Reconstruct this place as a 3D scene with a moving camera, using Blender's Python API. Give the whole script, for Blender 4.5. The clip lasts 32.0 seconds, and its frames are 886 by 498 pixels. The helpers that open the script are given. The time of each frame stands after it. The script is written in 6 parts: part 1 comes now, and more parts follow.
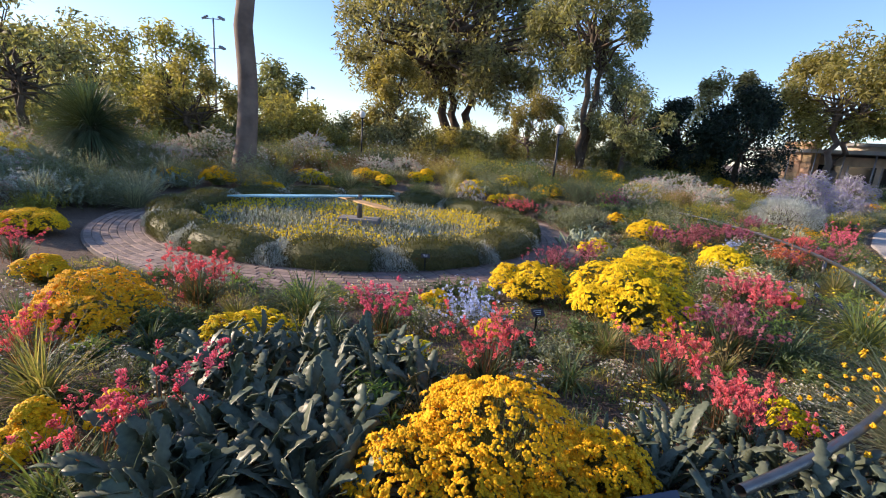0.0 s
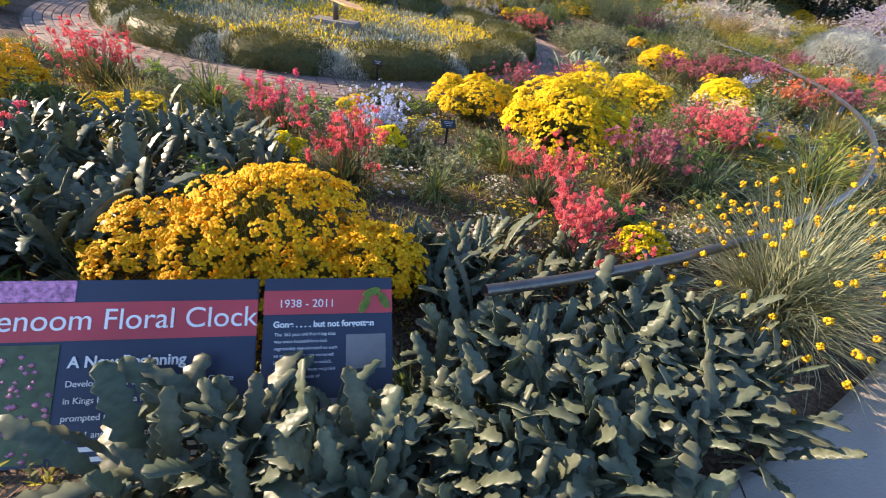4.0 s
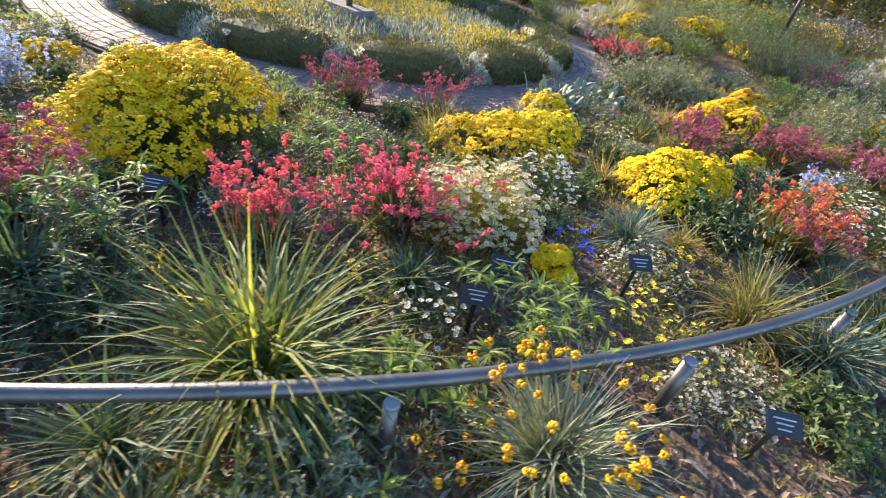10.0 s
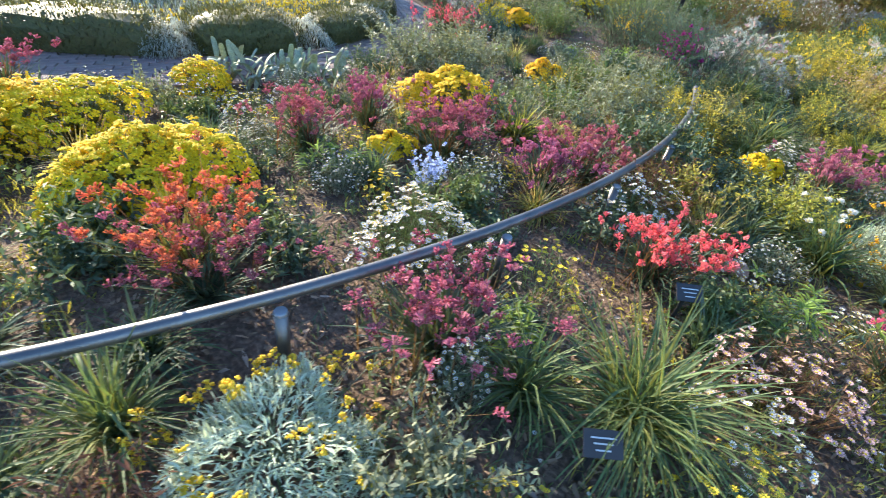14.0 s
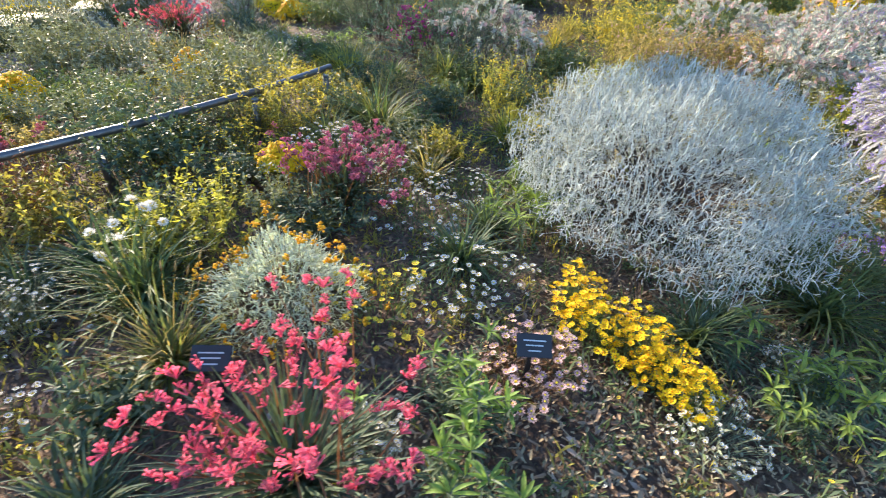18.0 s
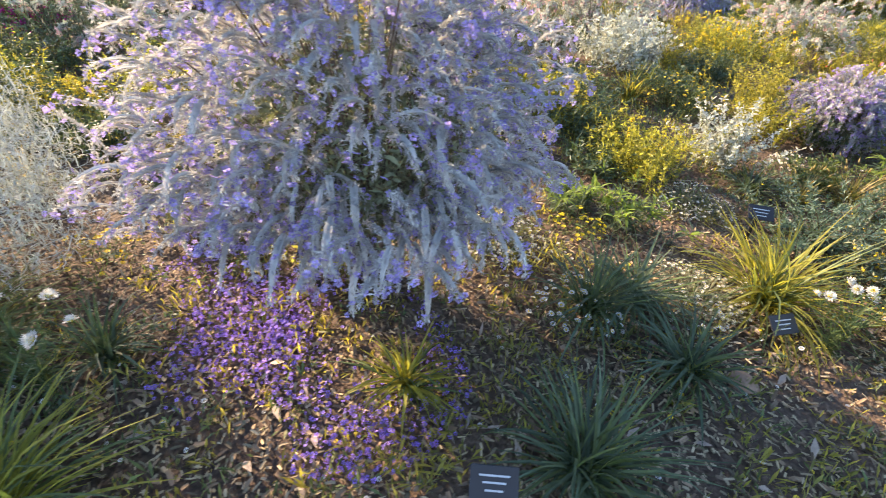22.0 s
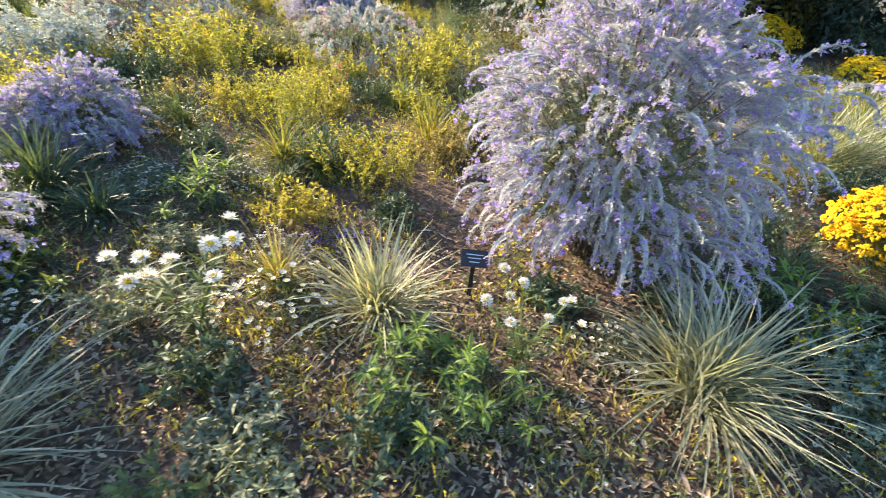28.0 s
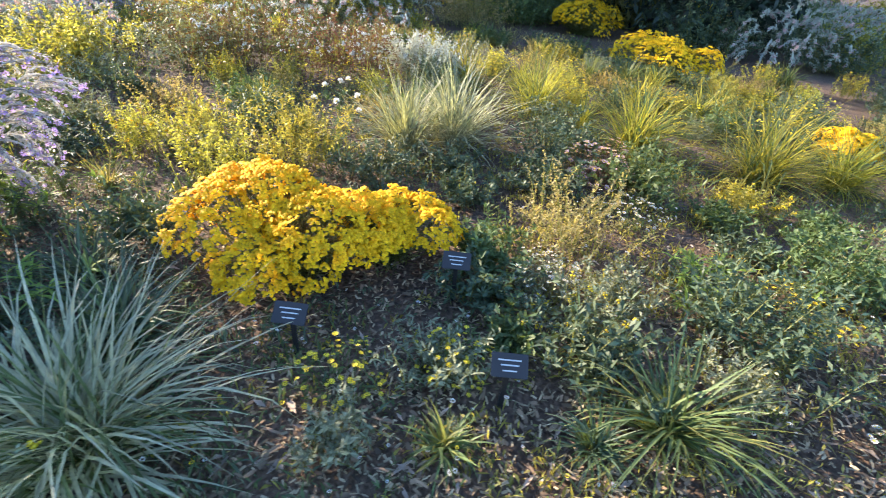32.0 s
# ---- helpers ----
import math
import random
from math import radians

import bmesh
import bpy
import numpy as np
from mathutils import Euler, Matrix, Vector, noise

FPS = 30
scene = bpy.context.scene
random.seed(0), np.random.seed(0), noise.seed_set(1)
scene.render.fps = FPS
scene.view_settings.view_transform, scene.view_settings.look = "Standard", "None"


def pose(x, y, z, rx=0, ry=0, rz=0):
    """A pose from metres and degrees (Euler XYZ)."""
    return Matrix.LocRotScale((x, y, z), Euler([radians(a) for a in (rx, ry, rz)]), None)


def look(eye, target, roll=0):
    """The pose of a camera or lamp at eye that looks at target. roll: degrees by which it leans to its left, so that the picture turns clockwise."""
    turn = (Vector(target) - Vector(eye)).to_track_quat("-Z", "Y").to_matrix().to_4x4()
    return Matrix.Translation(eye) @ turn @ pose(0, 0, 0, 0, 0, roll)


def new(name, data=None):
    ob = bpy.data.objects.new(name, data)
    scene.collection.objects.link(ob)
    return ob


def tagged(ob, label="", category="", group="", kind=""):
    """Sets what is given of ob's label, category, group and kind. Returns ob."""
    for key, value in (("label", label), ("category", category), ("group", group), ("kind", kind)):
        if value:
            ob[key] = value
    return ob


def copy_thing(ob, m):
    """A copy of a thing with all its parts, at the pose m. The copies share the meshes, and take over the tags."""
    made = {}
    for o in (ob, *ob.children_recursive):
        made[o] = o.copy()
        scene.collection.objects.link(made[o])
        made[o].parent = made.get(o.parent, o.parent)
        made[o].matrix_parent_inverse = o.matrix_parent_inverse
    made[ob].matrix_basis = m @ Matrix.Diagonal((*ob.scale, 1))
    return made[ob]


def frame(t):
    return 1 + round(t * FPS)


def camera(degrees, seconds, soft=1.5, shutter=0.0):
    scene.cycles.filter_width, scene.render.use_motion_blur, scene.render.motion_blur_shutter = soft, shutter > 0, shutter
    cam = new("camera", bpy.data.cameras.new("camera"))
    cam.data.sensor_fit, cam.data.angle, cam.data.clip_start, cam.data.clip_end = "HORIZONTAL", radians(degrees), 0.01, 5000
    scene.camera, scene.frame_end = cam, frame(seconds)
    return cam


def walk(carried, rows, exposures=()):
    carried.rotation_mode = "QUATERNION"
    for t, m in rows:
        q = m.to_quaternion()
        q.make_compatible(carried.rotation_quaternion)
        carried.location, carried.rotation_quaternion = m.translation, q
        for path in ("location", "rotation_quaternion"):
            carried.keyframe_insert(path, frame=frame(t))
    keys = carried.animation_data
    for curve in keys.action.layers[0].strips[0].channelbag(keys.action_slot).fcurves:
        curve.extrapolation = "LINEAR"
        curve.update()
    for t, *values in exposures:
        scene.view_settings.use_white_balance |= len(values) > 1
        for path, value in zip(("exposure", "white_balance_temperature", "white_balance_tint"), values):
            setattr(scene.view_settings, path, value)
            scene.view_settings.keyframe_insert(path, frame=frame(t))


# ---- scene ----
cam = camera(88.6, 32.0, 1.0, 0.2)
PATH = [
    (0.0, pose(0.000, 0.000, 1.710, 76.80, -4.40, 1.00)),
    (0.5, pose(0.011, 0.011, 1.677, 74.40, -3.90, -1.50)),
    (1.0, pose(0.055, 0.022, 1.644, 71.50, -3.50, -3.80)),
    (1.5, pose(0.154, 0.055, 1.622, 68.20, -3.30, -5.60)),
    (2.0, pose(0.319, 0.055, 1.600, 65.00, -3.50, -6.40)),
    (2.5, pose(0.495, 0.044, 1.567, 61.90, -4.20, -5.80)),
    (4.5, pose(1.529, 0.352, 1.490, 54.40, -8.30, 12.10)),
    (5.0, pose(1.881, 0.484, 1.479, 53.20, -9.40, 17.00)),
    (5.5, pose(2.299, 0.583, 1.523, 52.40, -9.60, 22.20)),
    (6.0, pose(2.618, 0.825, 1.523, 52.20, -9.90, 26.40)),
    (6.5, pose(3.003, 1.067, 1.545, 52.30, -9.30, 30.60)),
    (7.0, pose(3.322, 1.298, 1.556, 52.70, -9.20, 33.30)),
    (7.5, pose(3.619, 1.628, 1.534, 53.20, -9.30, 34.90)),
    (8.0, pose(4.015, 1.969, 1.567, 53.20, -8.40, 37.30)),
    (8.5, pose(4.312, 2.365, 1.523, 53.10, -8.90, 37.60)),
    (9.0, pose(4.664, 2.761, 1.512, 53.30, -9.10, 38.30)),
    (9.5, pose(4.939, 3.157, 1.523, 53.30, -8.90, 39.70)),
    (10.0, pose(5.181, 3.586, 1.512, 54.00, -9.80, 39.10)),
    (10.5, pose(5.522, 3.982, 1.556, 54.80, -9.10, 40.40)),
    (11.0, pose(5.753, 4.378, 1.523, 54.50, -9.20, 40.10)),
    (11.5, pose(6.039, 4.741, 1.534, 53.80, -8.20, 41.20)),
    (12.0, pose(6.281, 5.082, 1.523, 53.30, -7.90, 41.50)),
    (12.5, pose(6.490, 5.500, 1.523, 52.60, -8.20, 41.10)),
    (13.0, pose(6.820, 5.885, 1.545, 52.40, -7.60, 42.10)),
    (13.5, pose(7.073, 6.303, 1.545, 53.00, -8.10, 41.50)),
    (14.0, pose(7.381, 6.732, 1.545, 53.00, -8.40, 41.00)),
    (14.5, pose(7.667, 7.106, 1.589, 53.60, -8.10, 40.90)),
    (16.5, pose(8.935, 8.787, 1.499, 53.39, -4.15, 40.33)),
    (17.0, pose(9.216, 9.107, 1.526, 53.50, -4.05, 40.13)),
    (17.5, pose(9.482, 9.503, 1.517, 53.61, -4.64, 38.82)),
    (18.0, pose(9.828, 9.883, 1.526, 53.98, -4.13, 39.18)),
    (18.5, pose(10.058, 10.287, 1.483, 54.23, -4.73, 37.51)),
    (19.0, pose(10.361, 10.666, 1.469, 54.10, -4.63, 36.81)),
    (19.5, pose(10.630, 11.001, 1.493, 54.23, -4.59, 35.67)),
    (20.0, pose(10.887, 11.383, 1.476, 53.58, -4.76, 34.42)),
    (20.5, pose(11.251, 11.724, 1.515, 53.56, -4.04, 34.39)),
    (21.0, pose(11.524, 12.089, 1.482, 52.97, -4.04, 33.53)),
    (21.5, pose(11.904, 12.443, 1.480, 53.22, -3.51, 33.76)),
    (22.0, pose(12.215, 12.742, 1.503, 53.16, -3.52, 33.40)),
    (22.5, pose(12.549, 13.098, 1.497, 53.04, -3.82, 32.14)),
    (23.0, pose(12.941, 13.410, 1.513, 53.03, -3.37, 32.06)),
    (23.5, pose(13.223, 13.749, 1.487, 52.74, -3.80, 30.78)),
    (24.0, pose(13.588, 14.109, 1.474, 52.53, -4.11, 29.65)),
    (24.5, pose(13.953, 14.410, 1.514, 52.59, -4.55, 28.86)),
    (25.0, pose(14.293, 14.772, 1.508, 52.44, -5.13, 27.68)),
    (25.5, pose(14.700, 15.078, 1.535, 52.30, -4.71, 27.76)),
    (27.5, pose(16.501, 16.204, 1.494, 56.02, -5.43, 30.16)),
    (28.0, pose(16.892, 16.500, 1.531, 55.87, -5.35, 28.66)),
    (28.5, pose(17.193, 16.804, 1.500, 55.12, -6.02, 26.57)),
    (29.0, pose(17.606, 17.088, 1.490, 54.92, -6.38, 25.84)),
    (29.5, pose(17.950, 17.350, 1.511, 54.77, -6.38, 26.20)),
    (30.0, pose(18.317, 17.646, 1.501, 55.01, -6.46, 25.90)),
    (30.5, pose(18.731, 17.863, 1.523, 55.96, -5.38, 26.99)),
    (31.0, pose(19.100, 18.127, 1.486, 55.82, -5.41, 25.68)),
    (31.5, pose(19.561, 18.342, 1.488, 56.28, -4.49, 25.79)),
    (32.0, pose(19.977, 18.567, 1.496, 56.25, -4.38, 25.24)),
]
walk(cam, PATH, [(0.0, 0.82, 6500, 20), (2.5, 1.12, 6900, 20), (4.5, 1.36, 7000, 19), (8.0, 1.46, 6650, 16), (10.0, 1.60, 6450, 14), (14.0, 1.80, 5950, 8), (18.0, 1.66, 6250, 12), (20.0, 1.82, 6900, 15), (22.0, 1.96, 7500, 18), (25.0, 1.76, 6900, 11), (28.0, 1.84, 6700, 11), (30.0, 1.98, 6650, 12), (32.0, 2.04, 6350, 13)])


# ---------------------------------------------------------------- light
SUN_YAW, SUN_UP = 80.0, 19.5          # degrees to the left of +y, and above the horizon
world = bpy.data.worlds.new("sky")
scene.world = world
world.use_nodes = True
wn = world.node_tree.nodes
sky = wn.new("ShaderNodeTexSky")
sky.sky_type = "NISHITA"
sky.sun_disc = False
sky.sun_elevation = radians(SUN_UP)
sky.sun_rotation = radians(-SUN_YAW)
sky.air_density, sky.dust_density, sky.ozone_density = 1.0, 0.2, 4.0
wn["Background"].inputs["Strength"].default_value = 0.15
world.node_tree.links.new(sky.outputs[0], wn["Background"].inputs["Color"])
lamp = bpy.data.lights.new("sun", "SUN")
lamp.energy, lamp.angle, lamp.color = 5.0, radians(0.6), (1.0, 0.83, 0.60)
sun_dir = Vector((-math.sin(radians(SUN_YAW)) * math.cos(radians(SUN_UP)), math.cos(radians(SUN_YAW)) * math.cos(radians(SUN_UP)), math.sin(radians(SUN_UP))))
new("sun", lamp).matrix_world = look(sun_dir * 60, (0, 0, 0))


# ---------------------------------------------------------------- materials
def material(name):
    m = bpy.data.materials.new(name)
    m.use_nodes = True
    return m, m.node_tree.nodes, m.node_tree.links


def tint_nodes(n, l, colour, spread, noise_scale=0.0, dark=0.7):
    """A base colour that differs a little from object to object and from leaf to leaf."""
    info, geo = n.new("ShaderNodeObjectInfo"), n.new("ShaderNodeNewGeometry")
    hsv = n.new("ShaderNodeHueSaturation")
    hsv.inputs["Color"].default_value = (*colour, 1)
    val = n.new("ShaderNodeMapRange")
    val.inputs["To Min"].default_value, val.inputs["To Max"].default_value = 1 - spread, 1 + spread
    hue = n.new("ShaderNodeMapRange")
    hue.inputs["To Min"].default_value, hue.inputs["To Max"].default_value = 0.5 - spread * 0.05, 0.5 + spread * 0.05
    l.new(geo.outputs["Random Per Island"], val.inputs["Value"])
    l.new(info.outputs["Random"], hue.inputs["Value"])
    l.new(val.outputs[0], hsv.inputs["Value"])
    l.new(hue.outputs[0], hsv.inputs["Hue"])
    out = hsv.outputs["Color"]
    if noise_scale:
        tc, tex, ramp = n.new("ShaderNodeTexCoord"), n.new("ShaderNodeTexNoise"), n.new("ShaderNodeMapRange")
        tex.inputs["Scale"].default_value, tex.inputs["Detail"].default_value = noise_scale, 5
        ramp.inputs["From Min"].default_value, ramp.inputs["From Max"].default_value = 0.3, 0.7
        ramp.inputs["To Min"].default_value, ramp.inputs["To Max"].default_value = dark, 1.15
        l.new(tc.outputs["Object"], tex.inputs["Vector"])
        l.new(tex.outputs["Fac"], ramp.inputs["Value"])
        mul = n.new("ShaderNodeVectorMath")
        mul.operation = "MULTIPLY"
        l.new(out, mul.inputs[0])
        l.new(ramp.outputs[0], mul.inputs[1])
        out = mul.outputs[0]
    return out


def leaf_material(name, colour, spread=0.3, through_light=0.35, rough=0.55, warm=(1.25, 1.2, 0.55), grain=30):
    """Foliage and petals: a matt skin that lets some light through, yellower than it reflects."""
    m, n, l = material(name)
    col = tint_nodes(n, l, colour, spread, grain)
    skin = n["Principled BSDF"]
    skin.inputs["Roughness"].default_value = rough
    skin.inputs["Specular IOR Level"].default_value = 0.35
    l.new(col, skin.inputs["Base Color"])
    shine, mix = n.new("ShaderNodeBsdfTranslucent"), n.new("ShaderNodeMixShader")
    mul = n.new("ShaderNodeVectorMath")
    mul.operation = "MULTIPLY"
    mul.inputs[1].default_value = warm
    l.new(col, mul.inputs[0])
    l.new(mul.outputs[0], shine.inputs["Color"])
    mix.inputs[0].default_value = through_light
    l.new(skin.outputs[0], mix.inputs[1])
    l.new(shine.outputs[0], mix.inputs[2])
    l.new(mix.outputs[0], n["Material Output"].inputs["Surface"])
    return m


def solid_material(name, colour, rough=0.7, metal=0.0, grain=8.0, spread=0.2, bump=0.0, dark=0.7, fine=60.0):
    """A weathered solid: colour varied at two scales, with fine relief."""
    m, n, l = material(name)
    col = tint_nodes(n, l, colour, spread, grain, dark)
    p = n["Principled BSDF"]
    p.inputs["Roughness"].default_value, p.inputs["Metallic"].default_value = rough, metal
    l.new(col, p.inputs["Base Color"])
    if bump:
        tc, tex, b = n.new("ShaderNodeTexCoord"), n.new("ShaderNodeTexNoise"), n.new("ShaderNodeBump")
        tex.inputs["Scale"].default_value, tex.inputs["Detail"].default_value = fine, 6
        b.inputs["Strength"].default_value, b.inputs["Distance"].default_value = bump, 0.01
        l.new(tc.outputs["Object"], tex.inputs["Vector"])
        l.new(tex.outputs["Fac"], b.inputs["Height"])
        l.new(b.outputs[0], p.inputs["Normal"])
    return m


def ground_material():
    m, n, l = material("mulch_soil")
    tc = n.new("ShaderNodeTexCoord")
    big, small = n.new("ShaderNodeTexNoise"), n.new("ShaderNodeTexNoise")
    big.inputs["Scale"].default_value, big.inputs["Detail"].default_value = 0.8, 4
    small.inputs["Scale"].default_value, small.inputs["Detail"].default_value = 45, 8
    ramp = n.new("ShaderNodeValToRGB")
    ramp.color_ramp.elements[0].position, ramp.color_ramp.elements[0].color = 0.3, (0.032, 0.020, 0.013, 1)
    ramp.color_ramp.elements[1].position, ramp.color_ramp.elements[1].color = 0.70, (0.24, 0.158, 0.105, 1)
    mid = ramp.color_ramp.elements.new(0.5)
    mid.color = (0.105, 0.067, 0.045, 1)
    add = n.new("ShaderNodeMath")
    add.operation = "MULTIPLY_ADD"
    add.inputs[1].default_value = 0.35
    l.new(tc.outputs["Object"], big.inputs["Vector"])
    l.new(tc.outputs["Object"], small.inputs["Vector"])
    l.new(big.outputs["Fac"], add.inputs[0])
    sub = n.new("ShaderNodeMath")
    sub.operation = "MULTIPLY"
    sub.inputs[1].default_value = 0.68
    l.new(small.outputs["Fac"], sub.inputs[0])
    l.new(sub.outputs[0], add.inputs[2])
    l.new(add.outputs[0], ramp.inputs["Fac"])
    p = n["Principled BSDF"]
    p.inputs["Roughness"].default_value = 0.95
    l.new(ramp.outputs[0], p.inputs["Base Color"])
    b = n.new("ShaderNodeBump")
    b.inputs["Strength"].default_value, b.inputs["Distance"].default_value = 0.9, 0.02
    l.new(small.outputs["Fac"], b.inputs["Height"])
    l.new(b.outputs[0], p.inputs["Normal"])
    return m


LEAF = {
    "green": leaf_material("leaf_green", (0.125, 0.178, 0.072)),
    "deep": leaf_material("leaf_deep_green", (0.098, 0.140, 0.082), 0.35, 0.25),
    "olive": leaf_material("leaf_olive", (0.22, 0.23, 0.080), 0.3, 0.45),
    "lime": leaf_material("leaf_lime", (0.28, 0.40, 0.10), 0.25, 0.55),
    "grey": leaf_material("leaf_grey_green", (0.25, 0.27, 0.17), 0.3, 0.25, 0.6, (1.1, 1.1, 0.7)),
    "blue": leaf_material("leaf_blue_green", (0.12, 0.19, 0.15), 0.3, 0.25),
    "silver": leaf_material("leaf_silver", (0.55, 0.57, 0.50), 0.2, 0.25, 0.7, (1.1, 1.08, 0.85), 12),
    "wool": leaf_material("leaf_woolly_silver", (0.54, 0.54, 0.535), 0.25, 0.35, 0.8, (1.1, 1.05, 0.9), 12),
    "wire": leaf_material("leaf_wiry_white", (0.58, 0.61, 0.56), 0.2, 0.2, 0.75, (1.05, 1.05, 0.9), 12),
    "banksia": leaf_material("leaf_banksia", (0.114, 0.138, 0.093), 0.75, 0.22, 0.42, (1.2, 1.25, 0.5), 14),
    "straw": leaf_material("leaf_straw", (0.42, 0.34, 0.17), 0.3, 0.52),
    "pale": leaf_material("leaf_pale_blade", (0.47, 0.46, 0.32), 0.35, 0.35, 0.5),
    "yellowgreen": leaf_material("leaf_yellow_green", (0.38, 0.36, 0.09), 0.35, 0.58),
    "rust": leaf_material("leaf_rust_brown", (0.17, 0.085, 0.045), 0.35, 0.3),
    "hedge": leaf_material("leaf_hedge", (0.115, 0.118, 0.040), 0.35, 0.25),
    "gum": leaf_material("leaf_gum", (0.25, 0.255, 0.14), 0.45, 0.52),
    # gum foliage with the gold of low sunlight mixed into its colour
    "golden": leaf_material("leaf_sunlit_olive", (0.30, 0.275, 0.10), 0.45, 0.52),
    "sage": leaf_material("leaf_sage", (0.33, 0.38, 0.27), 0.3, 0.25, 0.65, (1.1, 1.1, 0.7), 16),
    "mint": leaf_material("leaf_mint_silver", (0.56, 0.62, 0.46), 0.2, 0.25, 0.7, (1.1, 1.1, 0.75), 12),
    "dark": leaf_material("leaf_dark_conifer", (0.018, 0.035, 0.020), 0.4, 0.15),
}
PETAL = {
    "yellow": leaf_material("petal_golden_yellow", (0.97, 0.655, 0.008), 0.22, 0.3, 0.7, (1.1, 1.0, 0.6), 50),
    "amber": leaf_material("petal_deep_golden", (0.97, 0.555, 0.006), 0.22, 0.3, 0.7, (1.1, 1.0, 0.6), 50),
    "canary": leaf_material("petal_bright_yellow", (0.92, 0.69, 0.008), 0.22, 0.3, 0.7, (1.05, 1.0, 0.6), 50),
    "button": leaf_material("petal_button_yellow", (0.90, 0.51, 0.02), 0.2, 0.25, 0.7, (1.05, 1.0, 0.6), 50),
    "lemon": leaf_material("petal_lemon", (0.90, 0.70, 0.05), 0.2, 0.3, 0.7, (1.05, 1.0, 0.6), 50),
    "pink": leaf_material("petal_pink_red", (0.80, 0.225, 0.275), 0.35, 0.45, 0.75, (1.1, 0.9, 0.95), 40),
    "orange": leaf_material("petal_orange", (0.70, 0.27, 0.14), 0.3, 0.4, 0.75, (1.2, 0.9, 0.6), 40),
    "white": leaf_material("petal_white", (0.80, 0.79, 0.74), 0.1, 0.3, 0.7, (1.0, 0.98, 0.9), 20),
    "cream": leaf_material("petal_cream", (0.78, 0.70, 0.50), 0.15, 0.3, 0.7, (1.0, 0.97, 0.8), 20),
    "blush": leaf_material("petal_blush_pink", (0.72, 0.48, 0.46), 0.2, 0.3, 0.7, (1.05, 0.9, 0.9), 20),
    "lilac": leaf_material("petal_lilac", (0.44, 0.36, 0.72), 0.3, 0.4, 0.7, (1.1, 0.95, 1.1), 20),
    "purple": leaf_material("petal_purple", (0.33, 0.22, 0.72), 0.3, 0.4, 0.7, (1.1, 0.95, 1.1), 20),
    "skyblue": leaf_material("petal_pale_blue", (0.50, 0.60, 0.86), 0.2, 0.3, 0.7, (1.0, 1.0, 1.05), 20),
    "blue": leaf_material("petal_deep_blue", (0.05, 0.09, 0.75), 0.2, 0.3, 0.7, (1.0, 1.0, 1.1), 20),
    "maroon": leaf_material("petal_dusky_pink", (0.50, 0.18, 0.245), 0.35, 0.4, 0.75, (1.1, 0.9, 0.95), 40),
    "magenta": leaf_material("petal_magenta", (0.42, 0.035, 0.30), 0.3, 0.4, 0.7, (1.2, 0.9, 1.0), 20),
}
SOIL = ground_material()
CHIP = solid_material("wood_chip", (0.24, 0.15, 0.098), 0.9, 0, 20, 0.7)
CHIP_PALE = solid_material("pale_wood_chip", (0.36, 0.245, 0.165), 0.9, 0, 20, 0.65)
LITTER = leaf_material("dead_leaf", (0.42, 0.33, 0.255), 0.45, 0.15, 0.8, (1.1, 1.0, 0.8))
PAVING = solid_material("concrete_path", (0.36, 0.33, 0.30), 0.85, 0, 1.3, 0.1, 0.5, 0.8, 90)
BRICK = solid_material("clay_paver", (0.27, 0.19, 0.165), 0.8, 0, 14, 0.3, 0.4, 0.75, 80)
SAND = solid_material("joint_sand", (0.16, 0.13, 0.11), 0.95, 0, 30, 0.2)
STEEL = solid_material("galvanised_steel", (0.17, 0.165, 0.165), 0.42, 0.85, 6, 0.12, 0.12, 0.7, 120)
BLACK = solid_material("black_metal", (0.018, 0.018, 0.020), 0.45, 0.2, 20, 0.2)
BARK = solid_material("gum_bark", (0.18, 0.13, 0.10), 0.85, 0, 2.2, 0.2, 0.6, 0.55, 12)
BARK_DARK = solid_material("rough_bark", (0.105, 0.075, 0.055), 0.9, 0, 3, 0.2, 0.8, 0.5, 14)
STONE = solid_material("grey_stone", (0.22, 0.21, 0.21), 0.85, 0, 5, 0.2, 0.5)
ROCK = solid_material("red_rock", (0.34, 0.20, 0.14), 0.9, 0, 9, 0.2, 0.8)
NAVY = solid_material("panel_navy", (0.030, 0.042, 0.075), 0.35, 0, 3, 0.06, 0, 0.9)
RED = solid_material("panel_red", (0.50, 0.060, 0.075), 0.35, 0, 3, 0.06, 0, 0.9)
INK = solid_material("panel_white_ink", (0.80, 0.80, 0.80), 0.4, 0, 3, 0.02, 0, 0.95)
PLATE = solid_material("label_plate", (0.028, 0.026, 0.030), 0.6, 0.0, 6, 0.15, 0, 0.8)
PLATE_INK = solid_material("label_ink", (0.62, 0.62, 0.64), 0.4, 0, 6, 0.05)
HAND_BLUE = solid_material("clock_hand_blue", (0.22, 0.48, 0.62), 0.4, 0, 3, 0.1)
HAND_WOOD = solid_material("clock_hand_timber", (0.55, 0.33, 0.15), 0.6, 0, 6, 0.15)
SANDSTONE = solid_material("sandstone_block", (0.50, 0.33, 0.20), 0.85, 0, 2.5, 0.25, 0.4)
RENDER = solid_material("cream_render", (0.45, 0.38, 0.30), 0.8, 0, 1.5, 0.08)
ROOF = solid_material("roof_sheet", (0.35, 0.33, 0.31), 0.6, 0, 1, 0.1)
GLASS_DARK = solid_material("dark_glazing", (0.02, 0.025, 0.03), 0.12, 0, 1, 0.05)
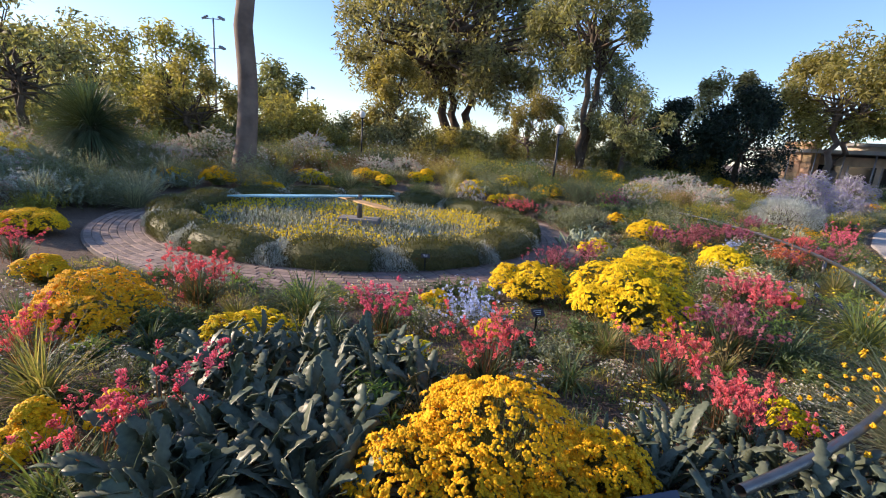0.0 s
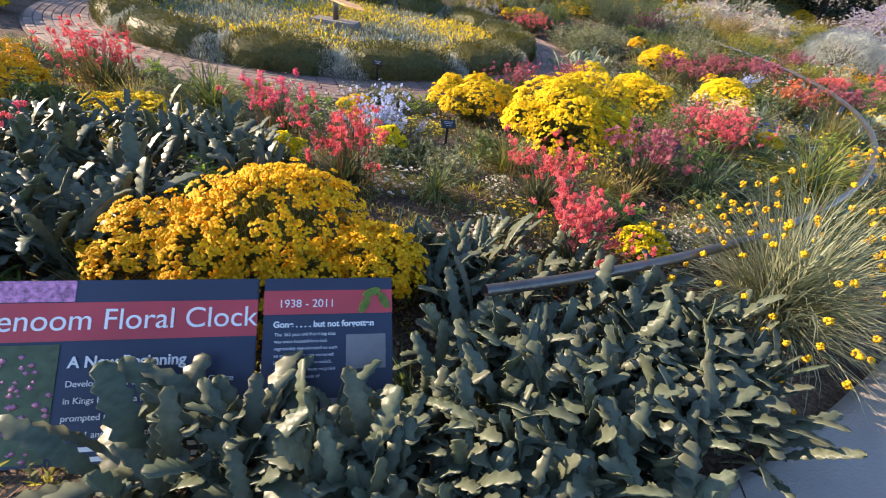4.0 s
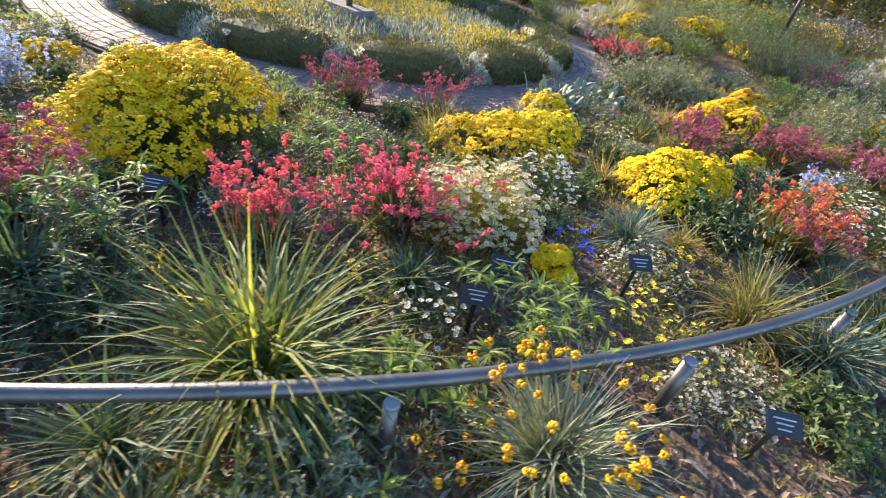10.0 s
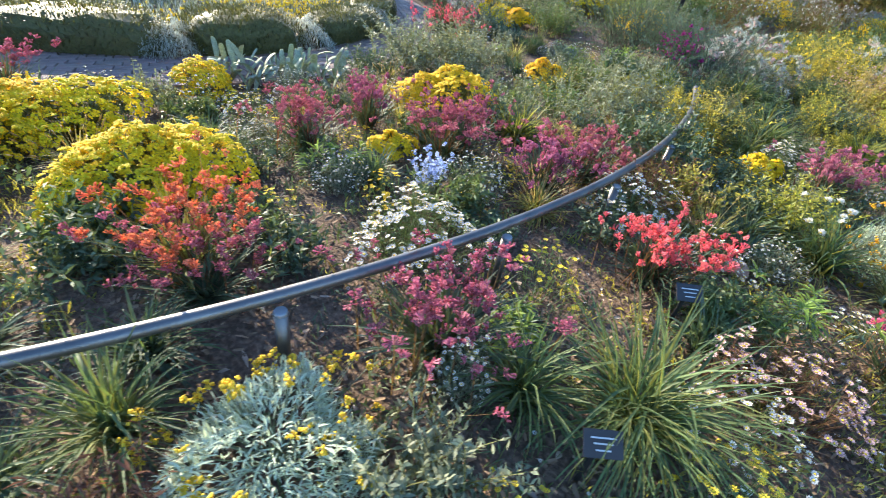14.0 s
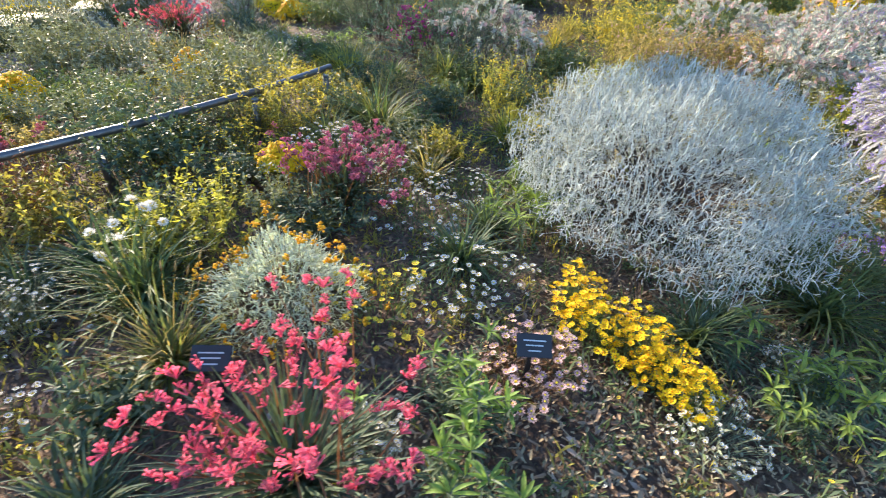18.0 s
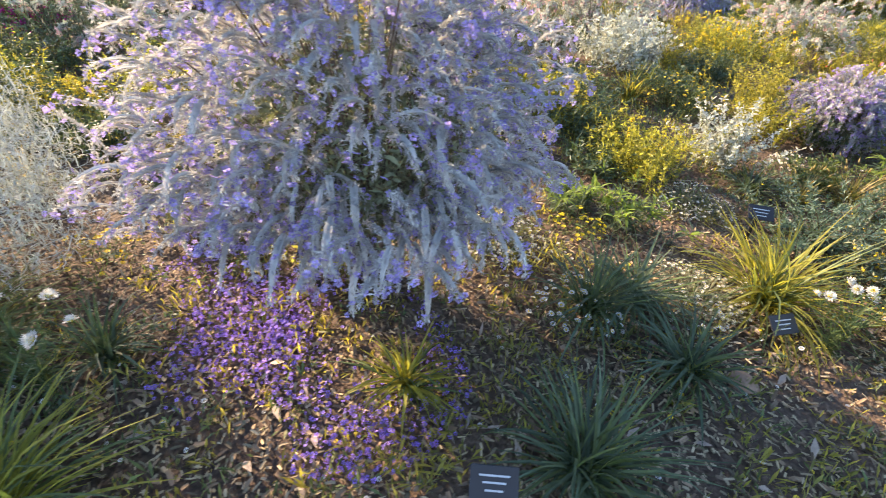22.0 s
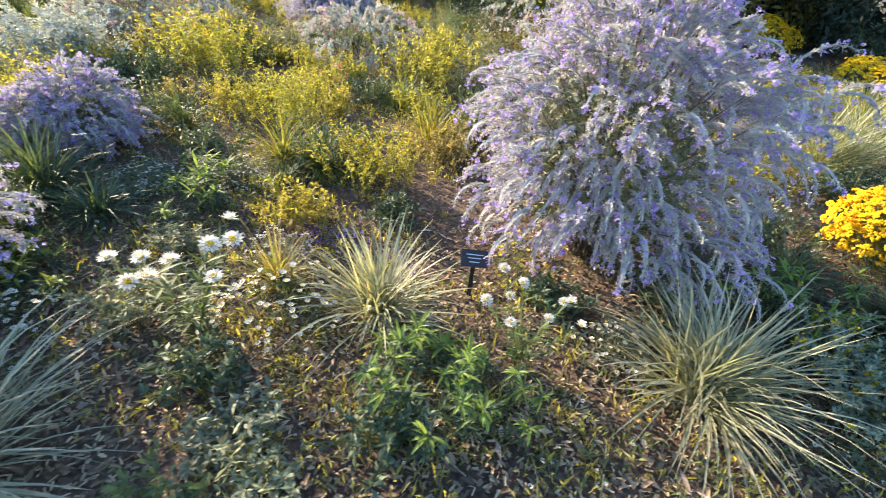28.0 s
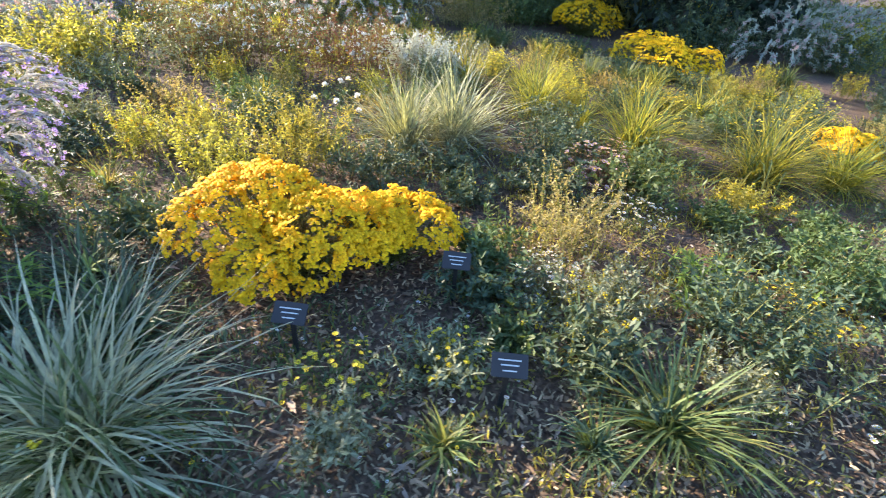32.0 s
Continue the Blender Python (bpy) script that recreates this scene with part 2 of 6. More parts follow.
GLOBE = solid_material("opal_globe", (0.75, 0.73, 0.68), 0.3, 0, 2, 0.05)
POLE = solid_material("pole_grey", (0.30, 0.31, 0.33), 0.5, 0.4, 2, 0.1)
PHOTO_PINK = solid_material("photo_pink", (0.55, 0.22, 0.38), 0.4, 0, 60, 0.5, 0, 0.3)


# ---------------------------------------------------------------- mesh tools
rng = np.random.default_rng(7)
CLOCK = (-2.0, 10.3)                  # middle of the floral clock
RAIL_C, RAIL_R = (-2.60, 10.07), 9.26    # the arc of the low rail


def ground_z(x, y):
    """The bed falls gently from the rail to the clock."""
    d = np.hypot(np.asarray(x) - CLOCK[0], np.asarray(y) - CLOCK[1])
    return -0.22 * np.clip((7.8 - d) / 2.6, 0, 1)


def mesh_from(name, groups, mats, smooth=True):
    """One mesh from groups of (vertices, faces, material index); a group's faces have one number of corners."""
    verts, loops, sizes, which, base = [], [], [], [], 0
    for v, f, k in groups:
        if len(f) == 0:
            continue
        verts.append(v)
        loops.append((f + base).ravel())
        sizes.append(np.full(len(f), f.shape[1]))
        which.append(np.full(len(f), k))
        base += len(v)
    verts, loops, sizes, which = np.concatenate(verts), np.concatenate(loops), np.concatenate(sizes), np.concatenate(which)
    me = bpy.data.meshes.new(name)
    me.vertices.add(len(verts))
    me.vertices.foreach_set("co", verts.astype(np.float32).ravel())
    me.loops.add(len(loops))
    me.loops.foreach_set("vertex_index", loops.astype(np.int32))
    me.polygons.add(len(sizes))
    me.polygons.foreach_set("loop_start", np.concatenate([[0], np.cumsum(sizes)[:-1]]).astype(np.int32))
    me.polygons.foreach_set("material_index", which.astype(np.int32))
    me.polygons.foreach_set("use_smooth", np.full(len(sizes), smooth))
    for m in mats:
        me.materials.append(m)
    me.update(calc_edges=True)
    me.validate()
    return me


MASSES = {"blossom", "foliage", "dry_foliage", "stalk_mass", "needle_mass", "twig_mass", "seed_mass", "branch_mass", "tip_foliage", "low_foliage", "crown", "skirt"}


def part(name, data, parent, label=""):
    """Links a mesh as one part of a thing."""
    ob = new(name, data)
    ob.parent = parent
    if name in MASSES:
        ob["kind"] = "stuff"
    if label:
        ob["label"] = label
    return ob


def bm_part(name, bm, mat, parent, label=""):
    me = bpy.data.meshes.new(name)
    bm.to_mesh(me)
    bm.free()
    me.materials.append(mat)
    return part(name, me, parent, label)


def box_bm(sx, sy, sz, at=(0, 0, 0), bevel=0.0, turn=None):
    bm = bmesh.new()
    m = Matrix.Translation(at) @ (turn or Matrix()) @ Matrix.Diagonal((sx, sy, sz, 1))
    bmesh.ops.create_cube(bm, size=1, matrix=m)
    if bevel:
        bmesh.ops.bevel(bm, geom=bm.edges[:], offset=bevel, segments=2, affect="EDGES")
    return bm


def cone_bm(r1, r2, h, at=(0, 0, 0), seg=16, turn=None):
    bm = bmesh.new()
    m = Matrix.Translation(at) @ (turn or Matrix()) @ Matrix.Translation((0, 0, h / 2))
    bmesh.ops.create_cone(bm, cap_ends=True, segments=seg, radius1=r1, radius2=r2, depth=h, matrix=m)
    for f in bm.faces:
        f.smooth = len(f.verts) == 4
    return bm


def ribbons(base, az, el, length, droop, width, seg=5, fold=0.3, shape="blade", teeth=0.0, twist=None):
    """Folded leaf blades: each starts at base towards (az, el) and bends down by droop on its way."""
    n = len(az)
    if seg == 1:
        way = np.stack([np.cos(az) * np.cos(el), np.sin(az) * np.cos(el), np.sin(el)], 1) * length[:, None]
        sag = np.stack([0 * az, 0 * az, length * droop * 0.3], 1)
        lean = np.random.default_rng(n).uniform(-1.2, 1.2, n)
        side = np.stack([-np.sin(az) * np.cos(lean), np.cos(az) * np.cos(lean), np.sin(lean)], 1) * width[:, None] / 2
        half, tip = base + way * 0.5, base + way - sag
        v = np.stack([base, half + side, tip, half - side], 1).reshape(-1, 3)
        return v, np.arange(n * 4).reshape(-1, 4), np.stack([base, tip], 1), tip
    s = (np.arange(seg) + 0.5) / seg
    e = el[:, None] - droop[:, None] * s[None, :] ** 1.2
    step = (length / seg)[:, None]
    hor = np.concatenate([np.zeros((n, 1)), np.cumsum(np.cos(e) * step, 1)], 1)
    ver = np.concatenate([np.zeros((n, 1)), np.cumsum(np.sin(e) * step, 1)], 1)
    c, sn = np.cos(az)[:, None], np.sin(az)[:, None]
    mid = np.stack([base[:, :1] + hor * c, base[:, 1:2] + hor * sn, base[:, 2:3] + ver], -1)
    u = np.linspace(0, 1, seg + 1)
    if shape == "blade":
        prof = np.minimum(1, (1 - u) * 2.2 + 0.06) * np.minimum(1, 0.6 + u * 2)
    elif shape == "paddle":
        prof = np.minimum(1, 0.3 + u * 1.5) * np.sqrt(np.clip(1 - (np.clip(u - 0.74, 0, 1) / 0.29) ** 2, 0, 1))
    elif shape == "chip":
        prof = 0.75 + 0.25 * np.sin(np.pi * u)
    else:
        prof = np.sin(np.pi * np.clip(u * 0.93 + 0.05, 0, 1))
    prof = np.maximum(prof, 0.05)
    if teeth:
        prof = prof * (1 + teeth * np.where(np.arange(seg + 1) % 2 == 0, 1, -1))
        prof[-1] = 0.38
    w = width[:, None] * prof[None, :] / 2
    tw = np.zeros(n) if twist is None else twist
    sx, sy, sz = -sn * np.cos(tw)[:, None], c * np.cos(tw)[:, None], np.sin(tw)[:, None] + 0 * sn
    side = np.stack([sx, sy, sz], -1)
    lift = np.stack([0 * w, 0 * w, w * fold], -1)
    left, right = mid + side * w[..., None] + lift, mid - side * w[..., None] + lift
    v = np.stack([left, mid, right], 2).reshape(-1, 3)
    i = (np.arange(n)[:, None] * (seg + 1) + np.arange(seg)[None, :]).ravel() * 3
    q = np.concatenate([np.stack([i, i + 1, i + 4, i + 3], 1), np.stack([i + 1, i + 2, i + 5, i + 4], 1)])
    tips = mid[:, -1]
    return v, q, mid, tips


def frames_to(direction, spin):
    """Turns that carry z to each direction."""
    z = direction / np.linalg.norm(direction, axis=1, keepdims=True)
    ref = np.where(np.abs(z[:, 2:3]) > 0.95, [[1.0, 0, 0]], [[0, 0, 1.0]])
    x = np.cross(ref, z)
    x /= np.linalg.norm(x, axis=1, keepdims=True)
    y = np.cross(z, x)
    c, s = np.cos(spin)[:, None], np.sin(spin)[:, None]
    return np.stack([c * x + s * y, c * y - s * x, z], 2)


def scatter(tv, tf, pos, turn, size):
    """Copies of a small shape at many places, joined."""
    v = np.einsum("nij,kj->nki", turn, tv) * np.asarray(size).reshape(-1, 1, 1) + pos[:, None, :]
    f = tf[None] + (np.arange(len(pos)) * len(tv))[:, None, None]
    return v.reshape(-1, 3), f.reshape(-1, tf.shape[1])


BEAD_V = np.array([[1, 0, 0], [0, 1, 0], [-1, 0, 0], [0, -1, 0], [0, 0, 0.8], [0, 0, -0.6]], float)
BEAD_F = np.array([[0, 1, 4], [1, 2, 4], [2, 3, 4], [3, 0, 4], [1, 0, 5], [2, 1, 5], [3, 2, 5], [0, 3, 5]])


def petal_disc(petals, inner=0.22, cup=0.25, layers=1):
    v, f = [], []
    for k in range(layers):
        for i in range(petals):
            a = 2 * math.pi * (i + 0.5 * k) / petals
            r, h = 1 - 0.25 * k, cup + 0.35 * k
            b = math.pi / petals * 0.92
            o = len(v)
            v += [[inner * math.cos(a), inner * math.sin(a), 0.05 * k], [0.72 * r * math.cos(a - b), 0.72 * r * math.sin(a - b), h * 0.7],
                  [r * math.cos(a), r * math.sin(a), h], [0.72 * r * math.cos(a + b), 0.72 * r * math.sin(a + b), h * 0.7]]
            f.append([o, o + 1, o + 2, o + 3])
    return np.array(v), np.array(f)


CAP_V = np.array([[1, 0, -0.3], [0.31, 0.95, -0.3], [-0.81, 0.59, -0.3], [-0.81, -0.59, -0.3], [0.31, -0.95, -0.3], [0, 0, 0.75]], float)
CAP_F = np.array([[0, 1, 5], [1, 2, 5], [2, 3, 5], [3, 4, 5], [4, 0, 5]])
DAISY_V, DAISY_F = petal_disc(9)
POM_V, POM_F = petal_disc(12, 0.2, 0.2, 3)
STAR_V, STAR_F = petal_disc(5, 0.15, 0.1)


def paw_shape():
    """A fan of furry tubes that split open at the tip."""
    v, f = [], []
    for i in range(6):
        a = -1.0 + 2.0 * i / 5
        d = np.array([math.sin(a) * 0.9, 0.35 * math.sin(i * 2.1), 0.35 + math.cos(a) * 0.8])
        d /= np.linalg.norm(d)
        s = np.array([math.cos(a), 0, -math.sin(a)])
        t = np.cross(d, s)
        o = len(v)
        for u, w in ((0, 0.04), (0.72, 0.085), (1.0, 0.17)):
            p = d * u
            v += [p + s * w, p + t * w * 0.9 - s * w * 0.5, p - t * w * 0.9 - s * w * 0.5]
        for r in range(2):
            for j in range(3):
                f.append([o + r * 3 + j, o + r * 3 + (j + 1) % 3, o + r * 3 + 3 + (j + 1) % 3, o + r * 3 + 3 + j])
    return np.array(v), np.array(f)


PAW_V, PAW_F = paw_shape()


def stems(points, radius, seg_sides=3):
    """Thin round stems through rows of points (n, k, 3)."""
    n, k = points.shape[:2]
    a = np.arange(seg_sides) * 2 * np.pi / seg_sides
    ring = np.stack([np.cos(a), np.sin(a), 0 * a], -1)
    rad = np.asarray(radius).reshape(-1, 1, 1, 1) * np.linspace(1, 0.6, k).reshape(1, k, 1, 1)
    v = points[:, :, None, :] + ring[None, None] * rad
    i = (np.arange(n)[:, None, None] * k + np.arange(k - 1)[None, :, None]) * seg_sides
    j = np.arange(seg_sides)[None, None, :]
    j2 = (j + 1) % seg_sides
    q = np.stack([i + j, i + j2, i + seg_sides + j2, i + seg_sides + j], -1).reshape(-1, 4)
    return v.reshape(-1, 3), q


def tube(points, radii, sides=10):
    """A round limb along a bent line."""
    pts, radii = np.asarray(points, float), np.asarray(radii, float)
    d = np.gradient(pts, axis=0)
    fr = frames_to(d, np.zeros(len(d)))
    a = np.arange(sides) * 2 * np.pi / sides
    ring = np.stack([np.cos(a), np.sin(a), 0 * a], -1)
    v = pts[:, None, :] + np.einsum("nij,kj->nki", fr, ring) * radii[:, None, None]
    i = np.arange(len(pts) - 1)[:, None] * sides
    j = np.arange(sides)[None, :]
    q = np.stack([i + j, i + (j + 1) % sides, i + sides + (j + 1) % sides, i + sides + j], -1).reshape(-1, 4)
    return v.reshape(-1, 3), q


def dome_points(n, r, h, g, low=0.0, fill=0.0):
    """Points and outward ways on an uneven dome."""
    a = g.uniform(0, 2 * np.pi, n)
    u = g.uniform(low, 1, n)
    th = np.arccos(u)
    lump = 1 + 0.14 * np.sin(3 * a + g.uniform(0, 6)) + 0.10 * np.sin(5 * a + 4 * u + g.uniform(0, 6)) + g.normal(0, 0.05, n)
    k = lump * (1 - fill * g.uniform(0, 1, n) ** 2)
    p = np.stack([r * k * np.sin(th) * np.cos(a), r * k * np.sin(th) * np.sin(a), h * k * u], -1)
    d = np.stack([np.sin(th) * np.cos(a), np.sin(th) * np.sin(a), u * r / max(h, 0.05) + 0.25], -1)
    return p, d


def thing(name):
    return new(name)


# ---------------------------------------------------------------- plants
def lobed_points(n, r, h, g, lobes):
    """Points and outward ways on a mound made of several overlapping cushions."""
    a, d = np.linspace(0, 2 * np.pi, lobes, endpoint=False) + g.uniform(0, 0.9, lobes), r * g.uniform(0.22, 0.70, lobes)
    c = np.stack([d * np.cos(a), d * np.sin(a), h * g.uniform(0.12, 0.46, lobes)], -1)
    c[0] = [0, 0, h * 0.52]
    rad = r * g.uniform(0.26, 0.44, lobes)
    tall = np.minimum(rad * 0.95, h - c[:, 2] + 0.05 * h)
    who = g.integers(0, lobes, n * 2)
    th, u = g.uniform(0, 2 * np.pi, n * 2), g.uniform(-0.12, 1, n * 2)
    side = np.sqrt(1 - u ** 2)
    d = np.stack([side * np.cos(th), side * np.sin(th), u], -1)
    size = np.stack([rad, rad, tall], -1)
    p = c[who] + d * size[who] * g.normal(1, 0.085, (n * 2, 1))
    inside = np.zeros(n * 2, int)
    for k in range(lobes):
        inside += (((p - c[k]) / size[k]) ** 2).sum(1) < 0.80
    keep = (inside == 0) & (p[:, 2] > 0.05 * h)
    return p[keep][:n], d[keep][:n]


def everlasting_bush(g, r, h, petal="yellow", cover=1.0):
    """A lumpy mound covered with flat heads of tiny golden flowers."""
    ob = thing("golden_everlasting")
    n = int(880 * cover * min(2.9, max(0.30, r * r / 0.16) ** 0.8))
    p, d = lobed_points(n, r, h, g, 6 + int(r * 13))
    n, k = len(p), 13
    ring = g.uniform(0, 2 * np.pi, (n, k))
    wide = 0.017 + 0.017 * g.uniform(0, 1, (n, 1))
    rad = np.sqrt(g.uniform(0, 1, (n, k))) * wide
    fr = frames_to(d * 0.8 + g.normal(0, 0.28, d.shape) + [0, 0, 0.75], g.uniform(0, 6, n))
    loc = np.stack([rad * np.cos(ring), rad * np.sin(ring), 0.012 - rad ** 2 * 10 + g.uniform(-0.003, 0.003, (n, k))], -1)
    pos = (np.einsum("nij,nkj->nki", fr, loc) + p[:, None]).reshape(-1, 3)
    turn = np.repeat(fr, k, 0)
    v, f = scatter(CAP_V, CAP_F, pos, turn, g.uniform(0.0068, 0.0105, len(pos)))
    part("blossom", mesh_from("blossom", [(v, f, 0)], [PETAL[petal]]), ob, "dense golden flower heads")
    m = max(60, n // 2)
    base = np.stack([g.normal(0, r * 0.14, m), g.normal(0, r * 0.14, m), np.zeros(m)], -1)
    pick = g.integers(0, n, m)
    sv, sf = stems(np.stack([base, base * 0.4 + p[pick] * [0.7, 0.7, 0.5] + [0, 0, 0.02], p[pick]], 1), np.full(m, 0.0026))
    part("stalk_mass", mesh_from("stalk_mass", [(sv, sf, 0)], [LEAF["olive"]]), ob)
    q = int(n * 1.7)
    at = p[g.integers(0, n, q)] * g.uniform(0.62, 0.97, (q, 1))
    az = np.arctan2(at[:, 1], at[:, 0]) + g.normal(0, 0.9, q)
    lv, lf, _, _ = ribbons(at, az, g.uniform(-0.2, 1.2, q), g.uniform(0.02, 0.045, q), g.uniform(0, 0.8, q), g.uniform(0.005, 0.010, q), 1, 0.3, "leaf")
    part("foliage", mesh_from("foliage", [(lv, lf, 0)], [LEAF["green"]]), ob)
    tone = {"yellow": "golden yellow", "amber": "deep golden", "canary": "bright lemon-yellow"}[petal]
    return ob, f"mounded everlasting bush smothered in {tone} flower heads", "flowering shrub"


def strap_leaves(g, n, r, h, width=0.010, spread=1.0, bend=1.0):
    az = g.uniform(0, 2 * np.pi, n)
    base = np.stack([g.normal(0, r * 0.09, n), g.normal(0, r * 0.09, n), np.zeros(n)], -1)
    el = np.clip(g.normal(1.0, 0.34 * spread, n), 0.12, 1.5)
    size = math.hypot(r, h)
    ln = g.uniform(0.5, 1.15, n) * size
    return ribbons(base, az, el, ln, g.uniform(0.15, 1.5, n) * spread * bend, g.uniform(0.55, 1.35, n) * width, 5, 0.45)


def grass_tuft(g, r, h, leaf="green", second="olive", width=0.0100, dense=1.0, spikes=0, bend=1.35):
    ob = thing("grass_tuft")
    n = int(250 * dense * min(1.5, max(0.35, (r / 0.35)) ** 1.2))
    cut = int(n * 0.66)
    v, q, _, _ = strap_leaves(g, cut, r, h, width, 1.0, bend)
    part("foliage", mesh_from("foliage", [(v, q, 0)], [LEAF[leaf]]), ob)
    v, q, _, _ = strap_leaves(g, n - cut, r * 1.05, h * 0.95, width * 0.8, 1.15, bend)
    part("dry_foliage", mesh_from("dry_foliage", [(v, q, 0)], [LEAF[second]]), ob, "paler drying blades")
    if spikes:
        az = g.uniform(0, 2 * np.pi, spikes)
        z = np.zeros((spikes, 3))
        sv, sq, mid, tips = ribbons(z, az, g.uniform(0.75, 1.35, spikes), g.uniform(0.9, 1.3, spikes) * math.hypot(r, h), g.uniform(0.1, 0.5, spikes), np.full(spikes, 0.004), 4)
        d = tips - mid[:, -2]
        fr = frames_to(d, np.zeros(spikes))
        hv, hf = scatter(BEAD_V * [0.3, 0.3, 2.2], BEAD_F, tips, fr, np.full(spikes, 0.018))
        part("seed_mass", mesh_from("seed_mass", [(sv, sq, 0), (hv, hf, 0)], [LEAF["straw"]]), ob, "straw-coloured seed spikes")
    look_of = {"green": "green", "deep": "dark green", "olive": "olive", "grey": "grey-green", "blue": "bluish green", "lime": "bright lime green", "straw": "straw-coloured", "yellowgreen": "sunlit yellow-green", "pale": "pale silvery", "sage": "sage-green"}[leaf]
    return ob, f"{look_of} grassy tuft with arching narrow blades in mulch", "grass"


def button_tuft(g, r, h):
    """Grey needle tuft with yellow button flowers on thin stalks."""
    ob = thing("button_flower_tuft")
    n = int(400 * max(0.5, r / 0.45))
    v, q, _, _ = strap_leaves(g, n, r, h * 0.9, 0.0085, 1.15)
    part("foliage", mesh_from("foliage", [(v, q, 0)], [LEAF["grey"]]), ob)
    v, q, _, _ = strap_leaves(g, n // 2, r * 0.95, h * 0.8, 0.0065, 1.25)
    part("dry_foliage", mesh_from("dry_foliage", [(v, q, 0)], [LEAF["pale"]]), ob)
    k = int(92 * max(0.4, r / 0.45))
    az = g.uniform(0, 2 * np.pi, k)
    sv, sq, mid, tips = ribbons(np.zeros((k, 3)), az, g.uniform(0.35, 1.3, k), g.uniform(0.60, 1.0, k) * math.hypot(r, h), g.uniform(0.0, 0.6, k), np.full(k, 0.004), 4)
    part("stalk_mass", mesh_from("stalk_mass", [(sv, sq, 0)], [LEAF["grey"]]), ob)
    kk = 16
    ball = g.normal(0, 1, (k, kk, 3))
    ball /= np.linalg.norm(ball, axis=2, keepdims=True)
    pos = (tips[:, None] + ball * g.uniform(0.008, 0.016, (k, 1, 1))).reshape(-1, 3)
    fr = frames_to(g.normal(0, 1, pos.shape), g.uniform(0, 6, len(pos)))
    fv, ff = scatter(BEAD_V, BEAD_F, pos, fr, g.uniform(0.0075, 0.0105, len(pos)))
    part("blossom", mesh_from("blossom", [(fv, ff, 0)], [PETAL["button"]]), ob, "round yellow button flowers")
    return ob, "grey-green needle-leaved tuft with yellow button flowers", "flowering plant"


def kangaroo_paw(g, r, h, petal="pink", leaf="deep", count=1.0):
    ob = thing("kangaroo_paw")
    n = int(130 * max(0.5, r / 0.25))
    v, q, _, _ = strap_leaves(g, n, r * 0.8, h * 0.68, 0.0125, 0.65)
    part("foliage", mesh_from("foliage", [(v, q, 0)], [LEAF[leaf]]), ob)
    k = int(40 * count * max(0.5, r / 0.25))
    az = g.uniform(0, 2 * np.pi, k)
    base = np.stack([g.normal(0, r * 0.34, k), g.normal(0, r * 0.34, k), np.zeros(k)], -1)
    sv, sq, mid, tips = ribbons(base, az, g.uniform(1.0, 1.52, k), g.uniform(0.62, 1.12, k) * h, g.uniform(-0.1, 0.4, k), np.full(k, 0.006), 5, 0.6)
    part("stalk_mass", mesh_from("stalk_mass", [(sv, sq, 0)], [LEAF["rust"]]), ob, "reddish flower stalks")
    paws = g.integers(3, 7, k)
    who = np.repeat(np.arange(k), paws)
    u = g.uniform(0.84, 1.0, len(who))
    at = mid[who, 3] * (1 - (u - 0.7) / 0.3)[:, None] + tips[who] * ((u - 0.7) / 0.3)[:, None] + g.normal(0, 0.012, (len(who), 3))
    d = g.normal(0, 0.42, (len(who), 3)) + [0, 0, 0.9]
    pv, pf = scatter(PAW_V, PAW_F, at, frames_to(d, g.uniform(0, 6, len(who))), g.uniform(0.020, 0.038, len(who)))
    part("blossom", mesh_from("blossom", [(pv, pf, 0)], [PETAL[petal]], False), ob, "furry paw-shaped flowers")
    tone = {"pink": "pinkish red", "orange": "orange red", "maroon": "dusky pink"}[petal]
    return ob, f"kangaroo paw clump with furry {tone} flowers above strappy leaves", "flowering plant"


